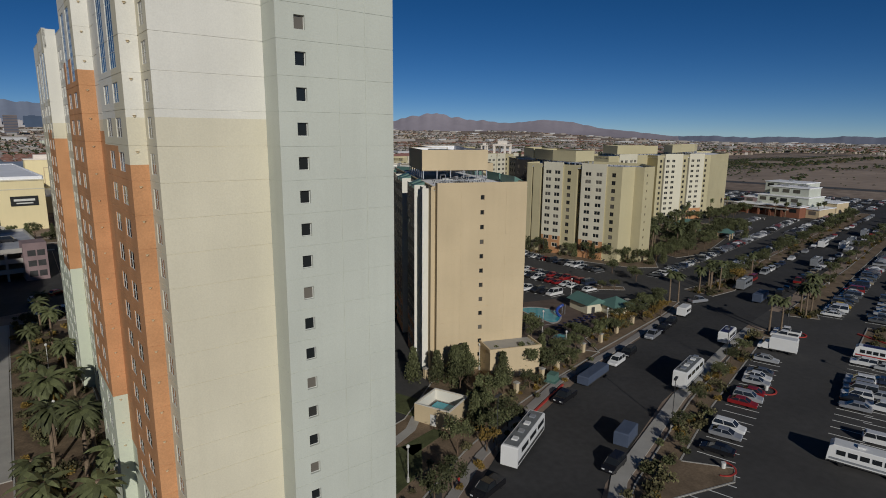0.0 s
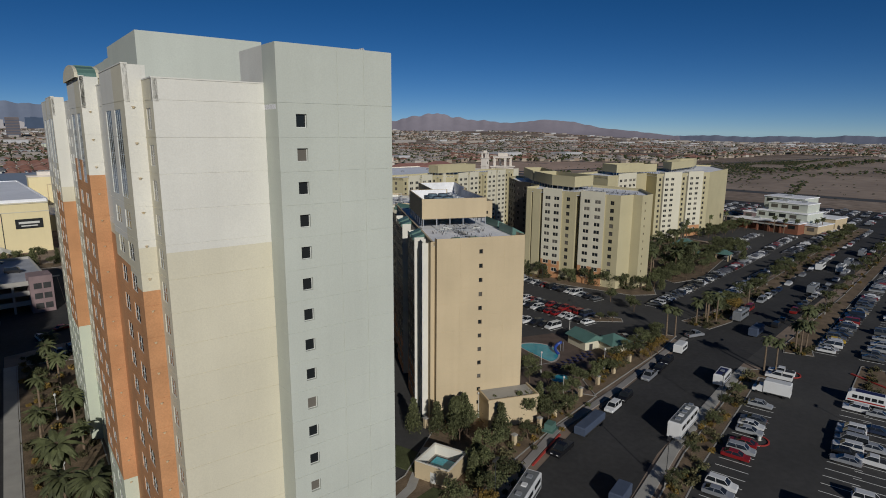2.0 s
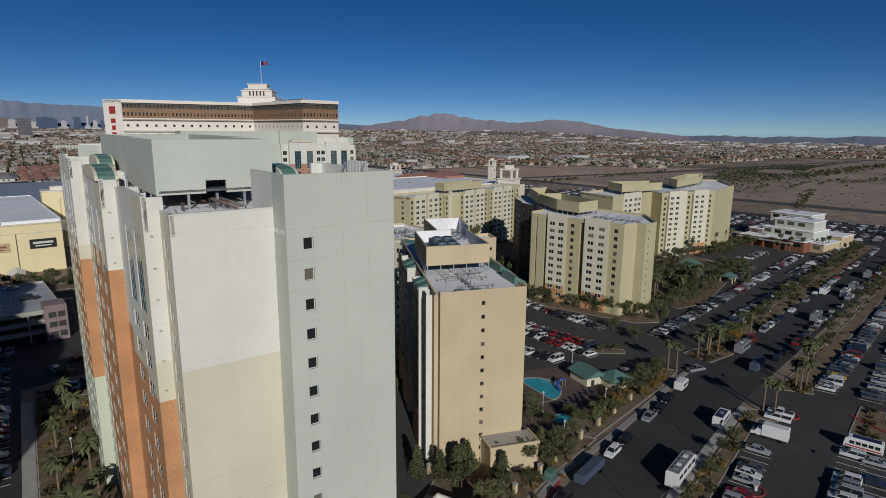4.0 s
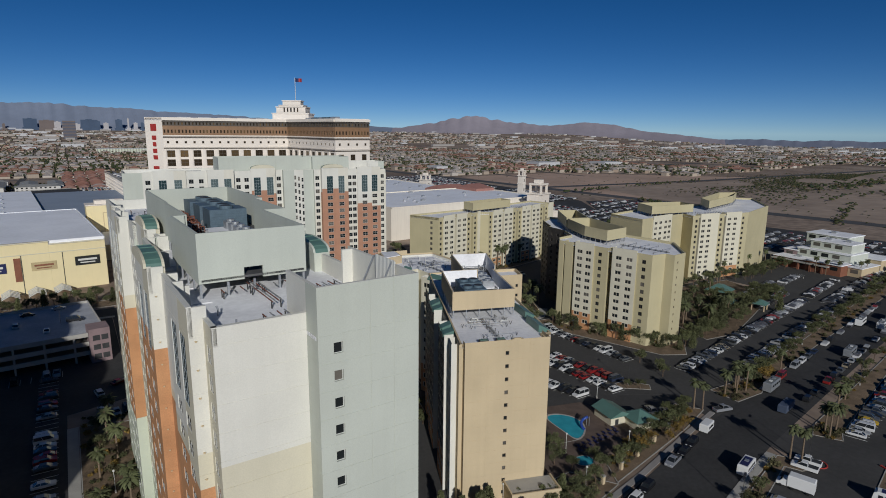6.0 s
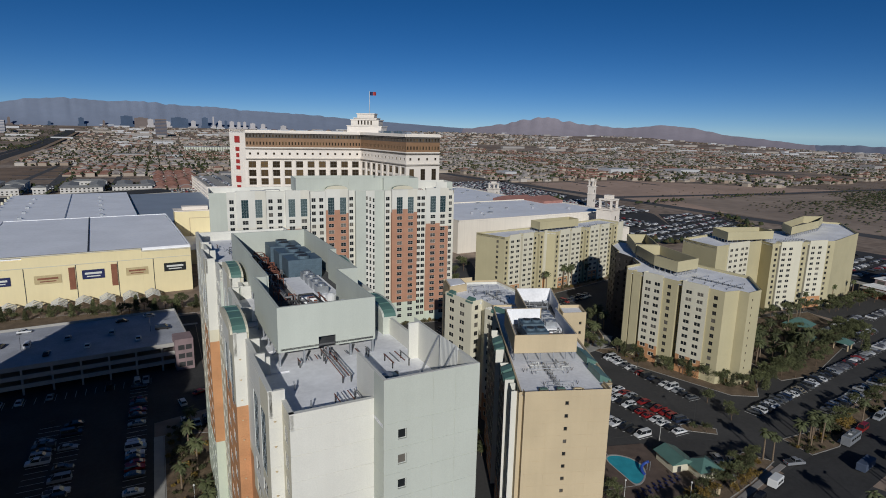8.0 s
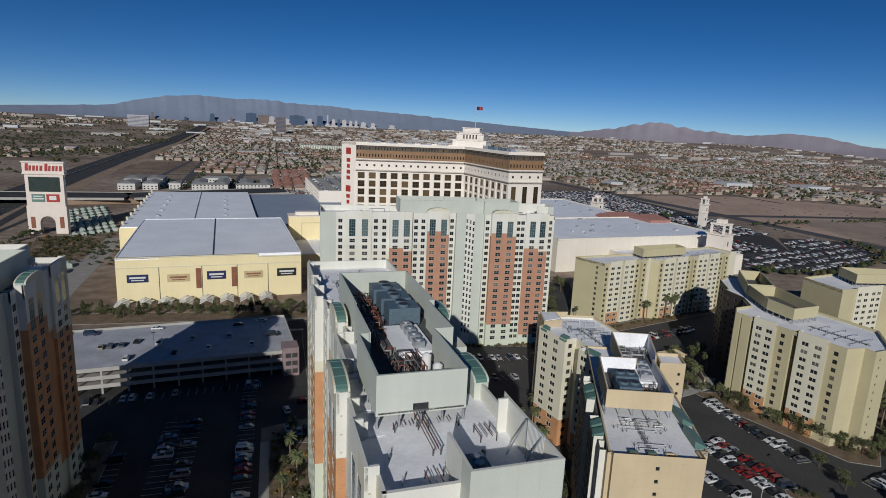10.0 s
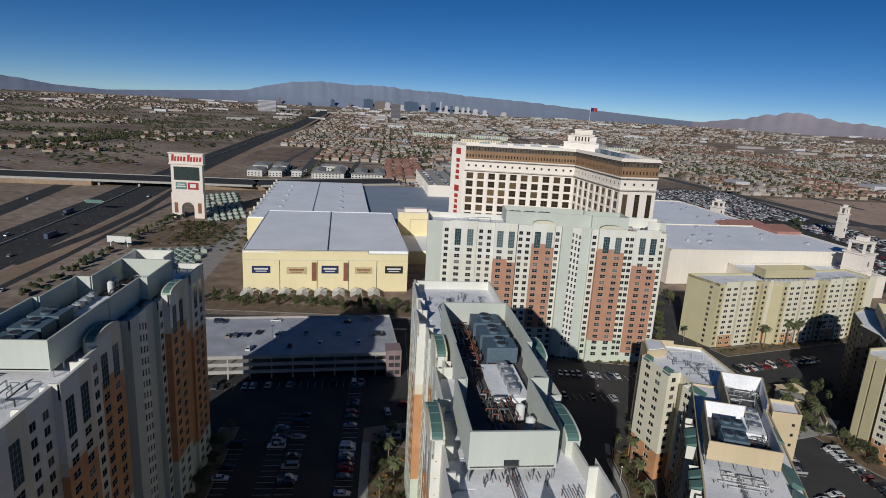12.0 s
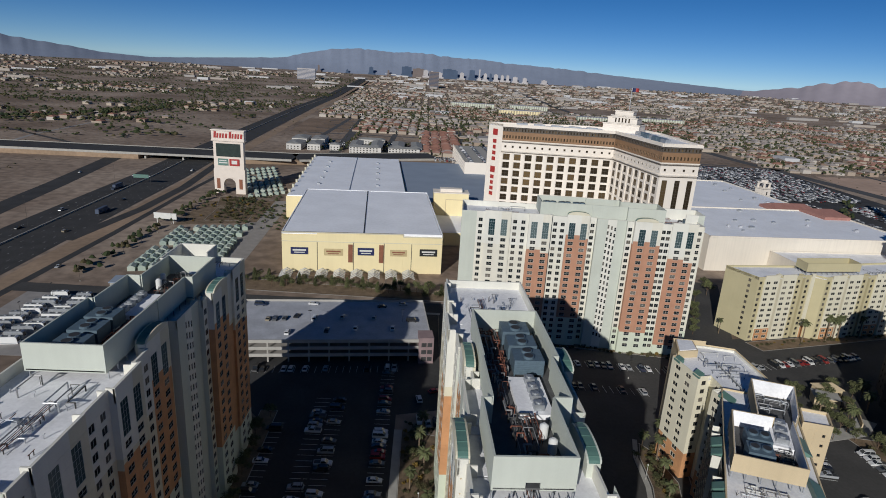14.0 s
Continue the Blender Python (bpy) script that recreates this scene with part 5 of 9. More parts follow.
def bay_front(t, p, q, z1, bays):
    """A front of olive walls, projecting cream bays and deep slots between them: (from, to, kind, window centres, terracotta height)."""
    L = math.hypot(q[0] - p[0], q[1] - p[1])
    ux, uy = (q[0] - p[0]) / L, (q[1] - p[1]) / L
    out = {"olive": 0.0, "bay": 0.5, "slot": -2.6}
    at = lambda s, k: (p[0] + ux * s + uy * k, p[1] + uy * s - ux * k)
    last = 0.0
    for s0, s1, kind, cols, base in bays:
        k = out[kind]
        top = z1 + (0.7 if kind == "bay" else 0.0)
        zone = (lambda s, z, b_=base: 2 if z < b_ else 1) if kind == "bay" else (lambda s, z: 0)
        if k != last:
            side(t, at(s0, last), at(s0, k), top, [], 0, z1 - 3.0, YS, zone if k > last else (lambda s, z: 0), name="bay_return")
        side(t, at(s0, k), at(s1, k), top, [(c - s0, W_OLIVE2 if kind == "bay" else W_OLIVE) for c in cols], 11, z1 - 3.0, YS, zone, name="facade_bay")
        if kind == "bay":
            b = Builder()
            c0, c1, c2, c3 = at(s0, k - 0.02), at(s1, k - 0.02), at(s1, k - 0.4), at(s0, k - 0.4)
            b.prism(ccw([c0, c1, c2, c3]), z1 - 1.0, top + 0.05)
            part("parapet", b, STUCCO_BUTTER, t)
        last = k
    if last:
        side(t, at(L, last), at(L, 0), z1, [], 0, z1 - 3.0, YS, lambda s, z: 0, name="bay_return")


def bays_along(L, pattern, base):
    """Repeats (kind, width, columns) until L is used up."""
    out, s, k = [], 0.0, 0
    while s < L - 0.5:
        kind, w, n = pattern[k % len(pattern)]
        e = min(L, s + w)
        if L - e < 2.0:
            e = L
        cols = [s + (e - s) * (j + 0.5) / n for j in range(n)] if e - s > 3.2 * n else []
        out.append((s, e, kind, cols, base if (k // 3) % 2 == 0 else 0.0))
        s, k = e, k + 1
    return out


def yellow_block(name, corners, z1, specs, label, pens=(), seed=1, wing=None):
    """A block on a polygon plan (left to right from outside); specs: side index -> (columns, zone)."""
    x0, y0 = corners[0]
    m = pose(x0, y0, 0)
    t = thing(name, m, label, "resort block", "resort blocks")
    pts = [(x - x0, y - y0) for x, y in corners]
    n = len(pts)
    for i in range(n):
        cols, zone = specs.get(i, ([], lambda s, z: 0))
        if zone == "bays":
            bay_front(t, pts[i], pts[(i + 1) % n], z1, cols)
            continue
        side(t, pts[i], pts[(i + 1) % n], z1, cols, 11, z1 - 3.0, YS, zone)
    flat_roof(t, [(x * 0.9985, y * 0.9985) for x, y in pts], z1 - 1.0, ROOF_WHITE, STUCCO_OLIVE, 0.9)
    for quad in pens:
        pen(t, [(x - x0, y - y0) for x, y in quad], z1 + 0.6, z1 + 4.8, STUCCO_OLIVE)
    return t


zol = lambda s, z: 0
PAT = (("olive", 3.4, 1), ("bay", 8.4, 2), ("slot", 1.6, 0), ("bay", 8.4, 2), ("olive", 4.0, 1), ("slot", 1.6, 0))


# court block seen end-on beyond the pool
C_PTS = [(202.6, 230), (194.5, 216), (192, 214.5), (190.8, 203), (185, 193), (176.5, 191.5), (171.9, 186.5), (180.2, 147.9), (186.6, 147.2), (187.2, 143.8), (194.9, 144.8), (209, 160), (206, 184), (222, 224), (214, 237)]
# North-west faces get the near-black slot: their shade is put into the colour.
shade_painted_side = lambda s, z: 5
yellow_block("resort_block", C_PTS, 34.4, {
    0: ([(3 + 4.4 * k, W_OLIVE) for k in range(4)], shade_painted_side), 1: ([], shade_painted_side), 2: ([(2.6, W_OLIVE), (7.0, W_OLIVE)], shade_painted_side), 3: ([(3.0, W_OLIVE), (7.6, W_OLIVE)], shade_painted_side), 4: ([], shade_painted_side),
    5: ([], zol), 6: ([(0, 2.2, "olive", (), 0), (2.2, 2.9, "slot", (), 0), (2.9, 6.4, "olive", (), 0), (6.4, 7.8, "slot", (), 0), (7.8, 16.2, "bay", (10.0, 13.9), 6.6), (16.2, 21.9, "olive", (18.6,), 0), (21.9, 24.0, "slot", (), 0), (24.0, 33.8, "bay", (26.7, 31.0), 6.6), (33.8, 39.48, "olive", (36.4,), 0)], "bays"),
    7: ([], zol), 8: ([], zol), 9: ([(2.6, W_TINY)], zol), 10: ([(5, W_OLIVE), (12, W_OLIVE)], zol), 14: ([(3.5, W_OLIVE), (8, W_OLIVE)], shade_painted_side)},
    "olive and cream stucco resort block with terracotta base", [[(185.5, 186), (184.8, 173.3), (198, 175), (204, 200.5), (194, 204.5)], [(194.8, 206), (204.6, 202), (219, 224), (210.4, 228)]])
F_PTS = [(248.1, 227.0), (246.5, 205.2), (283.6, 208.4), (280.6, 200.2), (320.8, 193.6), (361.4, 204.8), (392, 232), (380, 246), (342, 226), (300, 236)]
yellow_block("resort_block", F_PTS, 35.0, {
    0: ([], zol), 1: ([(0, 9.0, "olive", (), 0), (9.0, 18.4, "bay", (11.4, 15.6), 0), (18.4, 26.0, "bay", (20.4, 24.0), 0), (26.0, 37.23, "olive", (), 0)], "bays"), 2: ([], zol),
    3: ([(0, 1.0, "olive", (), 0), (1.0, 4.2, "olive", (2.6,), 0), (4.2, 5.0, "slot", (), 0), (5.0, 18.2, "bay", (7.2, 11.4), 0), (18.2, 22.6, "olive", (20.3,), 0), (22.6, 23.4, "slot", (), 0), (23.4, 35.0, "bay", (26.0, 30.4), 6.5), (35.0, 40.73, "olive", (37.0,), 0)], "bays"),
    9: ([(4, W_OLIVE)], zol)},
    "olive and cream stucco resort block near the far car park", [[(262, 212), (290, 207), (294, 218), (268, 226)], [(312, 212), (352, 222), (374, 233), (362, 238), (322, 224)]])
E_PTS = [(159.5, 287), (167, 270), (199, 277.5), (203, 274.5), (265, 289), (261, 306), (203, 292)]
yellow_block("resort_block", E_PTS, 33.0, {
    0: ([(14, W_OLIVE)], zol), 1: (bays_along(32.87, PAT, 6.5), "bays"), 2: ([], zol),
    3: (bays_along(63.67, PAT, 6.5), "bays")},
    "long olive and cream stucco resort block with palms before it", [[(196, 280), (226, 284), (226, 293), (196, 289)]])

pipe_trunk(pose(192.5, 150, 0, 0, 0, 11), 0, 0, 20, 33.4, ((3, -5.5, 6), (8, -5, 6.5), (12, -4, 7), (17, -3.5, 6)), 43)
pipe_trunk(pose(231, 286, 0, 0, 0, -76), 0, 0, 26, 32.0, ((4, -4, 5), (12, -3, 5), (20, -4, 4)), 44)
pipe_trunk(pose(292, 206, 0, 0, 0, -95), 0, 0, 20, 34.0, ((5, -4, 5), (11, -3, 6), (17, -4, 4)), 45)

# unseen tower block added south of the shaded tower to darken the court
t = thing("tower_block", pose(-41.0, 60.0, 0), "unseen plain stucco block added to shade the court", "tower block")
for p, q in (((0, 16), (-22, 16)), ((-22, 16), (-22, 0)), ((-22, 0), (0, 0)), ((0, 0), (0, 16))):
    relief_wall("wall", t, p, q, 0, 62.0, [], [STUCCO_CREAM], None, [2.8 * k for k in range(1, 22)])
flat_roof(t, [(0, 0), (0, 16), (-22, 16), (-22, 0)], 61.0, ROOF_WHITE, STUCCO_WHITE, 1.0)

# ---- car park deck ----
gm = pose(-70.5, 229.0, 0, 0, 0, 5.5)
t = thing("parking_garage", gm, "three-level grey concrete parking garage with a roof deck", "parking garage")
for k, z in enumerate((2.9, 6.0, 9.1)):
    b = Builder()
    b.box(0, 0, z - 0.45, 84, 43, z)
    part("deck", b, ROOF_GREY if k == 2 else CONCRETE_DARK, t)
    for (x0, y0, x1, y1) in ((0, -0.05, 84, 0.2), (0, 42.8, 84, 43.05), (-0.05, 0.2, 0.2, 42.8), (83.8, 0.2, 84.05, 42.8)):
        b = Builder()
        b.box(x0, y0, z - 0.5, x1, y1, z + 0.95)
        part("spandrel", b, CONCRETE, t)
for k in range(11):
    for y in (0.5, 14.5, 28.5, 42.5):
        b = Builder()
        b.box(0.3 + 8.2 * k, y - 0.3, 0, 0.9 + 8.2 * k, y + 0.3, 8.7)
        part("column", b, CONCRETE, t)
b = Builder()
b.box(78.5, -2.2, 0, 84.6, 5.5, 11.6)
part("stair_tower", b, MAUVE, t, "mauve stair tower")
# Flat dark panels stand in for the shade inside the stair openings.
for z in (1.2, 4.4, 7.6):
    b = Builder()
    b.box(79.5, -2.26, z, 81.6, -2.2, z + 1.8)
    b.box(82.0, -2.26, z, 84.0, -2.2, z + 1.8)
    part("stair_opening", b, STEEL_DARK, t)

# ---- arena and exhibition halls ----
am = pose(-73.5, 340.0, 0, 0, 0, 4.5)
t = thing("arena_hall", am, "pale yellow exhibition hall with a bright white roof", "exhibition hall")
b = Builder()
b.box(0, 0, 0, 93.5, 122, 23.0)
part("wall", b, STUCCO_YELLOW, t)
b = Builder()
b.box(1, 1.2, 23.0, 92.5, 121, 24.2)
part("roof", b, ROOF_BRIGHT, t, "bright white membrane roof")
b = Builder()
b.box(46.6, 1.2, 24.2, 47.2, 121, 24.5)
part("roof_joint", b, STEEL_DARK, t)
parapet(t, [(0, 0), (93.5, 0), (93.5, 122), (0, 122)], 22.9, 24.5, ROOF_BRIGHT, 0.5)
for x0, x1, z in ((0.2, 20, 1.2), (20.03, 70, 0.0), (70.03, 93.3, 1.2)):
    b = Builder()
    b.box(x0, -0.6, 0, x1, 0.0, 22.0 + (2.0 if 20 <= x0 < 70 else 0.6))
    part("facade_panel", b, STUCCO_YELLOW, t)
for x in (38.0, 56.0):
    b = Builder()
    b.box(x, -0.9, 6.5, x + 2.6, -0.6, 17.5)
    part("pilaster", b, BRICK_RED, t, "reddish brown pilaster")
for x in (20.0, 40.9, 58.8, 75.0):
    b = Builder()
    b.box(x, -0.66, 0.5, x + 0.35, -0.6, 19.0)
    part("reveal_joint", b, STEEL_DARK, t)
b = Builder()
b.box(0.0, -0.74, 18.6, 93.4, -0.6, 19.0)
part("cornice", b, STUCCO_CREAM, t)
for x0, x1, z in ((0.2, 70, 24.0), (70.05, 93.3, 22.6)):
    b = Builder()
    b.box(x0, -1.0, z, x1, 0.4, z + 0.5)
    part("coping", b, STUCCO_CREAM, t)
for x0, z0, w, h, mt, lb in ((5, 11, 10, 4.2, SIGN_NAVY, "navy banner"), (43.5, 11, 9.6, 4.6, SIGN_NAVY, "navy banner"), (80, 11.2, 10.5, 4.4, SIGN_BLACK, "black banner"), (24, 10.5, 11, 4.2, SIGN_SAND, "sand-coloured banner"), (62.5, 10.8, 10, 4.0, SIGN_SAND, "sand-coloured banner")):
    s = thing("wall_banner", am @ pose(x0, -0.72, z0), lb + " with pale bars on the yellow hall", "banner", "hall banners")
    b = Builder()
    b.box(0, -0.1, 0, w, 0, h)
    part("panel", b, mt, s)
    b = Builder()
    dark = mt is SIGN_SAND
    b.box(w * 0.12, -0.14, h * 0.5, w * 0.88, -0.1, h * 0.72)
    b.box(w * 0.2, -0.14, h * 0.22, w * 0.8, -0.1, h * 0.34)
    part("lettering", b, BRICK_RED if dark else FRAME_WHITE, s)
b = Builder()
b.box(-2.6, 30, 0, 0, 118, 17.5)
part("side_aisle", b, STUCCO_YELLOW, t)
b = Builder()
b.box(-16, 122.5, 0, 78, 330, 18.0)
part("rear_hall", b, STUCCO_YELLOW, t)
b = Builder()
b.box(-15.2, 123.2, 18.0, 77.4, 329, 18.8)
part("rear_roof", b, ROOF_BRIGHT, t, "white membrane roof of the rear hall")
b = Builder()
b.box(31, 123.2, 18.8, 31.7, 329, 19.1)
for k in range(6):
    for x in (0, 50):
        b.box(x + 3, 140 + 30 * k, 18.8, x + 5.4, 142.2 + 30 * k, 20.0)
part("roof_joint", b, METAL_GREY, t)
b = Builder()
b.box(78.5, 124, 0, 176, 330, 16.0)
part("link_hall", b, STUCCO_YELLOW, t)
b = Builder()
b.box(79, 125, 16.0, 175.5, 329, 16.5)
part("link_roof", b, ROOF_BLUE, t, "blue-grey roof in shade")
b = Builder()
b.box(94, 60, 0, 132, 123, 9.0)
part("south_link", b, STUCCO_YELLOW, t)
b = Builder()
b.box(130, 36, 0, 260, 123, 13.5)
part("podium", b, STUCCO_YELLOW, t)
b = Builder()
b.box(94.5, 60.5, 9.0, 131.5, 122.5, 9.5)
b.box(130.5, 36.5, 13.5, 259.5, 122.5, 14.0)
part("podium_roof", b, ROOF_BRIGHT, t)
for k in range(10):
    b = Builder()
    y = 135 + 21 * k
    b.tube((-15, y, 18.8), (-15, y, 21.0), 1.0, n=10)
    part("vent_turret", b, STUCCO_CREAM, t)

# ---- casino podium ----
pm = pose(196.0, 378.0, 0, 0, 0, 4.0)
t = thing("casino_hall", pm, "vast low casino hall with white roofs", "casino hall")
for (x0, y0, x1, y1, z, rf) in ((0, 0, 150, 90, 23.0, ROOF_BRIGHT), (8, 90.5, 150, 240, 20.0, ROOF_BRIGHT), (-30, 92, 7.5, 230, 16.0, ROOF_WHITE), (44, -30, 140, -0.5, 14.0, ROOF_WHITE)):
    b = Builder()
    b.box(x0, y0, 0, x1, y1, z)
    part("wall", b, PODIUM_PALE, t)
    b = Builder()
    b.box(x0 + 0.8, y0 + 0.8, z, x1 - 0.8, y1 - 0.8, z + 0.3)
    part("roof", b, rf, t, "white membrane roof")
    parapet(t, [(x0, y0), (x1, y0), (x1, y1), (x0, y1)], z - 0.1, z + 1.1, PODIUM_PALE, 0.6)
rnd = random.Random(4)
for k in range(36):
    b = Builder()
    x, y = rnd.uniform(6, 140), rnd.uniform(5, 225)
    z = 23.3 if y < 90 else 20.3
    w = rnd.uniform(1.5, 3.6)
    b.box(x, y, z, x + w, y + w * 0.7, z + rnd.uniform(0.9, 1.8))
    part("roof_unit", b, METAL_GREY if k % 3 else ROOF_GREY, t)
for (x0, y0, x1, y1, z) in ((112, 96, 150, 118, 22.5), (128, 60, 150, 90, 25.5), (60, 208, 90, 232, 22)):
    b = Builder()
    xm, ym = (x0 + x1) / 2, (y0 + y1) / 2
    b.solid([(x0, y0, z), (x1, y0, z), (x1, y1, z), (x0, y1, z), (x0 + 5, ym, z + 3.5), (x1 - 5, ym, z + 3.5), (x0, y0, z - 2.5), (x1, y0, z - 2.5), (x1, y1, z - 2.5), (x0, y1, z - 2.5)],
            ((0, 1, 5, 4), (1, 2, 5), (2, 3, 4, 5), (3, 0, 4), (0, 6, 7, 1), (1, 7, 8, 2), (2, 8, 9, 3), (3, 9, 6, 0)))
    part("tiled_hip_roof", b, ROOF_PINK, t, "dusty red hipped roof")


def white_turret(x, y, h, w, label):
    t = thing("entrance_turret", pose(x, y, 0, 0, 0, 20), label, "turret", "casino turrets")
    b = Builder()
    b.box(-w / 2, -w / 2, 0, w / 2, w / 2, h * 0.72)
    part("shaft", b, HOTEL_WHITE, t)
    for z, g in ((h * 0.45, 0.5), (h * 0.72, 0.9)):
        b = Builder()
        b.box(-w / 2 - g, -w / 2 - g, z, w / 2 + g, w / 2 + g, z + 0.9)
        part("cornice", b, HOTEL_WHITE, t)
    b = Builder()
    u = w * 0.36
    for sx in (-1, 1):
        for sy in (-1, 1):
            b.box(sx * u - 0.7, sy * u - 0.7, h * 0.72 + 0.9, sx * u + 0.7, sy * u + 0.7, h * 0.9)
    b.box(-u - 1, -u - 1, h * 0.9, u + 1, u + 1, h * 0.93)
    b.box(-u * 0.6, -u * 0.6, h * 0.93, u * 0.6, u * 0.6, h)
    part("lantern", b, HOTEL_WHITE, t)
    for sgn in (-1, 1):
        for z in (h * 0.2, h * 0.52):
            b = Builder()
            b.box(-0.8, sgn * w / 2 - 0.06, z, 0.8, sgn * w / 2 + 0.06, z + 3.2)
            part("window", b, GLASS, t)


white_turret(322, 366, 40, 13, "white stepped corner turret of the casino")
white_turret(470, 560, 34, 7, "slim white sign turret by the car park")
white_turret(352, 590, 30, 10, "white stepped turret of the casino")

# ---- the casino hotel ----
H_SW, H_IN, H_SE = (61.6, 435.0), (140.0, 426.0), (147.6, 358.5)
W_HOTEL = WindowKind(4.8, 4.4, 2, 2, 0.2, FRAME_DARK, GLASS_BRONZE, True, 0.35)
W_HSQ = WindowKind(1.4, 1.5, 1, 1, 0.10, FRAME_DARK, GLASS_BRONZE, True, 0.2)
W_BAND = WindowKind(1.0, 2.1, 1, 1, 0.08, FRAME_DARK, GLASS_BRONZE, True, 0.15)
W_STRIP = WindowKind(3.4, 24.0, 2, 14, 0.12, FRAME_DARK, GLASS_BRONZE, True, 0.25)
hs = [HOTEL_WHITE, HOTEL_BROWN, FRAME_DARK]
t = thing("hotel_tower", None, "long ivory casino hotel with bronze glass and a white crown", "hotel")
loose = {}


def hotel_front(p, q, n_rooms, strips=0, step=5.0):
    L = math.hypot(q[0] - p[0], q[1] - p[1])
    holes, wins = [], []
    for j, z in enumerate((79.2, 75.3)):
        n = int(L / 2.1)
        for k in range(n):
            s = (k + 0.5) * L / n - 0.5
            holes.append((s, s + 1.0, z - (1.2 if j else 0), z - (1.2 if j else 0) + 2.1))
            wins.append((W_BAND, s, z - (1.2 if j else 0), True))
    n = int(L / 5.2)
    for k in range(n):
        s = (k + 0.5) * L / n - 0.7
        holes.append((s, s + 1.4, 67.4, 68.9))
        wins.append((W_HSQ, s, 67.4, False))
    if strips:
        for k in range(strips):
            s = (k + 0.5) * L / strips - 1.7
            holes.append((s, s + 3.4, 38.0, 62.0))
            wins.append((W_STRIP, s, 38.0, False))
    else:
        for k in range(n_rooms):
            s = (k + 0.5) * L / n_rooms - 2.4
            for r in range(9):
                z = 58.6 - 5.85 * r
                holes.append((s, s + 4.8, z, z + 4.4))
                wins.append((W_HOTEL, s, z, r > 5))
    zone = lambda s, z: 2 if z > 78.8 else (1 if z > 72.4 else 0)
    relief_wall("front", t, p, q, 0, 82.0, holes, hs, zone, (63.8, 65.0, 70.6, 72.2, 78.7), (), 0.2, 0.45)
    for wk, s, z, lo in wins:
        wk.put(t, wall_matrix(p, q, s, z), loose if lo else None, False)
    a = math.degrees(math.atan2(q[1] - p[1], q[0] - p[0]))
    for z, g, h, mm in ((82.0, 1.0, 1.6, HOTEL_WHITE), (72.0, 0.6, 0.7, HOTEL_WHITE), (64.9, 0.5, 0.6, HOTEL_WHITE), (63.9, 0.35, 0.5, FRAME_DARK), (71.0, 0.35, 0.6, FRAME_DARK), (81.0, 0.4, 0.6, FRAME_DARK)):
        b = Builder()
        b.box(-0.2, -g, z, L + 0.2, 0.3, z + h, 0, wall_matrix(p, q, 0, 0))
        part("cornice", b, mm, t)
    if not strips:
        for k in range(n_rooms + 1):
            b = Builder()
            s = k * L / n_rooms
            b.box(s - 1.1, -0.5, 4, s + 1.1, 0.0, 63.6, 0, wall_matrix(p, q, 0, 0))
            part("pier", b, HOTEL_WHITE, t)


W_END = (52.8, 447.0)
hotel_front(H_SW, H_IN, 10)
hotel_front(H_IN, H_SE, 8)
E2 = (172.0, 361.0)
hotel_front(H_SE, E2, 3, strips=3)
BK = [(173.5, 430.0), (168.0, 452.0), (120.0, 458.0)]
for p, q in ((E2, BK[0]), (BK[0], BK[1]), (BK[1], BK[2]), (BK[2], W_END), (W_END, H_SW)):
    relief_wall("end_wall", t, p, q, 0, 83.6, [], hs, lambda s, z: 0, (64, 72))
b = Builder()
b.prism(ccw([H_SW, H_IN, H_SE, E2, *BK, W_END]), 82.0, 82.6)
part("roof", b, ROOF_WHITE, t, "white hotel roof")
parapet(t, [H_SW, H_IN, H_SE, E2, *BK, W_END], 82.5, 83.9, HOTEL_WHITE, 0.6)
w = part("glazing", loose["builder"], loose["mats"], t, "rows of bronze windows")
tagged(w, kind="stuff")
for k in range(7):
    b = Builder()
    b.box(-1.6, -3.4, 0, 1.6, 3.4, 2.6, 0, pose(153.5 + 1.1 * (k % 2), 372 + 7.6 * k, 82.6, 0, 0, 4))
    part("roof_unit", b, COOLER_BLUE if k % 3 else METAL_GREY, t)
for k in range(5):
    b = Builder()
    b.box(-4, -1.4, 0, 4, 1.4, 1.8, 0, pose(76 + 12.5 * k, 442 - 1.2 * k, 82.6, 0, 0, -6))
    part("roof_unit", b, METAL_GREY, t)
cm = pose(150, 441, 0, 0, 0, -35)
for (r0, z0, z1) in ((13, 82.6, 88.5), (10.5, 88.5, 93.0), (8.5, 93.0, 94.2), (6.5, 94.2, 97.5)):
    b = Builder()
    b.box(-r0, -r0 * 0.6, z0, r0, r0 * 0.6, z1, 0, cm)
    b.box(-r0 - 0.5, -r0 * 0.6 - 0.5, z1 - 0.6, r0 + 0.5, r0 * 0.6 + 0.5, z1, 0, cm)
    part("crown", b, HOTEL_WHITE, t, "stepped white crown")
for k in range(5):
    b = Builder()
    b.box(-5.2 + 2.4 * k, -6.42, 89.3, -4.2 + 2.4 * k, -6.3, 92.2, 0, cm)
    part("crown_window", b, GLASS_BRONZE, t)
b = Builder()
b.tube((152, 441, 97.5), (152, 441, 113.5), 0.25, n=8)
f = thing("flagpole", None, "tall flagpole with a small flag on the hotel", "flagpole")
part("pole", b, METAL_GREY, f)
b = Builder()
flag_pts = [(152.3 + 0.8 * k, 441 + 0.5 * math.sin(k * 1.1), z) for z in (110.6, 113.2) for k in range(7)]
b.solid(flag_pts, [(k, k + 1, k + 8, k + 7) for k in range(3)], 0)
b.f += [(k, k + 1, k + 8, k + 7) for k in range(3, 6)]
b.m += [1] * 3
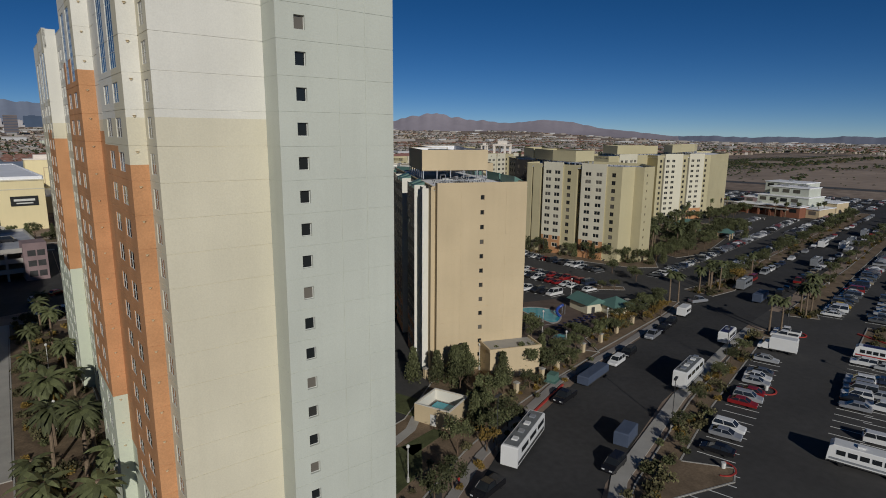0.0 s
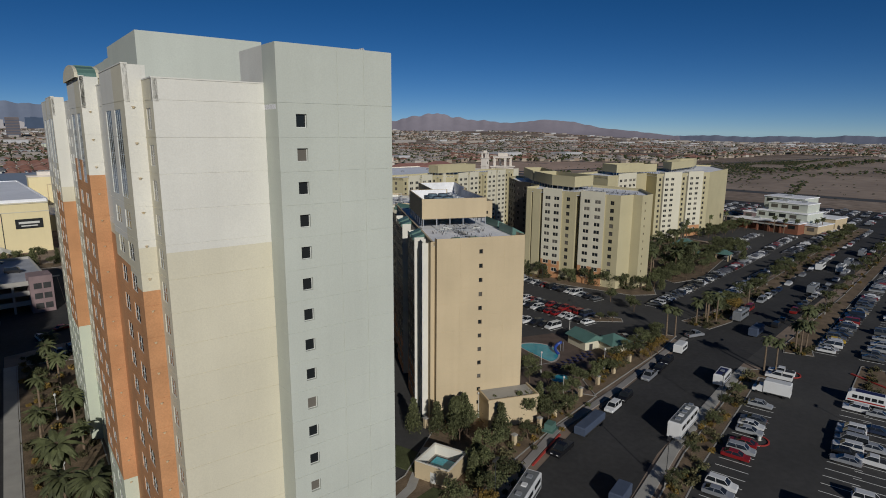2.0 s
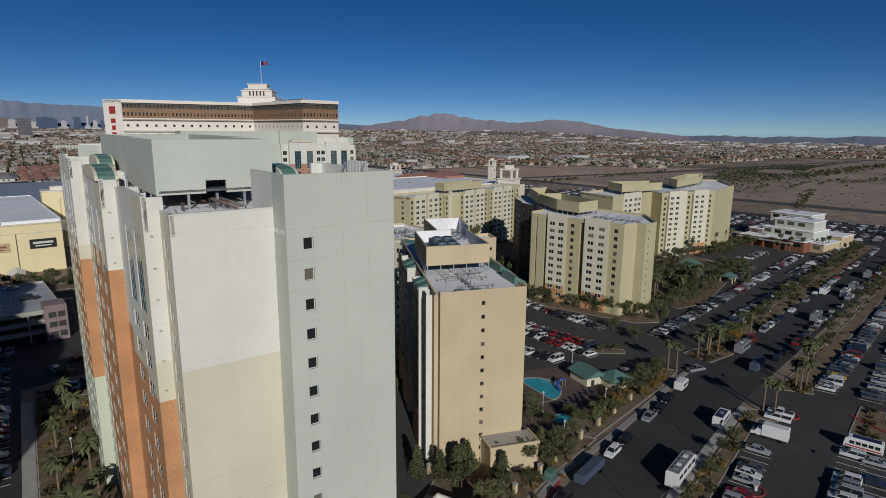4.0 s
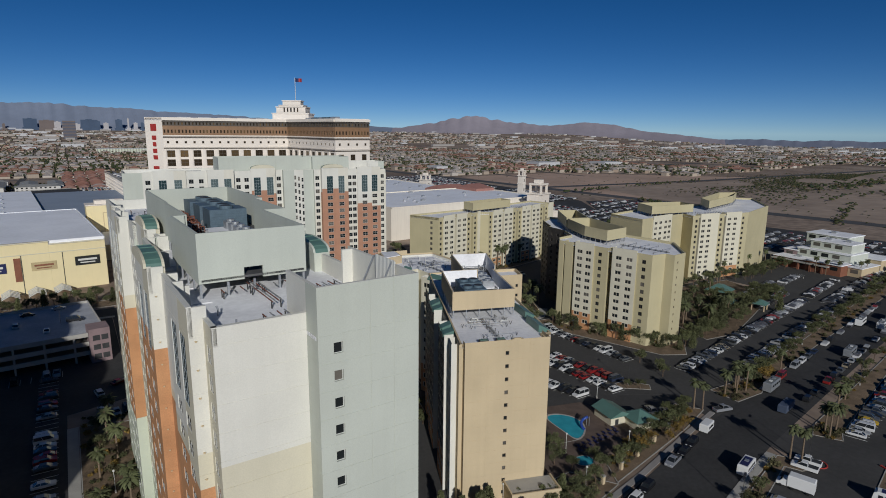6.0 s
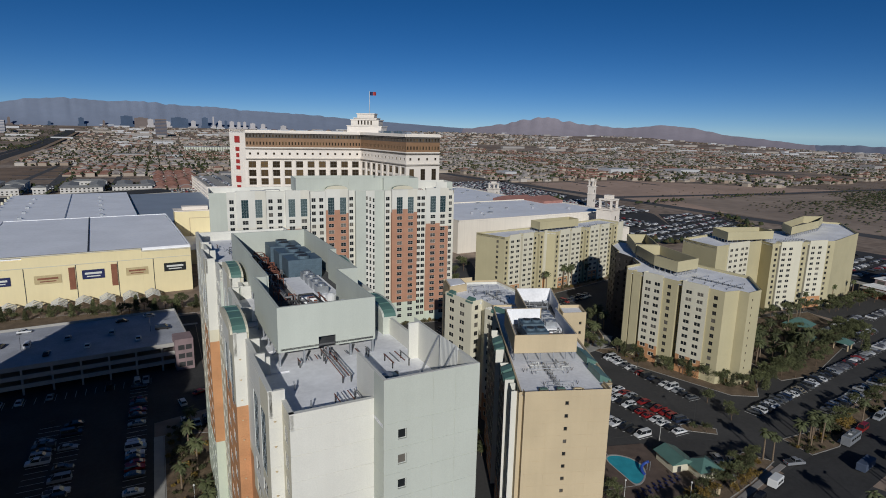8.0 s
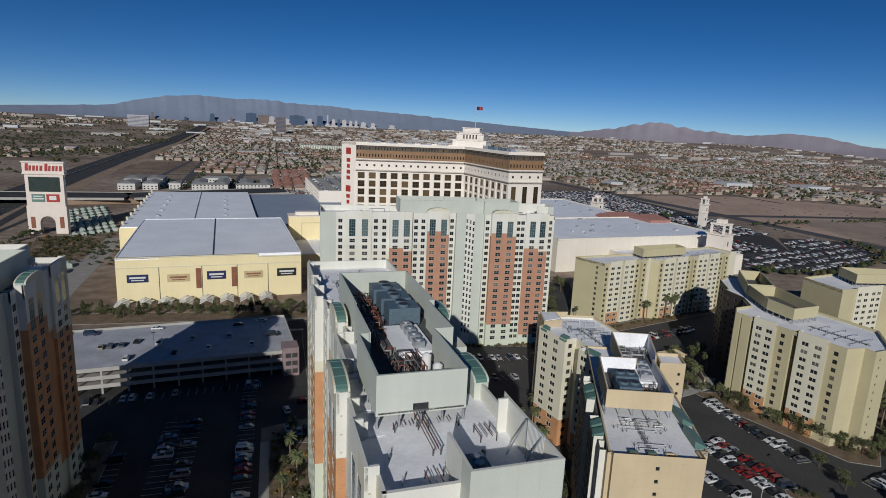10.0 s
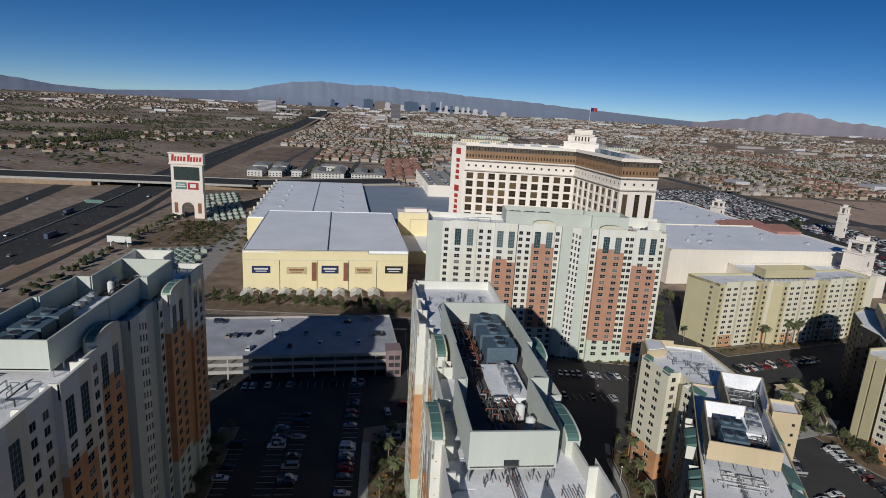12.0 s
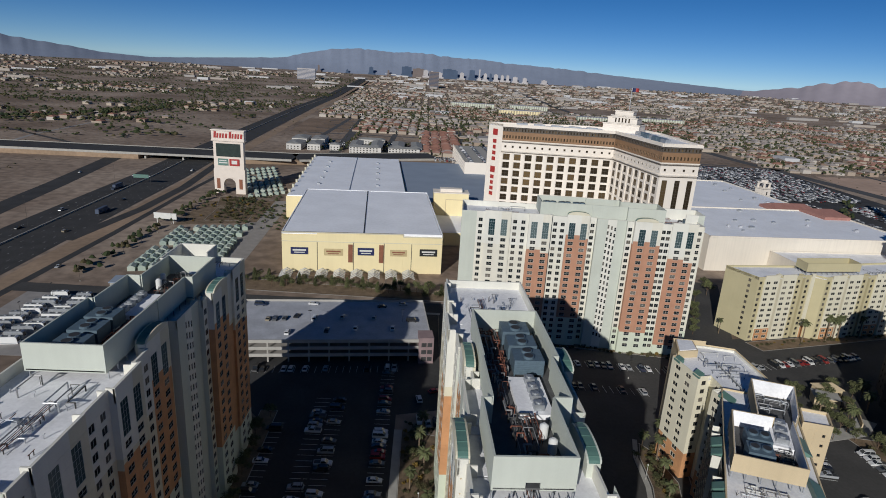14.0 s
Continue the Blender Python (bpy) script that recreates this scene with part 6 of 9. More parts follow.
part("flag", b, [SIGN_NAVY, SIGN_RED], f)
# plain red bars of the sign on the west end
wm = wall_matrix(W_END, H_SW, 0, 0)
for k, (z, h) in enumerate(((75.0, 5.0), (69.4, 3.2), (65.2, 3.2), (61.0, 3.2), (56.8, 3.2), (48.0, 5.0), (43.4, 3.2), (39.2, 3.2), (35.0, 3.2), (31.0, 3.2))):
    b = Builder()
    w = (4.6, 3.4, 2.6, 3.2, 3.4)[k % 5]
    b.box(7.4 - w / 2, -0.45, z + 0.3, 7.4 + w / 2, -0.05, z + h - 0.3, 0, wm)
    part("bar", b, SIGN_RED, t, "plain red sign bar")

# ---- roadside pylon sign ----
sm = pose(-181.5, 540.0, 0, 0, 0, -3)
t = thing("pylon_sign", sm, "tall ivory roadside pylon sign with dark screen and arched foot", "pylon sign")
for nm, box in (("leg", (0, 0, 0, 8.6, 5, 22)), ("leg", (19.4, 0, 0, 28, 5, 22)), ("lintel", (8.6, 0, 14.0, 19.4, 5, 22)), ("shaft", (0.6, 0.2, 22, 27.4, 4.8, 47)),
                ("cornice", (-0.8, -0.6, 47, 28.8, 5.6, 48)), ("crown", (-0.4, -0.2, 48, 28.4, 5.2, 56)), ("cornice", (-1.0, -0.8, 56, 29.0, 5.8, 57))):
    b = Builder()
    b.box(*box)
    part(nm, b, SIGN_WHITE, t)
b = Builder()
n = 10
for k in range(n):
    a0, a1 = math.pi * k / n, math.pi * (k + 1) / n
    for yy in (0, 5):
        b.face([(14 + 5.4 * math.cos(a0), yy, 8.6 + 5.4 * math.sin(a0)), (14 + 5.4 * math.cos(a1), yy, 8.6 + 5.4 * math.sin(a1)), (14 + 5.4 * math.cos(a1), yy, 14.2), (14 + 5.4 * math.cos(a0), yy, 14.2)])
    b.face([(14 + 5.4 * math.cos(a0), 0, 8.6 + 5.4 * math.sin(a0)), (14 + 5.4 * math.cos(a1), 0, 8.6 + 5.4 * math.sin(a1)), (14 + 5.4 * math.cos(a1), 5, 8.6 + 5.4 * math.sin(a1)), (14 + 5.4 * math.cos(a0), 5, 8.6 + 5.4 * math.sin(a0))])
part("arch", b, SIGN_WHITE, t)
for x0, z0, x1, z1, mm, nm in ((3.2, 33.5, 24.8, 45.0, SCREEN_DARK, "screen"), (4.4, 25.5, 13.4, 31.5, ROOF_GREEN, "panel"), (14.6, 25.5, 23.6, 31.5, SIGN_RED, "panel"), (2.4, 4.5, 5.4, 13.5, BRICK_RED, "panel"), (22.6, 4.5, 25.6, 13.5, BRICK_RED, "panel")):
    b = Builder()
    b.box(x0, -0.25, z0, x1, 0.2, z1)
    part(nm, b, mm, t)
for k in range(10):
    b = Builder()
    x = 1.6 + 2.5 * k + (1.0 if k > 4 else 0)
    h = 5.6 if k in (0, 5) else 4.0
    w = (1.9, 1.5, 1.7, 1.4, 1.8)[k % 5]
    b.solid([(x, -0.5, 49.8), (x + w, -0.5, 49.8), (x + w, -0.2, 49.8), (x, -0.2, 49.8), (x + 0.5, -0.5, 49.8 + h), (x + w + 0.5, -0.5, 49.8 + h), (x + w + 0.5, -0.2, 49.8 + h), (x + 0.5, -0.2, 49.8 + h)], ((0, 1, 5, 4), (1, 2, 6, 5), (2, 3, 7, 6), (3, 0, 4, 7), (4, 5, 6, 7), (3, 2, 1, 0)))
    part("bar", b, SIGN_RED, t, "plain red sign bar")
for x0, z0, x1, z1 in ((5, 27.4, 12.8, 28.4), (5.6, 29.4, 12.0, 30.2), (16.6, 27.0, 21.6, 30.2)):
    b = Builder()
    b.box(x0, -0.3, z0, x1, -0.24, z1)
    part("bar", b, FRAME_WHITE, t)
b = Builder()
b.box(0, 0, 3.2, 17, 0.6, 7.6)
b.box(2, 0.1, 0, 2.5, 0.5, 3.2)
b.box(14, 0.1, 0, 14.5, 0.5, 3.2)
solo("billboard", b, FRAME_WHITE, "low pale roadside billboard on posts", "billboard", m=pose(-188, 432, 0, 0, 0, -6))

# yellow block between the halls and the broad tower
t = thing("entrance_block", pose(15.5, 457, 0, 0, 0, 2), "pale yellow stucco block with a white cornice between the halls", "hall annex")
b = Builder()
b.box(0, 0, 0, 27, 14, 27.0)
part("wall", b, STUCCO_YELLOW, t)
b = Builder()
b.box(-0.4, -0.4, 27.0, 27.4, 14.4, 27.6)
part("cornice", b, HOTEL_WHITE, t)
b = Builder()
b.box(5, 3, 27.6, 22, 10, 30.0)
part("penthouse", b, HOTEL_WHITE, t)
for x0, x1 in ((9.0, 9.5), (22.5, 23.0)):
    b = Builder()
    b.box(x0, -0.12, 3, x1, -0.01, 22.5)
    part("pilaster", b, STUCCO_TAN, t)
b = Builder()
b.box(9.5, -0.12, 22.0, 22.5, -0.01, 22.5)
part("lintel", b, STUCCO_TAN, t)

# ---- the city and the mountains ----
# Air haze is painted into the mountain base colours with this material.
def haze_painted_mat(name, base, var=0.15, scale=0.004):
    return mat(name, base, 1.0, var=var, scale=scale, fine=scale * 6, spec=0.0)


MOUNT_N = haze_painted_mat("haze_painted_mountain_north", (0.215, 0.25, 0.325), 0.05)
MOUNT_E = haze_painted_mat("haze_painted_mountain_east", (0.32, 0.29, 0.325), 0.05)
MOUNT_FAR = haze_painted_mat("haze_painted_mountain_far", (0.215, 0.235, 0.30), 0.04)


def ridge(name, outline, radius, material, label, seed, lift=0.0):
    """A mountain range: a crest line by bearing and elevation, with spurs running down towards the valley."""
    rnd = random.Random(seed)
    b = Builder()
    az = [p[0] for p in outline]
    el = [p[1] + lift for p in outline]
    n = int((az[-1] - az[0]) / 0.16)
    rows = []
    R = 10
    for k in range(n + 1):
        a = az[0] + (az[-1] - az[0]) * k / n
        e = float(np.interp(a, az, el))
        jag = noise.noise(Vector((a * 1.3, seed, 0))) * (0.13 if seed == 2 else 0.06) + noise.noise(Vector((a * 3.0, seed, 3))) * 0.025
        top = max(20.0, math.tan(radians(e + jag * (0.4 + abs(e) if seed < 3 else 1.6))) * radius + 82)
        foot = min(30.0, terrain(math.sin(radians(a)) * radius, math.cos(radians(a)) * radius) - 6.0)
        w = radians(a)
        col = []
        for j in range(R + 1):
            f = j / R
            v = Vector((a * 0.55 + f * 1.6, f * 2.2 - a * 0.2, seed))
            rough = noise.noise(v) + 0.5 * noise.noise(v * 2.3) + 0.25 * noise.noise(v * 5.1)
            edge = math.sin(math.pi * f)
            r = radius - 420 * (1 - f) - 4 * rough * edge
            h = foot + (top - foot) * min(1.0, f ** 1.25 + 0.007 * rough * edge)
            col.append((r * math.sin(w), r * math.cos(w), h))
        rows.append(col)
    for col in rows:
        b.v.extend(col)
    for k in range(n):
        for j in range(R):
            i = (R + 1) * k + j
            b.f.append((i, i + R + 1, i + R + 2, i + 1))
            b.m.append(0)
    return solo(name, b, material, label, "mountains", kind="structure", smooth=True)


NORTH = [(-75, 0.6), (-60, 1.2), (-45, 1.5), (-34.2, 1.1), (-32.1, 0.8), (-29.9, 0.55), (-27.7, 0.2), (-24, 0.0), (-21, 0.15), (-13.3, 0.6), (-11.3, 1.1), (-8.8, 1.6), (-6.2, 1.8), (-3.1, 1.65), (-1, 1.75), (2.2, 1.5), (5.4, 1.45), (7.5, 1.25), (12.7, 1.05), (16.8, 0.75), (22.7, 0.4), (28, 0.1)]
EAST = [(24, 0.0), (28.6, 0.3), (32, 0.8), (34.2, 1.3), (36.1, 1.45), (38.6, 0.95), (42.9, 0.6), (46.1, 0.95), (48.7, 0.75), (51.3, 0.2), (55.0, -0.15), (58.0, -0.5), (61.0, -0.9)]
SAND = mat("pale_desert_sand", (0.33, 0.255, 0.196), 0.95, var=0.2, scale=0.008, fine=0.06)
slab("desert_flat", [(640, 70), (1150, 250), (1500, 120), (1740, 600), (1200, 585), (900, 585), (590, 610), (600, 350)], 0.06, SAND, "pale pinkish tan stretch of open desert", "desert")
slab("bare_lot", [(568, 478), (596, 470), (640, 600), (1060, 598), (905, 738), (795, 848), (578, 844), (552, 690)], 0.068, mat("pink_graded_sand", (0.46, 0.325, 0.242), 0.95, var=0.14, scale=0.01, fine=0.08), "graded pinkish sand lot beyond the casino car park", "dirt lot")
FAR_E = [(44, -0.9), (47, -0.55), (50.5, -0.3), (53, -0.4), (55, -0.28), (57.5, -0.48), (60, -0.36), (61.5, -0.4), (64, -0.5), (66, -0.36), (68.5, -0.48), (71, -0.3), (75, -0.4), (79, -0.15), (90, 0.5), (110, 0.8), (130, 0.5), (150, 0.3)]
ridge("mountain_range", NORTH, 4890, MOUNT_N, "long mountain range with painted blue haze on the horizon", 1, 0.08)
ridge("mountain_range", EAST, 4880, MOUNT_E, "rose-brown desert mountains with painted haze on the horizon", 2, -0.1)
ridge("mountain_range", FAR_E, 4890, MOUNT_FAR, "low far hills with painted blue haze on the horizon", 3, -0.12)
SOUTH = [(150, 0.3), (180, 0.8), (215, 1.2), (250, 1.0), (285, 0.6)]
ridge("mountain_range", SOUTH, 4890, MOUNT_FAR, "low far hills with painted blue haze on the horizon", 4)

city = random.Random(77)
walls, roofs, red_roofs, pale_roofs, trees, shops = (Builder() for _k in range(6))


def house(x, y, rot, w, d, h, rise, tiles=None):
    z = terrain(x, y)
    c, s = math.cos(rot), math.sin(rot)

    def at(u, v, k):
        return (x + c * u - s * v, y + s * u + c * v, z + k)
    w2, d2, o = w / 2, d / 2, 0.7
    tone = noise.noise(Vector((x * 0.0045, y * 0.0045, 31))) + city.uniform(-0.2, 0.2)
    cover = tiles or (red_roofs if tone > 0.16 else (pale_roofs if tone < 0.02 else roofs))
    walls.solid([at(-w2, -d2, 0), at(w2, -d2, 0), at(w2, d2, 0), at(-w2, d2, 0), at(-w2, -d2, h), at(w2, -d2, h), at(w2, d2, h), at(-w2, d2, h)], ((0, 1, 5, 4), (1, 2, 6, 5), (2, 3, 7, 6), (3, 0, 4, 7)))
    e = [(-w2 - o, -d2 - o), (w2 + o, -d2 - o), (w2 + o, d2 + o), (-w2 - o, d2 + o)]
    ins = min(w2, d2) * 0.9
    if d > w:
        ra, rb = at(0, -d2 + ins, h + rise), at(0, d2 - ins, h + rise)
        cover.solid([at(*p, h - 0.1) for p in e] + [ra, rb], ((0, 1, 4), (1, 2, 5, 4), (2, 3, 5), (3, 0, 4, 5)))
    else:
        ra, rb = at(-w2 + ins, 0, h + rise), at(w2 - ins, 0, h + rise)
        cover.solid([at(*p, h - 0.1) for p in e] + [ra, rb], ((0, 1, 5, 4), (1, 2, 5), (2, 3, 4, 5), (3, 0, 4)))


def far_tree(x, y, r, h, n=5):
    z = terrain(x, y)
    g = city.uniform
    ring = [(x + r * g(0.7, 1.2) * math.cos(2 * math.pi * k / n), y + r * g(0.7, 1.2) * math.sin(2 * math.pi * k / n), z + h * g(0.35, 0.6)) for k in range(n)]
    up = [(x + r * g(0.3, 0.8) * math.cos(2 * math.pi * k / n + 0.5), y + r * g(0.3, 0.8) * math.sin(2 * math.pi * k / n + 0.5), z + h * g(0.75, 0.95)) for k in range(n)]
    m = 2 * n
    pts = ring + up + [(x, y, z + h * 0.08), (x + g(-0.3, 0.3) * r, y, z + h)]
    f = []
    for k in range(n):
        j = (k + 1) % n
        f += [(k, j, n + k), (j, n + j, n + k), (n + k, n + j, m + 1)]
    trees.solid(pts, f)


def in_open(x, y):
    """Bare desert, roads and the resort itself."""
    if -480 < x < 545 and y < 836:
        return True
    if -330 < x - (-0.05 * (y - 800)) < -215 and y > 400:
        return True
    if -250 < x < 0 and y < 1105 or -262 < x < -124 and y < 1385:
        return True
    if 540 < x < 930 and y < 858 - 0.85 * max(0, x - 790):
        return True
    if 345 < x < 560 and y < 900:
        return True
    if 500 < x < 1750 and 60 < y < 610 + 0.12 * (x - 500) and not (x > 900 and y < 240):
        return True
    if x < -330 and y < 1350 and noise.noise(Vector((x * 0.004, y * 0.004, 4))) < 0.22:
        return True
    if x < -330 and noise.noise(Vector((x * 0.0022, y * 0.0022, 1))) < 0.02:
        return True
    if x > 400 and noise.noise(Vector((x * 0.0016, y * 0.0016, 7))) < -0.34:
        return True
    return False


def district(x0, y0, x1, y1, px, py, keep, big=1.0, skew=0.0):
    y = y0
    while y < y1:
        x = x0
        while x < x1:
            if not in_open(x, y):
                patch = noise.noise(Vector((x * 0.003, y * 0.003, 11)))
                if city.random() < keep + 0.35 * patch and math.hypot(x, y) < 4700:
                    a = skew + (0 if city.random() < 0.6 else math.pi / 2) + city.uniform(-0.05, 0.05)
                    house(x + city.uniform(-2, 2), y + city.uniform(-3, 3), a, city.uniform(10, 15) * big, city.uniform(12, 18) * big, city.choice((3.2, 3.4, 5.8, 6.0)), city.uniform(1.6, 2.6) * big)
                for _k in range(city.choice((2, 3, 4, 5) if y < 2000 else (1, 2, 3, 4)) if patch > -0.2 else city.choice((1, 1, 2))):
                    far_tree(x + city.uniform(-9, 9), y + city.uniform(-12, 12), city.uniform(1.6, 4.0) * big, city.uniform(3.5, 8.5), 5 if y < 1500 else 4)
            elif city.random() < 0.10 and (y > 1000 or x < -480):
                far_tree(x, y, city.uniform(1.0, 2.4), city.uniform(1.0, 2.6))
            x += px
        y += py * (1.0 if city.random() < 0.7 else 1.5)


district(-320, 850, 1500, 1900, 18, 27, 0.72)
district(1500, 240, 2300, 1900, 22, 32, 0.70)
district(560, 620, 1500, 860, 18, 27, 0.66)
district(900, -300, 2300, 230, 24, 34, 0.55)
district(-1900, 700, -330, 1900, 26, 40, 0.22)
district(-2400, 1900, 2600, 3000, 27, 38, 0.62, 1.1)
district(2300, -400, 3600, 1900, 32, 44, 0.6, 1.1)
district(-3000, 3000, 3200, 4400, 44, 60, 0.6, 1.35)
district(3200, 300, 4300, 2900, 50, 70, 0.55, 1.35)
# pale apartment houses, a bare lot and red-roofed houses just past the bridge
slab("bare_lot", [(-232, 1060), (-133, 1095), (-156, 1370), (-250, 1330)], 0.07, DIRT_LOT, "bare brown dirt lot among the houses", "dirt lot")


def garden_apartment(x, y, rot, w, d, h):
    t = thing("garden_apartment", pose(x, y, 0, 0, 0, rot), "pale stucco apartment house with a grey hipped roof", "apartment house", "garden apartments")
    b = Builder()
    b.box(0, 0, 0, w, d, h)
    part("wall", b, HOUSE_PALE, t)
    i = min(w, d) * 0.42
    e = [(-0.8, -0.8), (w + 0.8, -0.8), (w + 0.8, d + 0.8), (-0.8, d + 0.8)]
    b = Builder()
    ends = [(i, d / 2, h + 2.0), (w - i, d / 2, h + 2.0)] if w > d else [(w / 2, i, h + 2.0), (w / 2, d - i, h + 2.0)]
    b.solid([(*p, h) for p in e] + ends, ((0, 1, 5, 4), (1, 2, 5), (2, 3, 4, 5), (3, 0, 4)) if w > d else ((0, 1, 4), (1, 2, 5, 4), (2, 3, 5), (3, 0, 4, 5)))
    part("roof", b, ROOF_SLATE, t, "grey hipped roof")
    b = Builder()
    for j in range(int(h / 3)):
        for k in range(int(w / 4.5)):
            b.box(1.3 + 4.5 * k, -0.12, 1.0 + 3 * j, 3.2 + 4.5 * k, -0.01, 2.4 + 3 * j)
    tagged(part("glazing", b, GLASS, t), kind="stuff")


for (x, y, w, d) in ((-98, 832, 44, 15), (-100, 850, 16, 62), (-70, 850, 16, 70), (-44, 836, 44, 15), (-40, 856, 17, 66), (-12, 856, 15, 66), (-96, 930, 40, 16), (-186, 838, 20, 44), (-158, 842, 18, 46), (-192, 900, 22, 46), (-164, 904, 20, 46), (-128, 850, 14, 16)):
    garden_apartment(x, y, 2, w, d, 9.2 if w > 40 else 8.6)
for j in range(4):
    for k in range(15):
        house(8 + 16 * j + city.uniform(-1, 1), 846 + 20 * k, city.choice((0.03, 1.6)), 12.5, 15, 6.0, 2.4, red_roofs)
for j in range(7):
    for k in range(13):
        if j < 6 or k < 9:
            x, y = -108 + 18 * j, 1112 + 21 * k
            house(x, y, city.choice((0.03, 1.6)), 12.5, 15, city.choice((3.4, 6.0)), 2.2, red_roofs if k < 3 and j < 3 else (pale_roofs if city.random() < 0.7 else roofs))
            far_tree(x + 9, y + city.uniform(-8, 8), city.uniform(1.8, 3.2), city.uniform(4, 8))
for k in range(60):
    far_tree(city.uniform(-112, -106) - 0.04 * k, 836 + 8.5 * k, city.uniform(1.6, 2.6), city.uniform(4, 6))
    far_tree(city.choice((-78, -52, -22, 4, -140, -168)) + city.uniform(-3, 3), city.uniform(836, 950), city.uniform(1.8, 3), city.uniform(4, 7))
# shops, schools and warehouses
for k in range(150):
    a, r = radians(city.uniform(-48, 80)), city.uniform(950, 4500)
    x, y = r * math.sin(a), r * math.cos(a)
    if in_open(x, y) or (x < -330 and city.random() < 0.75):
        continue
    w, d, h = city.uniform(20, 75), city.uniform(18, 50), city.uniform(5, 11)
    z = terrain(x, y)
    shops.box(x, y, z, x + w, y + d, z + h)
for k in range(520):
    a, r = radians(city.uniform(-50, 86)), city.uniform(2600, 4650)
    x, y = r * math.sin(a), r * math.cos(a)
    w = city.uniform(30, 120)
    if x < -330 and city.random() < 0.7:
        continue
    z = terrain(x, y)
    shops.box(x, y, z, x + w, y + 20, z + city.uniform(5, 12))
# clumps of trees over the half-built land west of the freeway
for k in range(14000):
    x, y = city.uniform(-2600, -345), city.uniform(820, 3900)
    if noise.noise(Vector((x * 0.0035, y * 0.005, 21))) + 0.4 * noise.noise(Vector((x * 0.012, y * 0.016, 5))) > (0.16 if y < 1400 else 0.0):
        far_tree(x, y, city.uniform(2.5, 6.0), city.uniform(3.0, 8.0), 4)
# tree belts and desert scrub
for (xa, ya, xb, yb, n, r, h) in ((345, 450, 480, 640, 50, 2.6, 6), (346, 366, 402, 340, 30, 2.6, 5.5), (405, 341, 530, 392, 46, 2.6, 5), (-140, 520, -100, 445, 110, 1.8, 2.0), (533, 398, 566, 462, 26, 2.4, 5), (520, 560, 900, 600, 70, 2.2, 4.5), (900, 420, 1500, 470, 220, 3.4, 5), (700, 380, 1300, 300, 120, 2.6, 3.5), (-900, 1150, -420, 1080, 130, 4, 7), (-700, 900, -420, 860, 40, 3, 5), (-430, 1500, -380, 2300, 120, 3, 5), (-1500, 1500, -450, 1450, 300, 4, 6), (-1900, 2200, -500, 2100, 300, 5, 7), (-1300, 980, -600, 1010, 160, 4, 6), (-180, 320, -178, 560, 80, 2.0, 4.5), (560, 250, 760, 320, 40, 2.2, 3), (-643, 1148, -579, 1377, 160, 5, 8), (-720, 1040, -640, 1080, 60, 5, 7)):
    for k in range(n):
        f = city.random()
        far_tree(xa + (xb - xa) * f + city.gauss(0, 14 if n > 100 else 3), ya + (yb - ya) * f + city.gauss(0, 14 if n > 100 else 3), r * city.uniform(0.6, 1.3), h * city.uniform(0.6, 1.2))
for k in range(2600):
    a, r = radians(city.uniform(-60, 95)), city.uniform(420, 2400)
    x, y = r * math.sin(a), r * math.cos(a)
    if in_open(x, y) and not (-400 < x < 545 and y < 836):
        far_tree(x, y, city.uniform(0.6, 1.7), city.uniform(0.6, 1.6))
for k in range(3600):
    u, v = city.gauss(0.5, 0.34), city.gauss(0.5, 0.36)
    x, y = 700 + 560 * u + 170 * v, 400 + 120 * u + 190 * v - 150 * u * v
    if noise.noise(Vector((x * 0.006, y * 0.012, 9))) > -0.12:
        far_tree(x, y, city.uniform(1.0, 2.6), city.uniform(0.8, 2.0), 4)
solo("far_house_walls", walls, HOUSE_WALL, "tan stucco walls of a sea of far houses", "houses", kind="stuff")
solo("far_house_roofs", roofs, ROOF_TILE, "terracotta and brown tiled roofs of far houses", "roofs", kind="stuff")
solo("far_red_roofs", red_roofs, ROOF_RED_TILE, "rose-red tiled roofs of far houses", "roofs", kind="stuff")
solo("far_pale_roofs", pale_roofs, ROOF_PALE_TILE, "pale grey and tan roofs of far houses", "roofs", kind="stuff")
solo("far_trees", trees, FAR_TREE, "dusty green trees and scrub between the houses", "trees", kind="stuff")
solo("far_shops", shops, FAR_ROOF, "pale flat-roofed shops and warehouses far off", "shops", kind="stuff")
# residential streets
st = Builder()
st.prism(strip_poly([(-118, 826), (-121, 960), (-138, 1360), (-150, 1700)], 15), -0.2, 0.16)
for k in range(26):
    y = 900 + k * 81
    x1 = 1500 + k * 40
    for xa, xb in ((-200, 480), (540, x1)):
        if k > 2 or xb < 500:
            st.prism(strip_poly([(xa, y), (xb, y + 10)], 9), -0.2, 0.12)
for k in range(18):
    x = -170 + 120 * k
    if not 440 < x < 560 and y > 0:
        st.prism(strip_poly([(x, 850 if x < 440 else 760), (x + 10, 2150)], 9), -0.2, 0.14)
solo("residential_streets", st, ROAD_FAR, "pale asphalt residential streets between houses", "streets", kind="stuff")

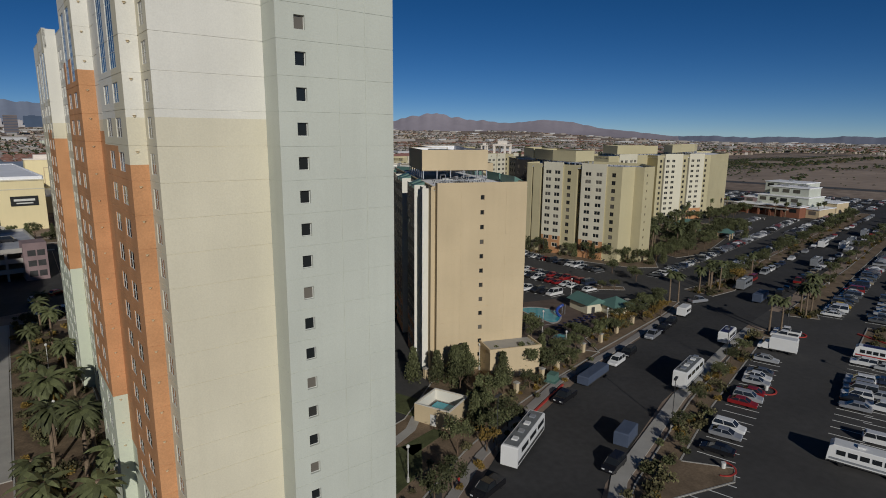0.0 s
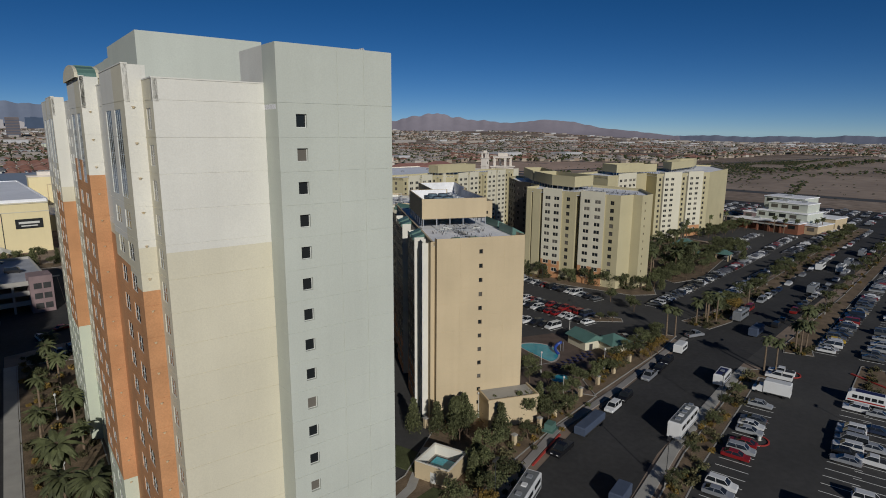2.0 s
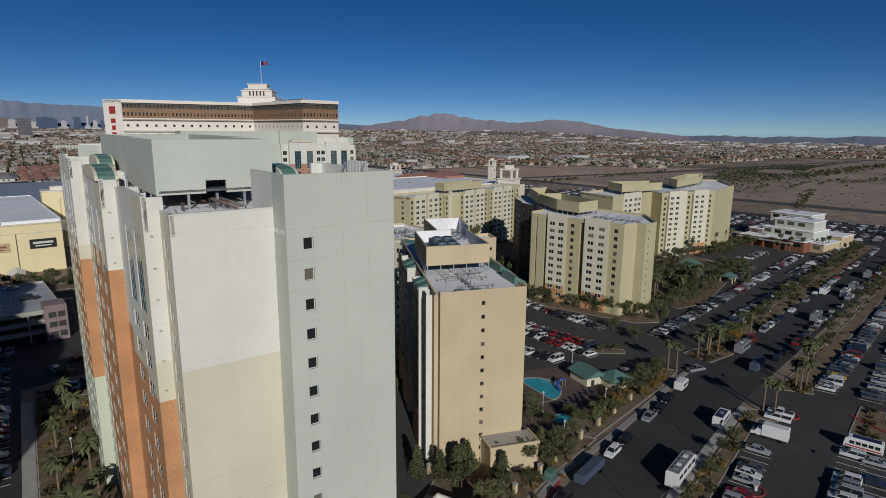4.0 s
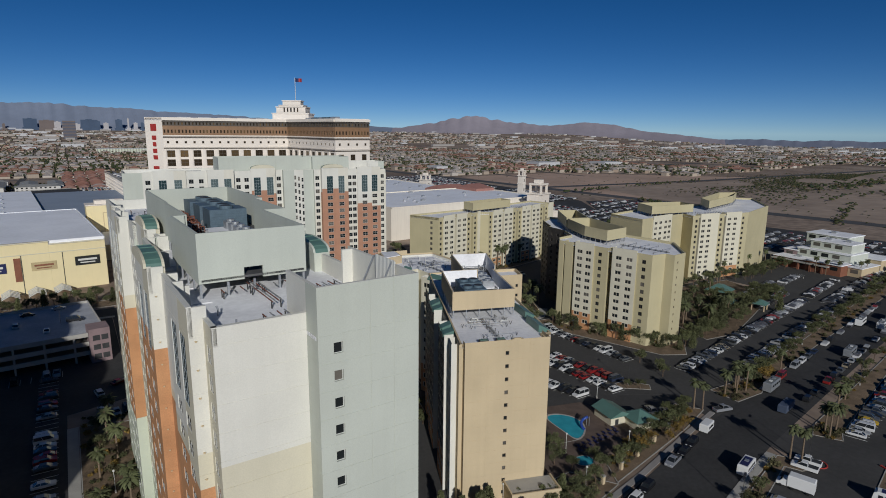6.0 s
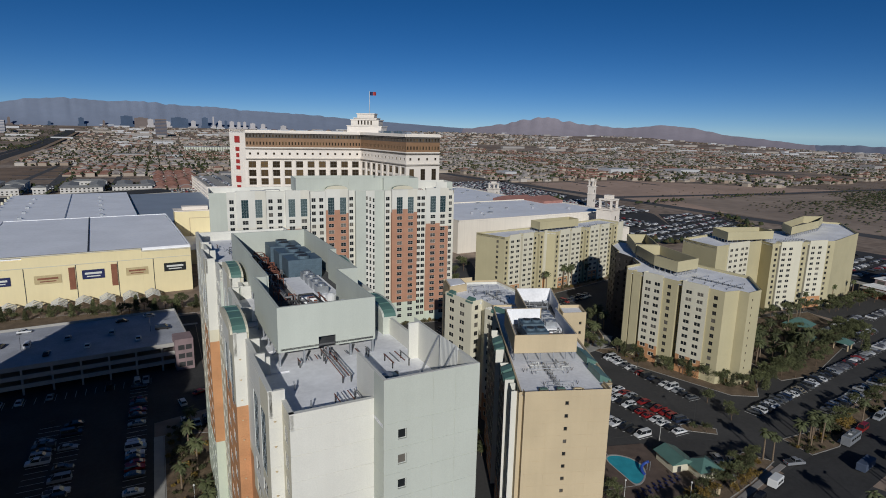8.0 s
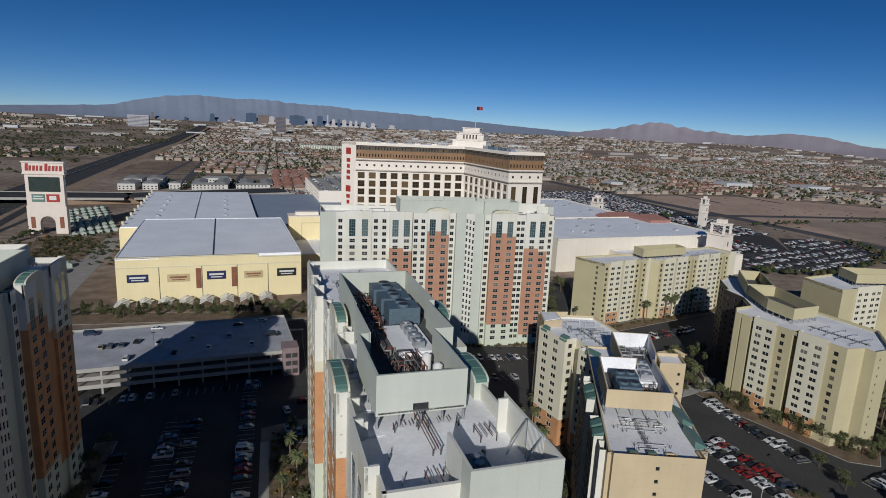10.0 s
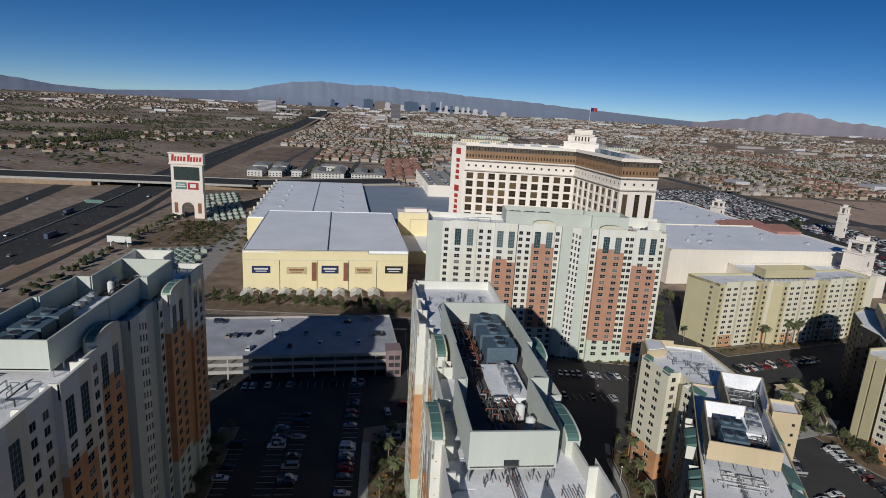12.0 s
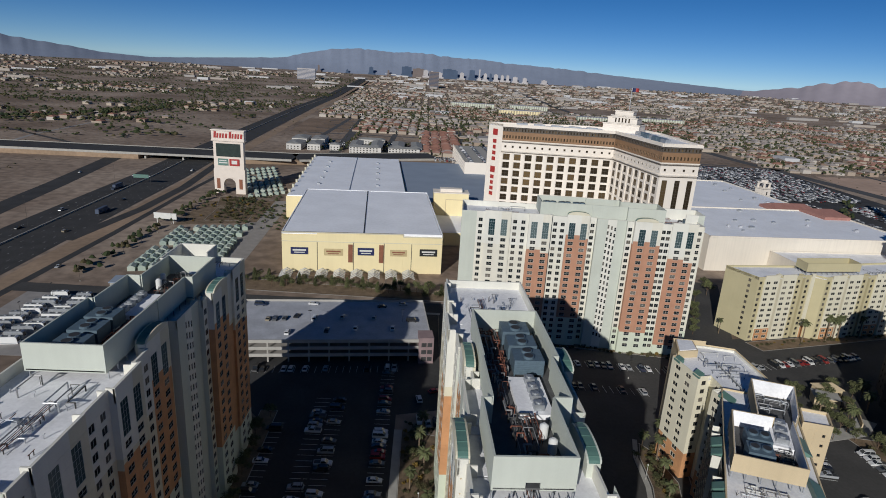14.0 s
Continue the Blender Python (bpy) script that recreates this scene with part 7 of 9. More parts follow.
# hotel skyline far to the north
SKY_GLASS = mat("far_blue_tower_glass", (0.055, 0.085, 0.14), 0.4, var=0.1, scale=0.02)
SKY_PALE = mat("far_pale_tower", (0.42, 0.40, 0.40), 0.8, var=0.1, scale=0.02)
SKY_BROWN = mat("far_brown_tower", (0.16, 0.13, 0.12), 0.7, var=0.1, scale=0.02)
for az, el0, wd, mm in ((-10.0, 0.1, 14, SKY_BROWN), (-7.4, -0.15, 16, SKY_GLASS), (-5.2, 0.2, 30, SKY_GLASS), (-3.6, 0.0, 14, SKY_BROWN), (-1.9, 0.42, 72, SKY_GLASS), (-0.8, 0.30, 84, SKY_BROWN), (-0.1, 0.2, 36, SKY_PALE), (0.5, 0.12, 46, SKY_PALE), (1.2, 0.05, 40, SKY_PALE),
                        (2.1, 0.40, 95, SKY_GLASS), (2.7, 0.3, 30, SKY_GLASS), (3.3, 0.15, 30, SKY_PALE), (4.25, 0.45, 40, SKY_GLASS), (4.95, 0.55, 10, SKY_PALE), (5.5, 0.2, 24, SKY_PALE), (6.0, 0.22, 18, SKY_GLASS), (6.5, 0.18, 30, SKY_PALE), (7.1, 0.14, 22, SKY_PALE), (7.6, 0.16, 20, SKY_PALE), (8.3, 0.05, 34, SKY_PALE), (9.2, 0.0, 30, SKY_PALE), (11.0, -0.1, 40, SKY_PALE)):
    r = 4560
    h = 92 + math.tan(radians(el0)) * r
    x, y = r * math.sin(radians(az)), r * math.cos(radians(az))
    z = terrain(x, y)
    b = Builder()
    b.box(-wd / 2, -9, -4, wd / 2, 9, h - z)
    b.box(-wd / 2 - 6, -12, -4, wd / 2 + 10, 12, (h - z) * 0.25)
    b.box(-wd / 5, -6, h - z, wd / 6, 6, h - z + 4)
    solo("skyline_tower", b, mm, "hazy high-rise tower of the far hotel skyline", "tower", "skyline towers", m=pose(x, y, z, 0, 0, -az))
for x, y, w, d, h, lb in ((15, 3400, 54, 34, 88, "brown far high-rise slab"), (-742, 3520, 104, 24, 60, "white far office block")):
    t = thing("office_block", pose(x, y, terrain(x, y)), lb + " with banded windows", "office block")
    b = Builder()
    b.box(0, 0, 0, w, d, h)
    part("body", b, SKY_BROWN if w < 60 else SKY_PALE, t)
    for k in range(int(h / 7)):
        b = Builder()
        b.box(-0.3, -0.3, 2.0 + 7 * k, w + 0.3, d + 0.3, 4.4 + 7 * k)
        part("window_band", b, SKY_GLASS, t)
for k, (x, y, w, d, h) in enumerate(((225, 1790, 120, 40, 14), (440, 1700, 150, 34, 12), (620, 1780, 160, 34, 12), (90, 2080, 150, 40, 13), (300, 2100, 130, 40, 13))):
    b = Builder()
    b.box(0, 0, 0, w, d, h)
    for j in range(4):
        for i in range(int(w / 8)):
            b.box(2 + 8 * i, -0.3, 1.4 + 3.2 * j, 6 + 8 * i, 0.1, 3.0 + 3.2 * j, 1)
    b.box(0, 0, h, w, d, h + 0.8, 2)
    solo("apartment_block", b, [STUCCO_YELLOW if k == 0 else STUCCO_SAGE, SKY_BROWN, ROOF_GREY], "long far apartment block with rows of windows", "apartment block", "far apartment blocks", m=pose(x, y, 0, 0, 0, -3))
# tall white garage behind the halls
t = thing("rear_parking_garage", pose(49, 615, 0, 0, 0, 2.4), "white open-sided multi-storey parking garage with cars on its roof deck", "parking garage")
for k in range(8):
    b = Builder()
    z = 3.4 * (k + 1)
    b.box(0, 0, z - 0.4, 92, 146, z)
    part("deck", b, CONCRETE, t)
    b = Builder()
    b.box(-0.2, -0.2, z - 0.8, 92.2, 0.0, z + 1.2)
    b.box(-0.2, 0.0, z - 0.8, 0.0, 146.2, z + 1.2)
    part("spandrel", b, HOTEL_WHITE, t)
for k in range(21):
    b = Builder()
    b.box(-0.35, 7.2 * k + 0.1, 0, 0.4, 7.2 * k + 1.4, 28.4)
    part("pier", b, HOTEL_WHITE, t)
b = Builder()
b.box(0.02, -0.5, 0, 92, -0.22, 28.4)
part("front_wall", b, HOTEL_WHITE, t)
# near-black inner wall, set back behind the open west side
b = Builder()
b.box(30, 0.2, 0, 31, 145, 26.6)
part("core_wall", b, WALL_DARK, t)
# low brick clubhouse by the far car park
t = thing("clubhouse", pose(364, 199, 0, 0, 0, -92), "low brick-red and pale grey clubhouse with stepped flat roofs", "clubhouse")
for nm, (x0, y0, x1, y1, z, h), mm in (("wing", (0, 0, 19, 10, 0, 5.4), BRICK_RED), ("wing", (19.1, -1.5, 38, 10, 0, 6.0), BRICK_RED), ("hall", (8, 10.1, 37, 30, 0, 10.5), STUCCO_GREY), ("hall", (0, 10.1, 7.9, 28, 0, 8.5), MAUVE), ("loft", (13, 14, 35, 29, 10.5, 15.6), STUCCO_GREY), ("hall", (2, 30.1, 26, 48, 0, 17.2), STUCCO_GREY), ("annex", (26.1, 30.1, 44, 46, 0, 7.0), STUCCO_TAN), ("annex", (38.1, 6, 45, 26, 0, 5.0), STUCCO_TAN)):
    b = Builder()
    b.box(x0, y0, z, x1, y1, h)
    w = part(nm, b, mm, t)
    b = Builder()
    b.box(x0 - 0.4, y0 - 0.5, h, x1 + 0.4, y1 + 0.4, h + 0.45)
    part("roof", b, ROOF_WHITE, t, "white flat roof with a shallow fascia")
    for k in range(int((x1 - x0) / 6)):
        b = Builder()
        b.box(x0 + 1.4 + 6 * k, y0 - 0.08, h - 3.0, x0 + 5.2 + 6 * k, y0 - 0.01, h - 0.9)
        part("window", b, GLASS, t)
for x, y, z in ((18, 20, 16.0), (28, 22, 16.0), (12, 38, 17.6), (10, 5, 5.8), (30, 5, 6.4)):
    b = Builder()
    b.box(x, y, z, x + 2.6, y + 1.8, z + 1.2)
    part("roof_unit", b, METAL_GREY, t)
for k in range(5):
    b = Builder()
    b.box(2 + 6.6 * k, -3.0, 0, 3 + 6.6 * k, -2.0, 4.2)
    part("arcade_pier", b, BRICK_RED, t)
b = Builder()
b.box(0, -3.4, 4.2, 32, -0.9, 4.9)
part("arcade_roof", b, CONCRETE, t)
b = Builder()
b.box(-10, 4, 4.6, 0, 9, 5.2)
for x in (-9.4, -5):
    b.box(x, 4.4, 0, x + 0.5, 4.9, 4.6)
part("porte_cochere", b, CONCRETE, t)

# ---- trees, palms and shrubs ----
def leaf_cloud(b, rnd, blobs, n, size):
    """Small leaf clumps scattered through a few overlapping lobes."""
    for k in range(n):
        cx, cy, cz, r = blobs[k % len(blobs)]
        d = Vector((rnd.gauss(0, 1), rnd.gauss(0, 1), rnd.gauss(0, 1))).normalized() * r * rnd.uniform(0.3, 1.2) ** 0.8
        c = Vector((cx, cy, cz)) + Vector((d.x, d.y, d.z * 0.8))
        q = Euler((rnd.uniform(0, 6.3), rnd.uniform(0, 6.3), rnd.uniform(0, 6.3))).to_matrix()
        s = size * rnd.uniform(0.6, 1.3)
        pts = [(-s, -s * 0.5, 0), (s * 0.2, -s * 0.7, s * 0.15), (s, s * 0.1, 0), (0, s * 0.7, s * 0.1)]
        b.face([tuple(c + q @ Vector(p)) for p in pts])


def make_tree(seed, h, r, leaf, label, n=1400, name="tree", low=0.35):
    rnd = random.Random(seed)
    t = thing(name, pose(0, 0, -50), label, "tree", "site trees")
    tr = Builder()
    fork = h * low
    tr.tube((0, 0, 0), (0.05, 0.05, fork), 0.16, 0.11, 7)
    blobs = []
    for k in range(6):
        a = 2 * math.pi * k / 6 + rnd.uniform(-0.4, 0.4)
        rr = r * rnd.uniform(0.35, 0.7)
        tip = (rr * math.cos(a), rr * math.sin(a), fork + (h - fork) * rnd.uniform(0.25, 0.75))
        tr.tube((0.05, 0.05, fork - 0.1), tip, 0.07, 0.025, 5)
        blobs.append((*tip, r * rnd.uniform(0.34, 0.56)))
        for _j in range(2):
            blobs.append((tip[0] * rnd.uniform(0.6, 1.3) + rnd.uniform(-0.3, 0.3) * r, tip[1] * rnd.uniform(0.6, 1.3) + rnd.uniform(-0.3, 0.3) * r, tip[2] + rnd.uniform(-0.12, 0.14) * h, r * rnd.uniform(0.16, 0.3)))
    blobs.append((0, 0, h * 0.8, r * 0.5))
    part("trunk", tr, BARK, t)
    lc = Builder()
    leaf_cloud(lc, rnd, blobs, n, 0.17 * (r / 2.5) ** 0.5)
    part("crown", lc, leaf, t)
    return t


def make_cypress(seed, h, r, leaf, label):
    rnd = random.Random(seed)
    t = thing("conifer", pose(0, 0, -50), label, "tree", "site conifers")
    tr = Builder()
    tr.tube((0, 0, 0), (0, 0, h * 0.9), 0.15, 0.04, 6)
    part("trunk", tr, BARK, t)
    lc = Builder()
    blobs = [(0.15 * rnd.uniform(-1, 1), 0.15 * rnd.uniform(-1, 1), h * (0.12 + 0.1 * k), r * (1 - 0.085 * k) * rnd.uniform(0.85, 1.1)) for k in range(9)]
    leaf_cloud(lc, rnd, blobs, 1300, 0.25)
    part("crown", lc, leaf, t)
    return t


def make_palm(seed, h, label, n=34, fl=2.6):
    rnd = random.Random(seed)
    t = thing("palm_tree", pose(0, 0, -50), label, "palm tree", "site palms")
    tr = Builder()
    for k in range(5):
        tr.tube((0.03 * k, 0, h * k / 5), (0.03 * (k + 1), 0, h * (k + 1) / 5), 0.27 - 0.02 * k, 0.25 - 0.02 * k, 8)
    tr.tube((0.15, 0, h - 0.5), (0.15, 0, h + 0.3), 0.36, 0.18, 8)
    part("trunk", tr, PALM_TRUNK, t)
    cr = Builder()
    for k in range(n):
        a = rnd.uniform(0, 2 * math.pi)
        rise = rnd.uniform(-0.9, 1.15)
        length = fl * rnd.uniform(0.8, 1.1)
        out = Vector((math.cos(a), math.sin(a), 0))
        sidev = Vector((-math.sin(a), math.cos(a), 0))
        p, d = Vector((0.15, 0, h + 0.1)), (out + Vector((0, 0, rise))).normalized()
        segs = 5
        for s in range(segs):
            q = p + d * length / segs
            w0, w1 = (0.12, 0.42, 0.46, 0.38, 0.24, 0.02)[s:s + 2]
            for sg in (-1, 1):
                cr.face([tuple(p), tuple(q), tuple(q + sidev * sg * w1 - Vector((0, 0, w1 * 0.5))), tuple(p + sidev * sg * w0 - Vector((0, 0, w0 * 0.5)))])
            p = q
            d = (d - Vector((0, 0, 0.33))).normalized()
    part("crown", cr, FROND, t, "spiky grey-green crown")
    return t


def make_shrub(seed, r, leaf, label):
    rnd = random.Random(seed)
    b = Builder()
    blobs = [(rnd.uniform(-0.4, 0.4) * r, rnd.uniform(-0.4, 0.4) * r, r * rnd.uniform(0.3, 0.6), r * 0.6) for k in range(4)]
    leaf_cloud(b, rnd, blobs, 130, 0.16)
    for k in range(4):
        b.tube((0, 0, 0), blobs[k][:3], 0.03, 0.015, 4)
    return b.mesh("shrub", leaf), label


TREES = [make_tree(1, 6.0, 2.8, LEAF, "dusty olive-green tree in a rock bed"), make_tree(2, 7.0, 3.2, LEAF, "broad dark green tree in a rock bed"), make_tree(3, 5.0, 2.3, LEAF, "small dense green tree in a rock bed")]
AUTUMN = make_tree(4, 4.2, 2.1, LEAF_YEL, "yellow autumn tree with thin foliage", 700)
CONIFERS = [make_cypress(5, 9.0, 2.2, LEAF, "dark green upright conifer by a wall"), make_cypress(6, 7.5, 1.9, LEAF, "dark green upright conifer by a wall")]
PALMS = [make_palm(7, 7.5, "date palm with a stout trunk in rock mulch", 40, 3.1), make_palm(8, 9.0, "tall palm with a bare trunk in rock mulch", 32, 2.5), make_palm(9, 6.0, "young palm with a full crown in rock mulch", 36, 2.8)]
SHRUBS = [make_shrub(11, 0.8, SHRUB, "dry rounded desert shrub in rock mulch"), make_shrub(12, 0.6, LEAF, "low green shrub in rock mulch"), make_shrub(13, 1.1, SHRUB, "dry rounded desert shrub in rock mulch"), make_shrub(14, 0.7, LEAF_YEL, "yellowish desert shrub in rock mulch")]
green = random.Random(5)
used = {}


def plant(template, x, y, s=1.0, z=0.12):
    m = pose(x, y, z, 0, 0, green.uniform(0, 360)) @ Matrix.Diagonal((s, s, s * green.uniform(0.92, 1.1), 1))
    if template.name not in used:
        used[template.name] = 1
        template.matrix_basis = m
        return template
    c = copy_thing(template, m)
    c.matrix_basis = m
    return c


far_shrubs = {}


def shrub(x, y, s=1.0, z=0.12, kind=None):
    if x > 150 or x < -20 or y > 125:
        k = green.randrange(4)
        m = pose(x, y, z, 0, 0, green.uniform(0, 360)) @ Matrix.Scale(s * green.uniform(0.75, 1.25), 4)
        b = far_shrubs.setdefault(k, Builder())
        me = SHRUBS[k][0]
        i = len(b.v)
        b.v.extend([tuple(m @ v.co) for v in me.vertices])
        for p in me.polygons:
            b.f.append(tuple(i + a for a in p.vertices))
            b.m.append(0)
        return
    me, lb = SHRUBS[green.randrange(4) if kind is None else kind]
    solo("shrub", me, None, lb, "shrub", "desert shrubs", m=pose(x, y, z, 0, 0, green.uniform(0, 360)) @ Matrix.Scale(s * green.uniform(0.75, 1.25), 4))


# between the tower and the footpath
for x, y, k, s in ((8, 117, 0, 1.1), (11, 105, 0, 1.0), (10.5, 165, 0, 1.0), (13, 97, 2, 1.0), (6, 139, 0, 0.95), (11.5, 150, 2, 1.0), (7, 128, 2, 1.1), (9, 176, 0, 1.0), (10.5, 84, 1, 1.0), (6.5, 158, 2, 1.0), (12, 134, 2, 0.9), (10, 187, 0, 0.95), (5.5, 95, 1, 0.9), (7.5, 110, 0, 0.9), (12.5, 112, 2, 1.0), (6, 88, 0, 1.0), (11.5, 142, 0, 0.9)):
    plant(PALMS[k], x, y, s * (1.2 if y < 125 else 0.95))
for k in range(150):
    x, y = green.uniform(3.6, 13.8), green.uniform(90, 192)
    shrub(x, y, green.uniform(0.8, 1.6))
for y in (146, 172, 181):
    plant(TREES[2], green.uniform(4.5, 8), y, 0.8)
# south foot of the tan block and the street side
for x, y, k, s in ((71, 98.5, 1, 1.0), (68, 97, 0, 1.05), (64, 86, 1, 0.9), (69, 88.5, 1, 1.05), (66, 82.3, 0, 1.0), (84, 95, 1, 1.05), (86.5, 92.3, 2, 1.1), (91, 95.5, 1, 0.9), (61, 80, 0, 1.05), (54.5, 80.5, 1, 0.9), (49, 74.5, 0, 0.9), (79, 90.5, 2, 0.9), (45, 73, 2, 1.1), (97, 108, 1, 0.9), (101, 112, 2, 1.2), (104, 99.5, 0, 0.95), (112, 100.5, 1, 0.8), (99.5, 97.5, 0, 0.9), (136, 104.5, 0, 1.0), (131, 103.6, 2, 1.0), (143, 107, 1, 0.95), (147, 109, 0, 0.9), (108, 98.2, 1, 0.8), (116, 99.8, 2, 1.0), (122.5, 104.6, 0, 0.8), (128, 105, 1, 0.75), (139.5, 105.2, 2, 1.1), (134, 107.4, 0, 0.8), (141, 109.6, 2, 1.0), (151, 110.5, 2, 0.8), (92.5, 92.8, 2, 1.0), (95.8, 97.2, 1, 0.8), (74, 92, 2, 1.0), (105.8, 103.8, 2, 1.0), (99, 104.2, 0, 0.8), (185.5, 110.8, 0, 0.9), (182, 108.6, 2, 1.1), (189, 110.2, 1, 0.8), (162.5, 127, 2, 1.0), (166, 131, 0, 0.85), (165.5, 138.5, 2, 1.1), (145.5, 127.0, 2, 0.7), (148.5, 124.6, 2, 0.8)):
    plant(TREES[k], x, y, s * 0.84)
for x, y, s in ((66.5, 102.0, 0.9), (78.0, 98.6, 0.8), (80.0, 97.2, 0.8), (63.2, 105.0, 0.9), (72.5, 101.2, 0.9), (70.2, 100.6, 1.0), (68.6, 99.6, 0.95), (76.4, 95.0, 0.9), (82.5, 96.6, 0.9), (88.6, 97.0, 0.85), (61.8, 85.4, 0.8), (64.4, 86.4, 0.75), (66.0, 89.6, 0.8)):
    plant(CONIFERS[1], x, y, s)
for x, y, s in ((58.5, 78.7, 0.9), (120, 101.5, 1.0), (125, 102.6, 0.8), (117.5, 103.5, 0.7), (137, 101.6, 1.1), (133.4, 101.0, 0.9), (129.6, 100.6, 0.8), (186.8, 108.0, 1.2), (191.5, 108.6, 1.1)):
    plant(AUTUMN, x, y, s)
for k in range(60):
    f = green.random()
    x = 36 + f * 66
    y = 69.5 + f * 25 + green.uniform(-1, 9)
    shrub(x, y, green.uniform(0.7, 1.3))
for k in range(70):
    f = green.random()
    shrub(104 + f * 46, 97 + f * 11 + green.uniform(-0.5, 4.5), green.uniform(0.7, 1.3))
# island in the open car park
for k in range(16):
    f = green.random()
    shrub(153 + 17 * f, 58.4 + 5.5 * f + green.uniform(-0.5, 2.2), green.uniform(0.7, 1.2))
# strip between the street and the open car park
for k in range(70):
    f = green.random()
    x = 56 + f * 88
    shrub(x, 53.3 + (x - 56) * 0.305 + green.uniform(0.0, 4.0) * (1 if x < 135 else 0.5), green.uniform(0.8, 1.5))
for x, y, k, s in ((87, 65.6, 0, 0.75), (98, 69, 2, 0.85), (82, 62.2, 0, 0.6), (111, 72, 2, 0.9), (120, 74.6, 0, 0.75), (128, 76.2, 2, 0.9), (62, 56, 2, 0.7)):
    plant(TREES[k], x, y, s * 0.8)
for x, y, k in ((147.0, 79.4, 1), (153.5 - 5.5, 77.2, 1), (169, 81.5, 0), (171.5, 80.0, 0), (166.8, 79.4, 1), (154.5 + 12.5, 108.5, 0), (173.5, 109.2, 1), (175.3, 106.8, 1), (171.0, 107.2, 1), (177.6, 108.0, 2), (187, 86.3, 0), (195, 87.8, 2), (152.4, 106.2, 1), (151.0, 108.0, 1), (199, 108.8, 1), (176.4, 109.8, 1)):
    plant(PALMS[k], x, y, 0.9)
for k in range(58):
    f = green.random()
    x = 176 + f * 240
    shrub(x, 83.5 + (x - 176) * 0.176 + green.uniform(-0.6, 1.8), green.uniform(0.8, 1.6))
    x = 186 + green.random() * 220
    shrub(x, 108.2 + (x - 186) * 0.168 + green.uniform(-1, 4), green.uniform(0.8, 1.6))
for k in range(26):
    x = 180 + 9.0 * k
    plant(TREES[k % 3], x, 111.0 + (x - 186) * 0.168 + green.uniform(-1.5, 3), green.uniform(0.6, 0.95))
    if k % 2:
        plant(TREES[(k + 1) % 3], x + 14, 86.2 + (x + 14 - 176) * 0.176, green.uniform(0.6, 0.85))
    else:
        plant(TREES[k % 3], x + 13, 85.4 + (x + 13 - 176) * 0.176, green.uniform(0.5, 0.75))
for k in range(40):
    shrub(green.uniform(165.5, 190), green.uniform(104.4, 111.5), green.uniform(0.7, 1.3), kind=green.choice((0, 1, 1, 3)))
    shrub(green.uniform(166, 173), green.uniform(78.5, 84), green.uniform(0.6, 1.1))
    f = green.random()
    shrub(163 + 26 * f + green.uniform(-1, 2), 190 - 52 * f + green.uniform(-3, 3), green.uniform(1.0, 1.8), kind=green.choice((1, 1, 2)))
# round the yellow blocks
for x, y, s in ((170.5, 177, 0.85), (173.5, 165, 0.8), (176, 158.5, 0.95), (179.5, 152, 1.0), (183, 146, 0.75), (187, 141.5, 0.8), (192, 139.5, 0.9), (195.5, 141.5, 0.8), (168, 184, 0.9), (181.5, 149, 0.8)):
    plant(TREES[1], x, y, s * 1.05)
    plant(CONIFERS[0], x + 1.5, y - 2.0, s * 0.72)
for k in range(26):
    f = k / 25
    plant(TREES[k % 3], 199 + 92 * f, 138.5 + 20 * f + green.uniform(-2, 4), green.uniform(0.8, 1.1))
for k in range(16):
    plant(PALMS[k % 2], 222 + green.uniform(-12, 26), 158 + green.uniform(-10, 16), green.uniform(0.95, 1.25))
for k in range(26):
    plant(TREES[k % 3] if k % 4 else CONIFERS[0], 216 + green.uniform(-6, 66), 152 + green.uniform(-8, 30), green.uniform(0.8, 1.25))
for x, y in ((289, 187), (263, 176), (275, 180), (300, 192), (330, 196), (352, 198)):
    plant(PALMS[1], x, y, 1.0)
for x, y in ((167, 197), (186, 217), (182, 208), (160, 204)):
    plant(PALMS[0], x, y, 1.1)
for k in range(14):
    plant(TREES[k % 3], 150 + green.uniform(-4, 22), 196 + green.uniform(-8, 26), green.uniform(0.7, 1.0))
for x, y, s in ((106, 256.5, 1.2), (89.5, 183, 1.0), (196, 271, 1.3), (210, 274, 1.3), (214, 275, 1.3), (218, 277, 1.3), (157, 277, 0.8), (232, 281, 1.1)):
    plant(PALMS[1], x, y, s)
for k in range(34):
    shrub(68 + 1.7 * k, 259.0 - 0.13 * 1.7 * k + green.uniform(-5, 0), green.uniform(0.9, 1.6))
    shrub(170 + 2.7 * k, 265.5 + 0.235 * 2.7 * k + green.uniform(-3, 1.5), green.uniform(0.9, 1.7))
for k in range(18):
    y = 118 + 3.4 * k + green.uniform(-1, 1)
    plant(TREES[2], (92 if y < 132 else 83) + green.uniform(-2.5, 2.5) - 0.02 * (y - 130), y, green.uniform(0.5, 0.8))
for x, y, k, s in ((150, 290, 0, 1.1), (153, 299, 1, 1.1), (147, 283, 2, 1.0), (176, 331, 1, 1.2), (181, 344, 0, 1.2), (157, 306, 2, 1.2), (143, 275, 0, 0.9), (164, 320, 1, 1.0), (172, 218, 1, 1.0), (176, 211, 0, 0.9), (180, 226, 2, 1.1), (184, 219, 1, 1.0), (167, 208, 2, 0.9), (163, 221, 2, 0.8)):
    plant(TREES[k], x, y, s, 0.04)
for k in range(20):
    plant(TREES[k % 3], 251 + 5.6 * k, 192.6 + green.uniform(-1.5, 1.0), green.uniform(0.7, 1.05), 0.03)
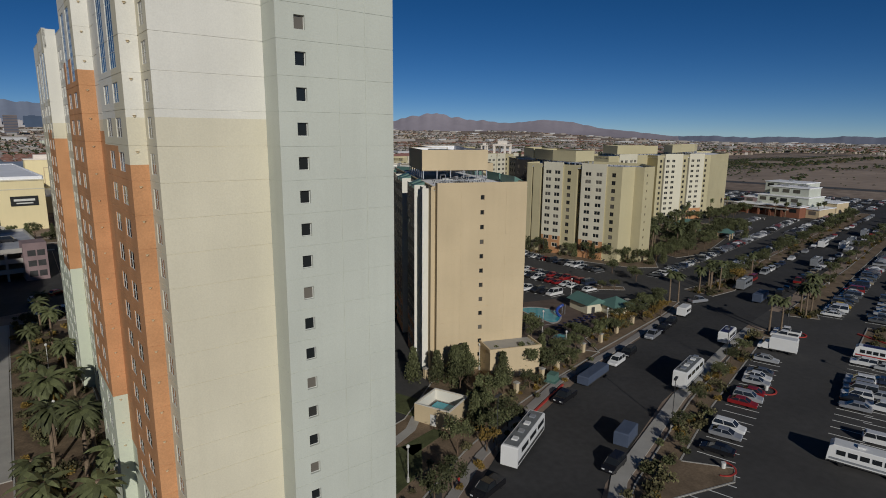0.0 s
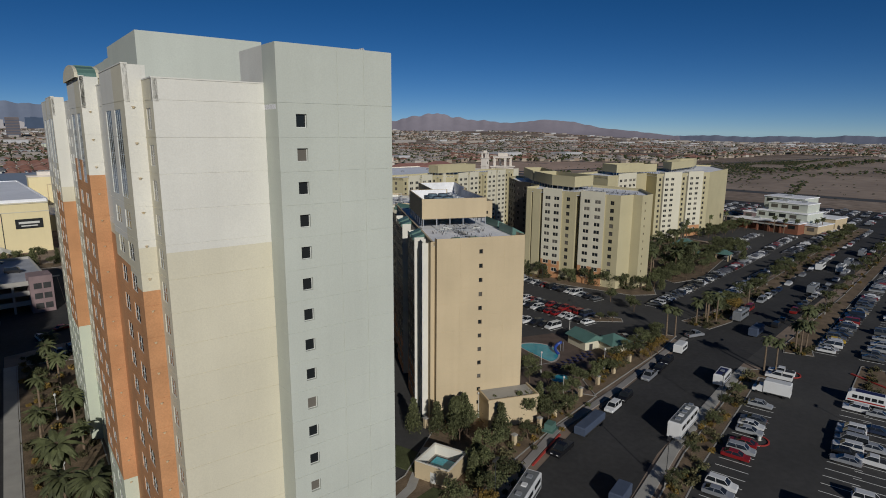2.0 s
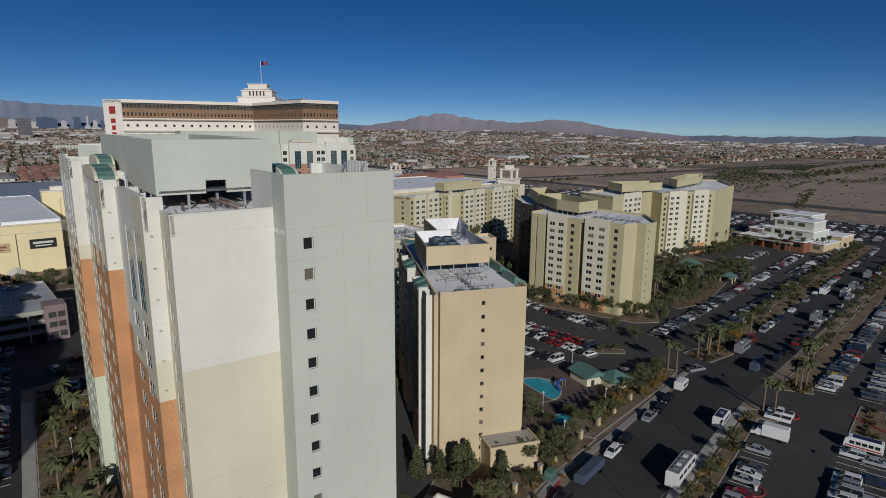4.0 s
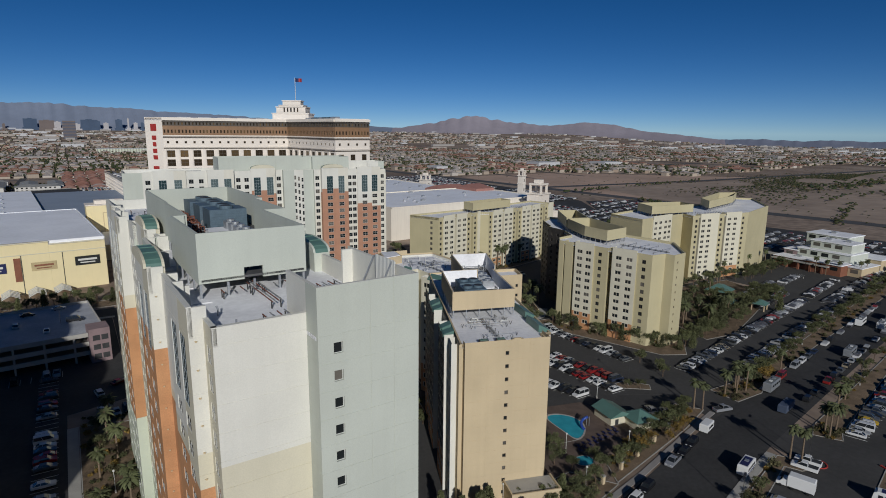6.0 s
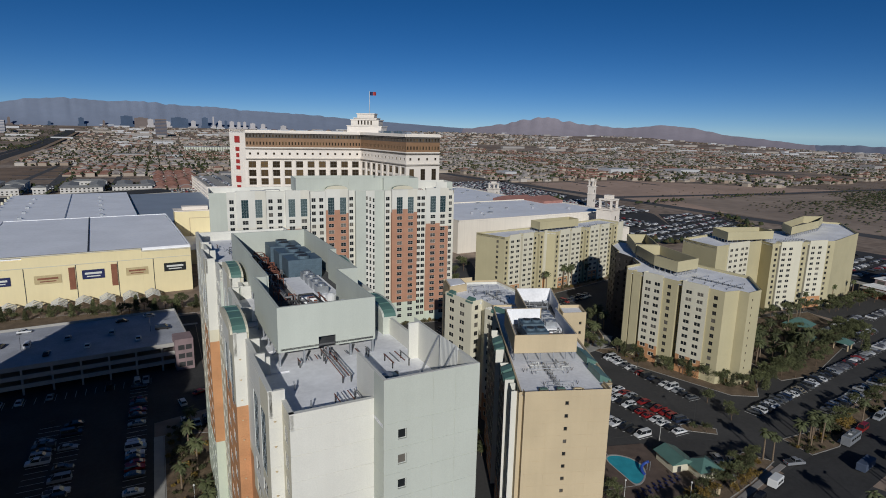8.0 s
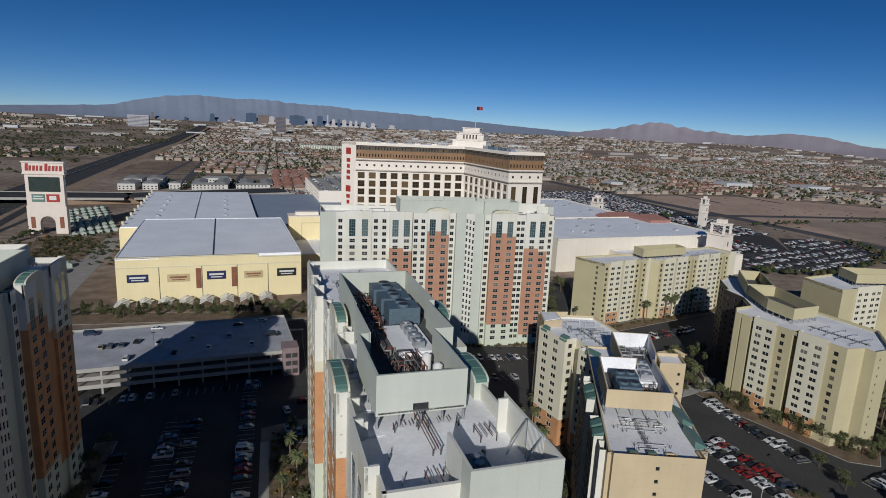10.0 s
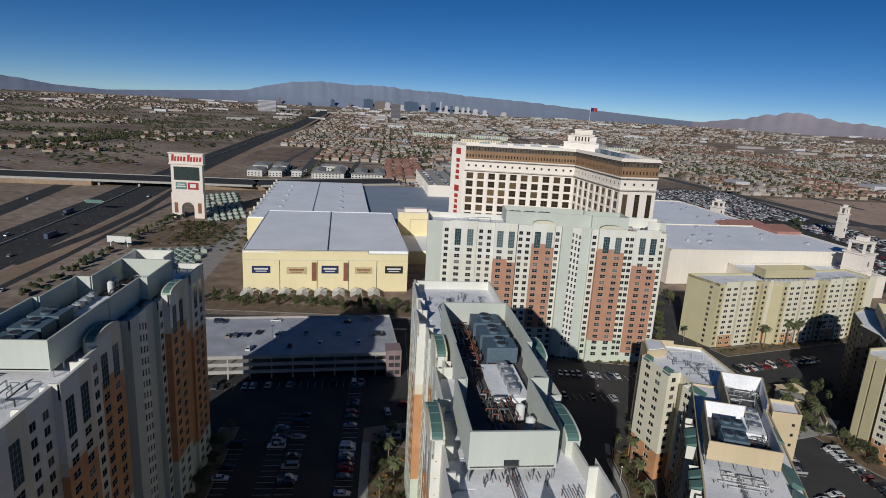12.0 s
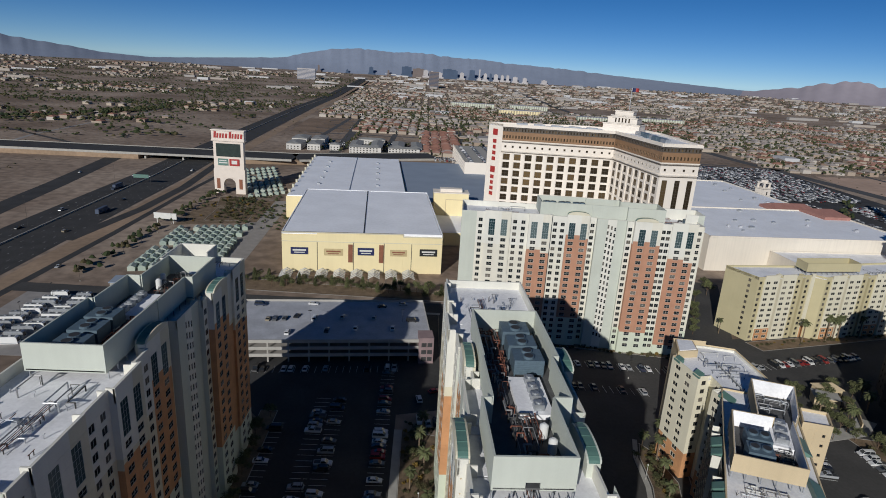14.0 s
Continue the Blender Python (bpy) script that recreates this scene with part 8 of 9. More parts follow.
for x, y, k, s in ((86.4, 174.6, 1, 1.0), (85.2, 166.0, 0, 0.8), (82.5, 155.0, 2, 1.0), (84.0, 181.5, 2, 0.9)):
    plant(PALMS[k], x, y, s)
for k in range(44):
    f = green.random()
    shrub(79 + 5 * f + green.uniform(0, 4.5), 147 + 34 * f, green.uniform(0.8, 1.5), kind=green.choice((0, 1, 1, 3)))
# more crowns in the strips round the court car park
for k in range(22):
    x = 188 + 9.6 * k
    plant(TREES[(k + 1) % 3], x + green.uniform(-2, 2), 109.6 + (x - 186) * 0.168 + green.uniform(-1, 3), green.uniform(0.55, 0.9))
for k in range(16):
    plant(TREES[k % 3], 203 + 6.2 * k, 143.5 + 1.5 * k + green.uniform(-2, 5), green.uniform(0.8, 1.15))
for k in range(60):
    u, v = green.random(), green.random()
    shrub(-170 + 28 * u + 12 * v, 525 - 34 * v + 4 * u, green.uniform(1.1, 2.0), kind=green.choice((1, 1, 2)))
    shrub(-157 + 27 * u + 3 * v, 482 - 34 * v + 4 * u, green.uniform(1.1, 2.0), kind=green.choice((1, 1, 2)))
for x, y in ((360, 168), (359, 173), (361.5, 162), (371, 155.5), (376, 154.5)):
    plant(PALMS[1], x, y, 0.95, 0.03)
for k in range(18):
    plant(TREES[k % 3], 305 + 2.9 * k + green.uniform(-2, 2), 186 + green.uniform(-3.5, 3.5) + 0.12 * k, green.uniform(0.6, 1.0), 0.03)
# hedge before the exhibition hall and dark trees along the shaded tower
for k in range(40):
    plant(TREES[k % 3] if k % 3 else CONIFERS[1], -94 + 2.9 * k + green.uniform(-1, 1), 321 - 0.09 * 2.9 * k + green.uniform(-4, 4), green.uniform(0.75, 1.1))
for k in range(22):
    plant(TREES[k % 3], -44 + green.uniform(-1.2, 1.8), 66 + 6 * k, green.uniform(0.7, 1.0))

# ---- vehicles ----
def loft(b, sections, m=0):
    """Joins outlines of equal length (closed) into a skin with end caps."""
    i = len(b.v)
    n = len(sections[0])
    for s in sections:
        b.v.extend(s)
    for k in range(len(sections) - 1):
        for j in range(n):
            q = (j + 1) % n
            b.f.append((i + k * n + j, i + k * n + q, i + (k + 1) * n + q, i + (k + 1) * n + j))
            b.m.append(m)
    b.f.append(tuple(range(i + n - 1, i - 1, -1)))
    b.m.append(m)
    e = i + (len(sections) - 1) * n
    b.f.append(tuple(range(e, e + n)))
    b.m.append(m)


def car_parts(kind):
    """Body, glasshouse and wheel meshes; x is forwards."""
    L, W, H, wb = {"sedan": (4.7, 1.82, 1.45, 2.75), "suv": (4.8, 1.9, 1.75, 2.8), "pickup": (5.7, 1.98, 1.85, 3.6), "van": (5.3, 1.98, 2.05, 3.1)}[kind]
    body, glass = Builder(), Builder()
    belt = {"sedan": 0.92, "suv": 1.08, "pickup": 1.12, "van": 1.12}[kind]
    hood = belt - 0.12
    x0, x1 = -L / 2, L / 2
    prof = [(x0, 0.42), (x0 - 0.02, belt - 0.1), (x0 + 0.15, belt), (x1 - 1.25, belt), (x1 - 0.9, hood), (x1 - 0.12, hood - 0.12), (x1, 0.55), (x1 - 0.05, 0.32), (x0 + 0.05, 0.3)]
    secs = []
    for y, s in ((-W / 2, 0.965), (-W / 2 + 0.1, 1.0), (W / 2 - 0.1, 1.0), (W / 2, 0.965)):
        secs.append([(x * s, y, 0.62 + (z - 0.62) * s) for x, z in prof])
    loft(body, secs)
    ca, cb, ta, tb = {"sedan": (-1.95, 1.15, -1.15, 0.35), "suv": (-2.3, 1.2, -2.05, 0.5), "pickup": (-0.65, 1.55, -0.55, 0.75), "van": (-2.55, 1.75, -2.45, 0.9)}[kind]
    wi, wt = W / 2 - 0.07, W / 2 - 0.24
    low = [(ca, -wi, belt), (cb, -wi, belt), (cb, wi, belt), (ca, wi, belt)]
    top = [(ta, -wt, H - 0.06), (tb, -wt, H - 0.06), (tb, wt, H - 0.06), (ta, wt, H - 0.06)]
    glass.solid(low + top, ((0, 1, 5, 4), (1, 2, 6, 5), (2, 3, 7, 6), (3, 0, 4, 7)))
    body.solid([(x * 1.02, y * 1.02, H - 0.07) for x, y, z in top] + [(x * 0.95, y * 0.93, H) for x, y, z in top], ((4, 5, 6, 7), (0, 1, 5, 4), (1, 2, 6, 5), (2, 3, 7, 6), (3, 0, 4, 7)))
    for (a, c) in ((0, 4), (1, 5), (2, 6), (3, 7)):
        p, q = (low + top)[a], (low + top)[c]
        body.tube(p, q, 0.045, 0.04, 4)
    if kind != "pickup":
        for sx in (-1, 1):
            mid = (ca + cb) / 2 - 0.15
            body.tube((mid, sx * wi * 1.005, belt), ((ta + tb) / 2 - 0.1, sx * wt * 1.01, H - 0.06), 0.05, 0.05, 4)
    else:
        body.box(x0 + 0.12, -W / 2 + 0.12, belt - 0.02, -0.75, W / 2 - 0.12, belt + 0.015, 1)
    wheel, rim = Builder(), Builder()
    wheel.tube((0, -0.11, 0), (0, 0.11, 0), 0.34, n=12)
    rim.tube((0, -0.118, 0), (0, 0.118, 0), 0.2, n=8)
    far = Builder()
    far.v, far.f, far.m = list(body.v), list(body.f), list(body.m)
    for sx in (-1, 1):
        for sy in (-1, 1):
            i = len(far.f)
            far.tube((sx * wb / 2, sy * (W / 2 - 0.12) - 0.11, 0.34), (sx * wb / 2, sy * (W / 2 - 0.12) + 0.11, 0.34), 0.34, n=8)
            far.m[i:] = [2] * (len(far.f) - i)
    lamps_f, lamps_r = Builder(), Builder()
    for sy in (-1, 1):
        lamps_f.box(x1 - 0.16, sy * (W / 2 - 0.42) - 0.2, hood - 0.3, x1 - 0.02, sy * (W / 2 - 0.42) + 0.2, hood - 0.16)
        lamps_r.box(x0 - 0.03, sy * (W / 2 - 0.3) - 0.14, belt - 0.36, x0 + 0.08, sy * (W / 2 - 0.3) + 0.14, belt - 0.12)
    return dict(far=far.mesh("body", [CAR_PAINT, STEEL_DARK, TYRE]), body=body.mesh("body", [CAR_PAINT, STEEL_DARK]), glass=glass.mesh("glasshouse", CARGLASS), wheel=wheel.mesh("wheel", TYRE), rim=rim.mesh("rim", RIM), head=lamps_f.mesh("headlight", LAMP_CLEAR), tail=lamps_r.mesh("tail_light", LAMP_RED), L=L, W=W, wb=wb)


KINDS = {k: car_parts(k) for k in ("sedan", "suv", "pickup", "van")}
WORDS = {"sedan": "saloon car", "suv": "sport utility vehicle", "pickup": "pickup truck", "van": "passenger van"}
cars = random.Random(9)


fc = Builder()


def distant_car(x, y, heading, z):
    """One of the far cars that nobody could count."""
    m = pose(x, y, z, 0, 0, 90 - heading)
    fc.box(-2.3, -0.9, 0.25, 2.3, 0.9, 0.95, 0, m)
    fc.solid([tuple(m @ Vector(p)) for p in ((-1.7, -0.8, 0.95), (1.2, -0.8, 0.95), (1.2, 0.8, 0.95), (-1.7, 0.8, 0.95), (-1.1, -0.68, 1.5), (0.5, -0.68, 1.5), (0.5, 0.68, 1.5), (-1.1, 0.68, 1.5))], ((4, 5, 6, 7), (0, 1, 5, 4), (1, 2, 6, 5), (2, 3, 7, 6), (3, 0, 4, 7)))


def car(x, y, heading, kind=None, z=0.06, paint=None, where="parked in a painted bay"):
    """heading: the bearing of the nose, degrees."""
    if x > 232 and y < 240:
        distant_car(x, y, heading, z)
        return None
    kind = kind or cars.choice(("sedan", "sedan", "suv", "suv", "pickup", "sedan", "sedan", "suv", "sedan", "van"))
    k = KINDS[kind]
    t = thing("car" if kind in ("sedan", "suv") else ("pickup_truck" if kind == "pickup" else "van"), pose(x, y, z, 0, 0, 90 - heading), WORDS[kind] + " " + where, "car" if kind != "pickup" else "pickup", "parked vehicles")
    remote = y > 150 or x > 182 or x < -12
    shell = k["far" if remote else "body"]
    bd = part("body", shell, None, t)
    if paint is not None:
        bd.data = shell.copy()
        bd.data.materials[0] = paint
    part("glasshouse", k["glass"], None, t)
    if y < 110 and x < 175:
        part("headlight", k["head"], None, t)
        part("tail_light", k["tail"], None, t)
    if remote:
        return t
    for sx in (-1, 1):
        for sy in (-1, 1):
            part("wheel", k["wheel"], None, t, "", pose(sx * k["wb"] / 2, sy * (k["W"] / 2 - 0.12), 0.34))
    return t


stall_lines = Builder()


def stall_row(x0, y0, x1, y1, heading, fill, pitch=2.75, depth=5.2, flip=0.3, where="parked in a painted bay", lines=True, kinds=None, z=0.06, paints=None):
    L = math.hypot(x1 - x0, y1 - y0)
    n = int(L / pitch)
    h = radians(heading)
    dx, dy = math.sin(h), math.cos(h)
    for k in range(n + 1):
        f = k * pitch / L
        x, y = x0 + (x1 - x0) * f, y0 + (y1 - y0) * f
        if lines:
            stall_lines.prism(strip_poly([(x - dx * depth / 2, y - dy * depth / 2), (x + dx * depth / 2, y + dy * depth / 2)], 0.11), z - 0.05, z + 0.006)
        if k < n and cars.random() < fill:
            fx, fy = x + (x1 - x0) * 0.5 * pitch / L, y + (y1 - y0) * 0.5 * pitch / L
            car(fx + cars.uniform(-0.12, 0.12), fy + cars.uniform(-0.25, 0.25), heading + (180 if cars.random() < flip else 0) + cars.uniform(-2, 2), cars.choice(kinds) if kinds else None, z, (paints or {}).get(k), where)


RED_PAINT = mat("red_car_paint", (0.26, 0.018, 0.02), 0.3, 0.1, var=0.02, spec=0.5)
YELLOW_PAINT = mat("yellow_car_paint", (0.55, 0.36, 0.03), 0.35, 0.0, var=0.02, spec=0.5)
BLACK_PAINT = mat("black_car_paint", (0.015, 0.015, 0.017), 0.25, 0.1, var=0.02, spec=0.5)
WHITE_PAINT = mat("white_car_paint", (0.70, 0.70, 0.69), 0.3, 0.0, var=0.02, spec=0.5)
SILVER_PAINT = mat("silver_car_paint", (0.36, 0.37, 0.39), 0.3, 0.4, var=0.02, spec=0.5)
# open car park, row by the planted strip
stall_row(71.0, 52.6, 84.0, 56.8, 163, 0.0)
stall_row(84.6, 58.2, 131.0, 72.0, 163, 0.62, flip=0.35, kinds=("sedan", "sedan", "sedan", "suv"), paints={0: BLACK_PAINT, 1: WHITE_PAINT, 2: SILVER_PAINT, 3: WHITE_PAINT, 4: BLACK_PAINT, 6: SILVER_PAINT, 7: RED_PAINT, 9: RED_PAINT})
stall_row(172.5, 75.8, 330, 103.4, 163, 0.78, where="parked beside the planted strip", paints={4: YELLOW_PAINT})
stall_row(106.5, 49.0, 147.5, 59.8, 343, 0.5, flip=0.4, paints={1: SILVER_PAINT, 4: SILVER_PAINT, 5: BLACK_PAINT, 8: SILVER_PAINT, 9: WHITE_PAINT, 12: BLACK_PAINT, 15: WHITE_PAINT})
stall_row(176, 66.5, 300, 90, 343, 0.5)
stall_row(107, 44.9, 147.5, 55.7, 163, 0.34)
stall_row(180, 61, 300, 84.5, 163, 0.45)
stall_row(110, 22, 200, 46, 343, 0.4)
# along the kerbs of the street
for x, y, k, p in ((101.8, 88.6, "suv", WHITE_PAINT), (107.8, 90.1, "suv", BLACK_PAINT), (121.7, 93.6, "pickup", SILVER_PAINT), (128.0, 95.0, "sedan", BLACK_PAINT), (133.2, 96.4, "suv", BLACK_PAINT), (80.8, 83.6, "pickup", BLACK_PAINT), (52.2, 71.2, "pickup", BLACK_PAINT), (70.2, 65.2, "suv", BLACK_PAINT)):
    car(x, y, 256, k, 0.06, p, "parked along the street kerb")
car(157.0, 103.0, 105, "pickup", 0.06, SILVER_PAINT, "crossing the street junction")
for k in range(36):
    x = 182 + 6.4 * k
    if cars.random() < 0.78:
        car(x, 103.8 + (x - 178) * 0.158, 260, None, 0.06, None, "parked along the street kerb")
    if cars.random() < 0.66:
        car(x + 3, 92.8 + (x - 178) * 0.158, 80, None, 0.06, None, "parked along the street kerb")
# court of the yellow block
stall_row(161.8, 183.0, 163.6, 141.5, 272, 0.95, where="parked before the yellow block")
stall_row(138.6, 157.0, 141.4, 126.5, 272, 0.95, paints={3: WHITE_PAINT, 4: BLACK_PAINT, 5: RED_PAINT, 6: RED_PAINT, 8: WHITE_PAINT, 10: WHITE_PAINT}, flip=0.5)
stall_row(144.4, 159.0, 147.6, 130.5, 92, 0.95, flip=0.5, paints={4: RED_PAINT, 6: RED_PAINT, 7: RED_PAINT})
stall_row(125.8, 146.0, 130, 129.0, 272, 0.95)
stall_row(172.5, 127.0, 296.0, 148.0, 350, 0.97, where="parked along the court drive")
stall_row(196, 117.6, 300, 135.6, 170, 0.8, where="parked along the court drive")
stall_row(302, 150, 352, 159.2, 350, 0.9)
stall_row(262, 152.5, 300, 159.5, 350, 0.9)
stall_row(272, 166, 316, 174, 350, 0.9)
stall_row(300, 140, 410, 158, 350, 0.8)
stall_row(316, 170, 350, 176, 350, 0.7)
for x, y in ((134.6, 113.4), (136.6, 110.6), (139.4, 113.6), (141.8, 110.8)):
    car(x, y, 30 + cars.uniform(-10, 10), "sedan", 0.06, SILVER_PAINT, "parked beside the pool house")
for x, y, h, k, p in ((8.6, 206.0, 350, "suv", WHITE_PAINT), (8.9, 192.6, 175, "pickup", WHITE_PAINT), (12.0, 190.4, 175, "sedan", SILVER_PAINT), (14.2, 212.0, 60, "sedan", RED_PAINT), (14.6, 191.0, 175, "suv", BLACK_PAINT)):
    car(x, y, h, k, 0.06, p, "parked near the tower corner")
# shaded court and the streets behind
stall_row(-4.0, 148.0, -4.0, 188.0, 90, 0.85, paints={4: WHITE_PAINT, 8: RED_PAINT, 9: RED_PAINT, 5: WHITE_PAINT})
stall_row(-4.0, 190, -4.0, 226.0, 90, 0.4, paints={3: WHITE_PAINT, 6: WHITE_PAINT})
stall_row(-20.5, 128.0, -20.5, 205.0, 90, 0.4)
stall_row(-26.5, 128.0, -26.5, 205.0, 270, 0.4)
stall_row(-39.5, 120.0, -39.5, 190.0, 270, 0.35)
stall_row(-58, 224, 0, 229, 0, 0.6)
stall_row(64.0, 241.0, 124.0, 234.0, 176, 0.7)
stall_row(66.0, 221.0, 100.0, 217.0, 356, 0.6)
stall_row(152.0, 240.5, 214.0, 256.0, 166, 0.8, paints={7: RED_PAINT, 11: RED_PAINT, 10: RED_PAINT})
stall_row(140.0, 168.0, 150.0, 196.0, 280, 0.85)
stall_row(134.4, 170.0, 144.2, 198.0, 100, 0.8)
stall_row(118, 150, 122, 176, 280, 0.8)
solo("stall_lines", stall_lines, PAINT_WHITE, "thin white painted parking bay lines", "road marking", kind="stuff")
# on the roof of the garage
gp = pose(-70.5, 229.0, 9.1, 0, 0, 5.5)
for x, y, h in ((8, 38, 90), (14, 22, 0), (17, 22, 0), (21, 22.5, 0), (32, 39, 90), (26, 25, 10), (74, 39, 80), (77, 20, 90), (46, 24, 0), (52, 12, 0), (40, 10, 0), (24, 8, 0), (60, 23, 0), (68, 12, 0), (64, 36, 80), (3, 14, 0), (34, 22, 0)):
    v = gp @ Vector((x, y, 0))
    car(v.x, v.y, h, None, 9.11, None, "parked on the garage roof deck")


# larger vehicles
TRAILER_ROOF = mat("grey_trailer_roof", (0.17, 0.18, 0.18), 0.7, var=0.12, scale=0.8)


def big(name, x, y, heading, L, W, H, paint, label, category, stripe=None, cab=None, windows=0, floor=0.55, roof_units=0, nose=0.0):
    t = thing(name, pose(x, y, 0.06, 0, 0, 90 - heading), label, category)
    b = Builder()
    e = 0.18
    prof = [(-L / 2, floor), (-L / 2, H - e), (-L / 2 + e, H), (L / 2 - e - nose, H), (L / 2 - nose * 0.4, H - e - nose * 0.3), (L / 2, floor + 0.5), (L / 2, floor)]
    loft(b, [[(px, yy, pz if yy in (-W / 2 + 0.1, W / 2 - 0.1) else min(pz, H - 0.1)) for px, pz in prof] for yy in (-W / 2, -W / 2 + 0.1, W / 2 - 0.1, W / 2)])
    part("body", b, paint, t)
    if name in ("travel_trailer", "motor_home"):
        b = Builder()
        b.box(-L / 2 + 0.4, -W / 2 + 0.22, H - 0.02, L / 2 - 0.5 - nose, W / 2 - 0.22, H + 0.03)
        part("roof_sheet", b, TRAILER_ROOF, t, "grey roof sheet")
    if stripe:
        for sy in (-1, 1):
            s = Builder()
            s.box(-L / 2 + 0.3, sy * (W / 2 + 0.012) - 0.01, floor + 0.35, L / 2 - 0.3, sy * (W / 2 + 0.012) + 0.01, floor + 0.35 + stripe[1])
            part("stripe", s, stripe[0], t)
    for k in range(windows):
        for sy in (-1, 1):
            s = Builder()
            x0 = -L / 2 + 0.6 + (L - 1.4) * k / windows
            s.box(x0, sy * (W / 2 + 0.02) - 0.02, H - 1.35, x0 + (L - 1.4) / windows * 0.78, sy * (W / 2 + 0.02) + 0.02, H - 0.65)
            part("window", s, CARGLASS, t)
    for k in range(roof_units):
        s = Builder()
        x0 = -L / 2 + (k + 0.7) * L / (roof_units + 0.8)
        s.box(x0, -0.42, H, x0 + 0.9, 0.42, H + 0.26)
        part("roof_unit", s, VAN_WHITE if k % 2 else METAL_GREY, t)
    if name == "shuttle_bus":
        s = Builder()
        s.box(-L / 2 + 0.5, -W / 2 + 0.3, H - 0.01, L / 2 - 0.9 - nose, W / 2 - 0.3, H + 0.04)
        part("roof_panel", s, SIGN_NAVY, t, "blue roof panel")
    if nose > 0.4:
        s = Builder()
        s.solid([(L / 2 - 0.02, sy * (W / 2 - 0.25), floor + 0.95) for sy in (-1, 1)] + [(L / 2 - nose * 0.4 + 0.03, sy * (W / 2 - 0.25), H - 0.32 - nose * 0.3) for sy in (1, -1)], ((0, 1, 2, 3),))
        part("windscreen", s, CARGLASS, t)
    stored = floor < 0.1
    s = Builder()
    s.box(-L / 2 + 0.1, -W / 2 - 0.015, floor - 0.02, L / 2 - 0.1, W / 2 + 0.015, floor + 0.16)
    if not stored:
        part("skirt", s, STEEL_DARK, t)
    r = Builder()
    r.box(-L / 2 - 0.02, -W / 2 + 0.25, floor + 0.5, -L / 2, W / 2 - 0.25, H - 0.4)
    part("rear_door", r, paint, t)
    for sx in () if stored else ((-0.30, -0.18, 0.34) if L > 8 else (-0.28, 0.3)):
        for sy in (-1, 1):
            part("wheel", KINDS["pickup"]["wheel"], None, t, "", pose(sx * L, sy * (W / 2 - 0.16), 0.34))
    if cab:
        c = Builder()
        cl = cab
        loft(c, [[(px, yy, pz) for px, pz in ((L / 2 + 0.1, 0.5), (L / 2 + 0.1, 1.9), (L / 2 + cl * 0.45, 1.95), (L / 2 + cl * 0.7, 1.25), (L / 2 + cl, 1.1), (L / 2 + cl, 0.5))] for yy in (-W / 2 + 0.15, W / 2 - 0.15)])
        part("cab", c, paint, t)
        g = Builder()
        g.solid([(L / 2 + cl * 0.46, -W / 2 + 0.3, 1.93), (L / 2 + cl * 0.46, W / 2 - 0.3, 1.93), (L / 2 + cl * 0.71, W / 2 - 0.3, 1.3), (L / 2 + cl * 0.71, -W / 2 + 0.3, 1.3)], ((0, 3, 2, 1),))
        part("windscreen", g, CARGLASS, t)
        for sy in (-1, 1):
            part("wheel", KINDS["pickup"]["wheel"], None, t, "", pose(L / 2 + cl * 0.6, sy * (W / 2 - 0.25), 0.34))
    return t


big("travel_trailer", 63.3, 76.0, 244, 12.0, 2.5, 3.5, VAN_WHITE, "white travel trailer with dark graphics at the kerb", "trailer", (STEEL_DARK, 0.5), windows=3, roof_units=4)
big("cargo_trailer", 91.6, 86.2, 256, 9.0, 2.2, 2.1, TRAILER_BLUE, "blue-grey covered trailer parked at the kerb", "trailer")
big("motor_home", 106.0, 75.4, 76, 11.0, 2.5, 3.6, VAN_WHITE, "white motor home with roof units at the kerb", "motor home", (METAL_GREY, 0.25), windows=4, roof_units=5, nose=1.2)
big("shuttle_bus", 133.2, 82.3, 76, 6.6, 2.3, 2.9, VAN_WHITE, "white shuttle bus with a blue roof panel", "bus", (SIGN_NAVY, 0.3), windows=4, roof_units=1, nose=0.6)
big("cargo_trailer", 77.2, 68.4, 72, 4.6, 2.2, 2.6, TRAILER_BLUE, "dark blue box trailer at the kerb", "trailer")
big("horse_trailer", 142.6, 98.6, 256, 4.6, 2.2, 2.6, VAN_WHITE, "small white horse trailer at the kerb", "trailer", windows=3)
big("box_truck", 136.4, 71.6, 344, 5.2, 2.4, 3.3, VAN_WHITE, "white box truck with a dark mark on its side", "truck", cab=2.2)
big("coach", 98.6, 43.3, 344, 11.0, 2.5, 3.1, VAN_WHITE, "white coach with dark windows in the car park", "bus", (METAL_GREY, 0.3), windows=7, roof_units=2, nose=0.5)
big("shuttle_bus", 147.0, 58.4, 344, 7.0, 2.3, 2.9, VAN_WHITE, "white shuttle bus with dark windows", "bus", (SIGN_RED, 0.3), windows=5, nose=0.6)
big("cargo_trailer", 172.6, 93.5, 80, 7.0, 2.3, 2.7, TRAILER_BLUE, "blue-grey covered trailer parked at the kerb", "trailer")
big("travel_trailer", 183.0, 103.2, 260, 8.0, 2.4, 3.2, METAL_GREY, "silver travel trailer parked at the kerb", "trailer", windows=4, roof_units=2)
car(146.2, 75.6, 344, "pickup", 0.06, WHITE_PAINT)
car(149.4, 76.4, 344, "pickup", 0.06, WHITE_PAINT)
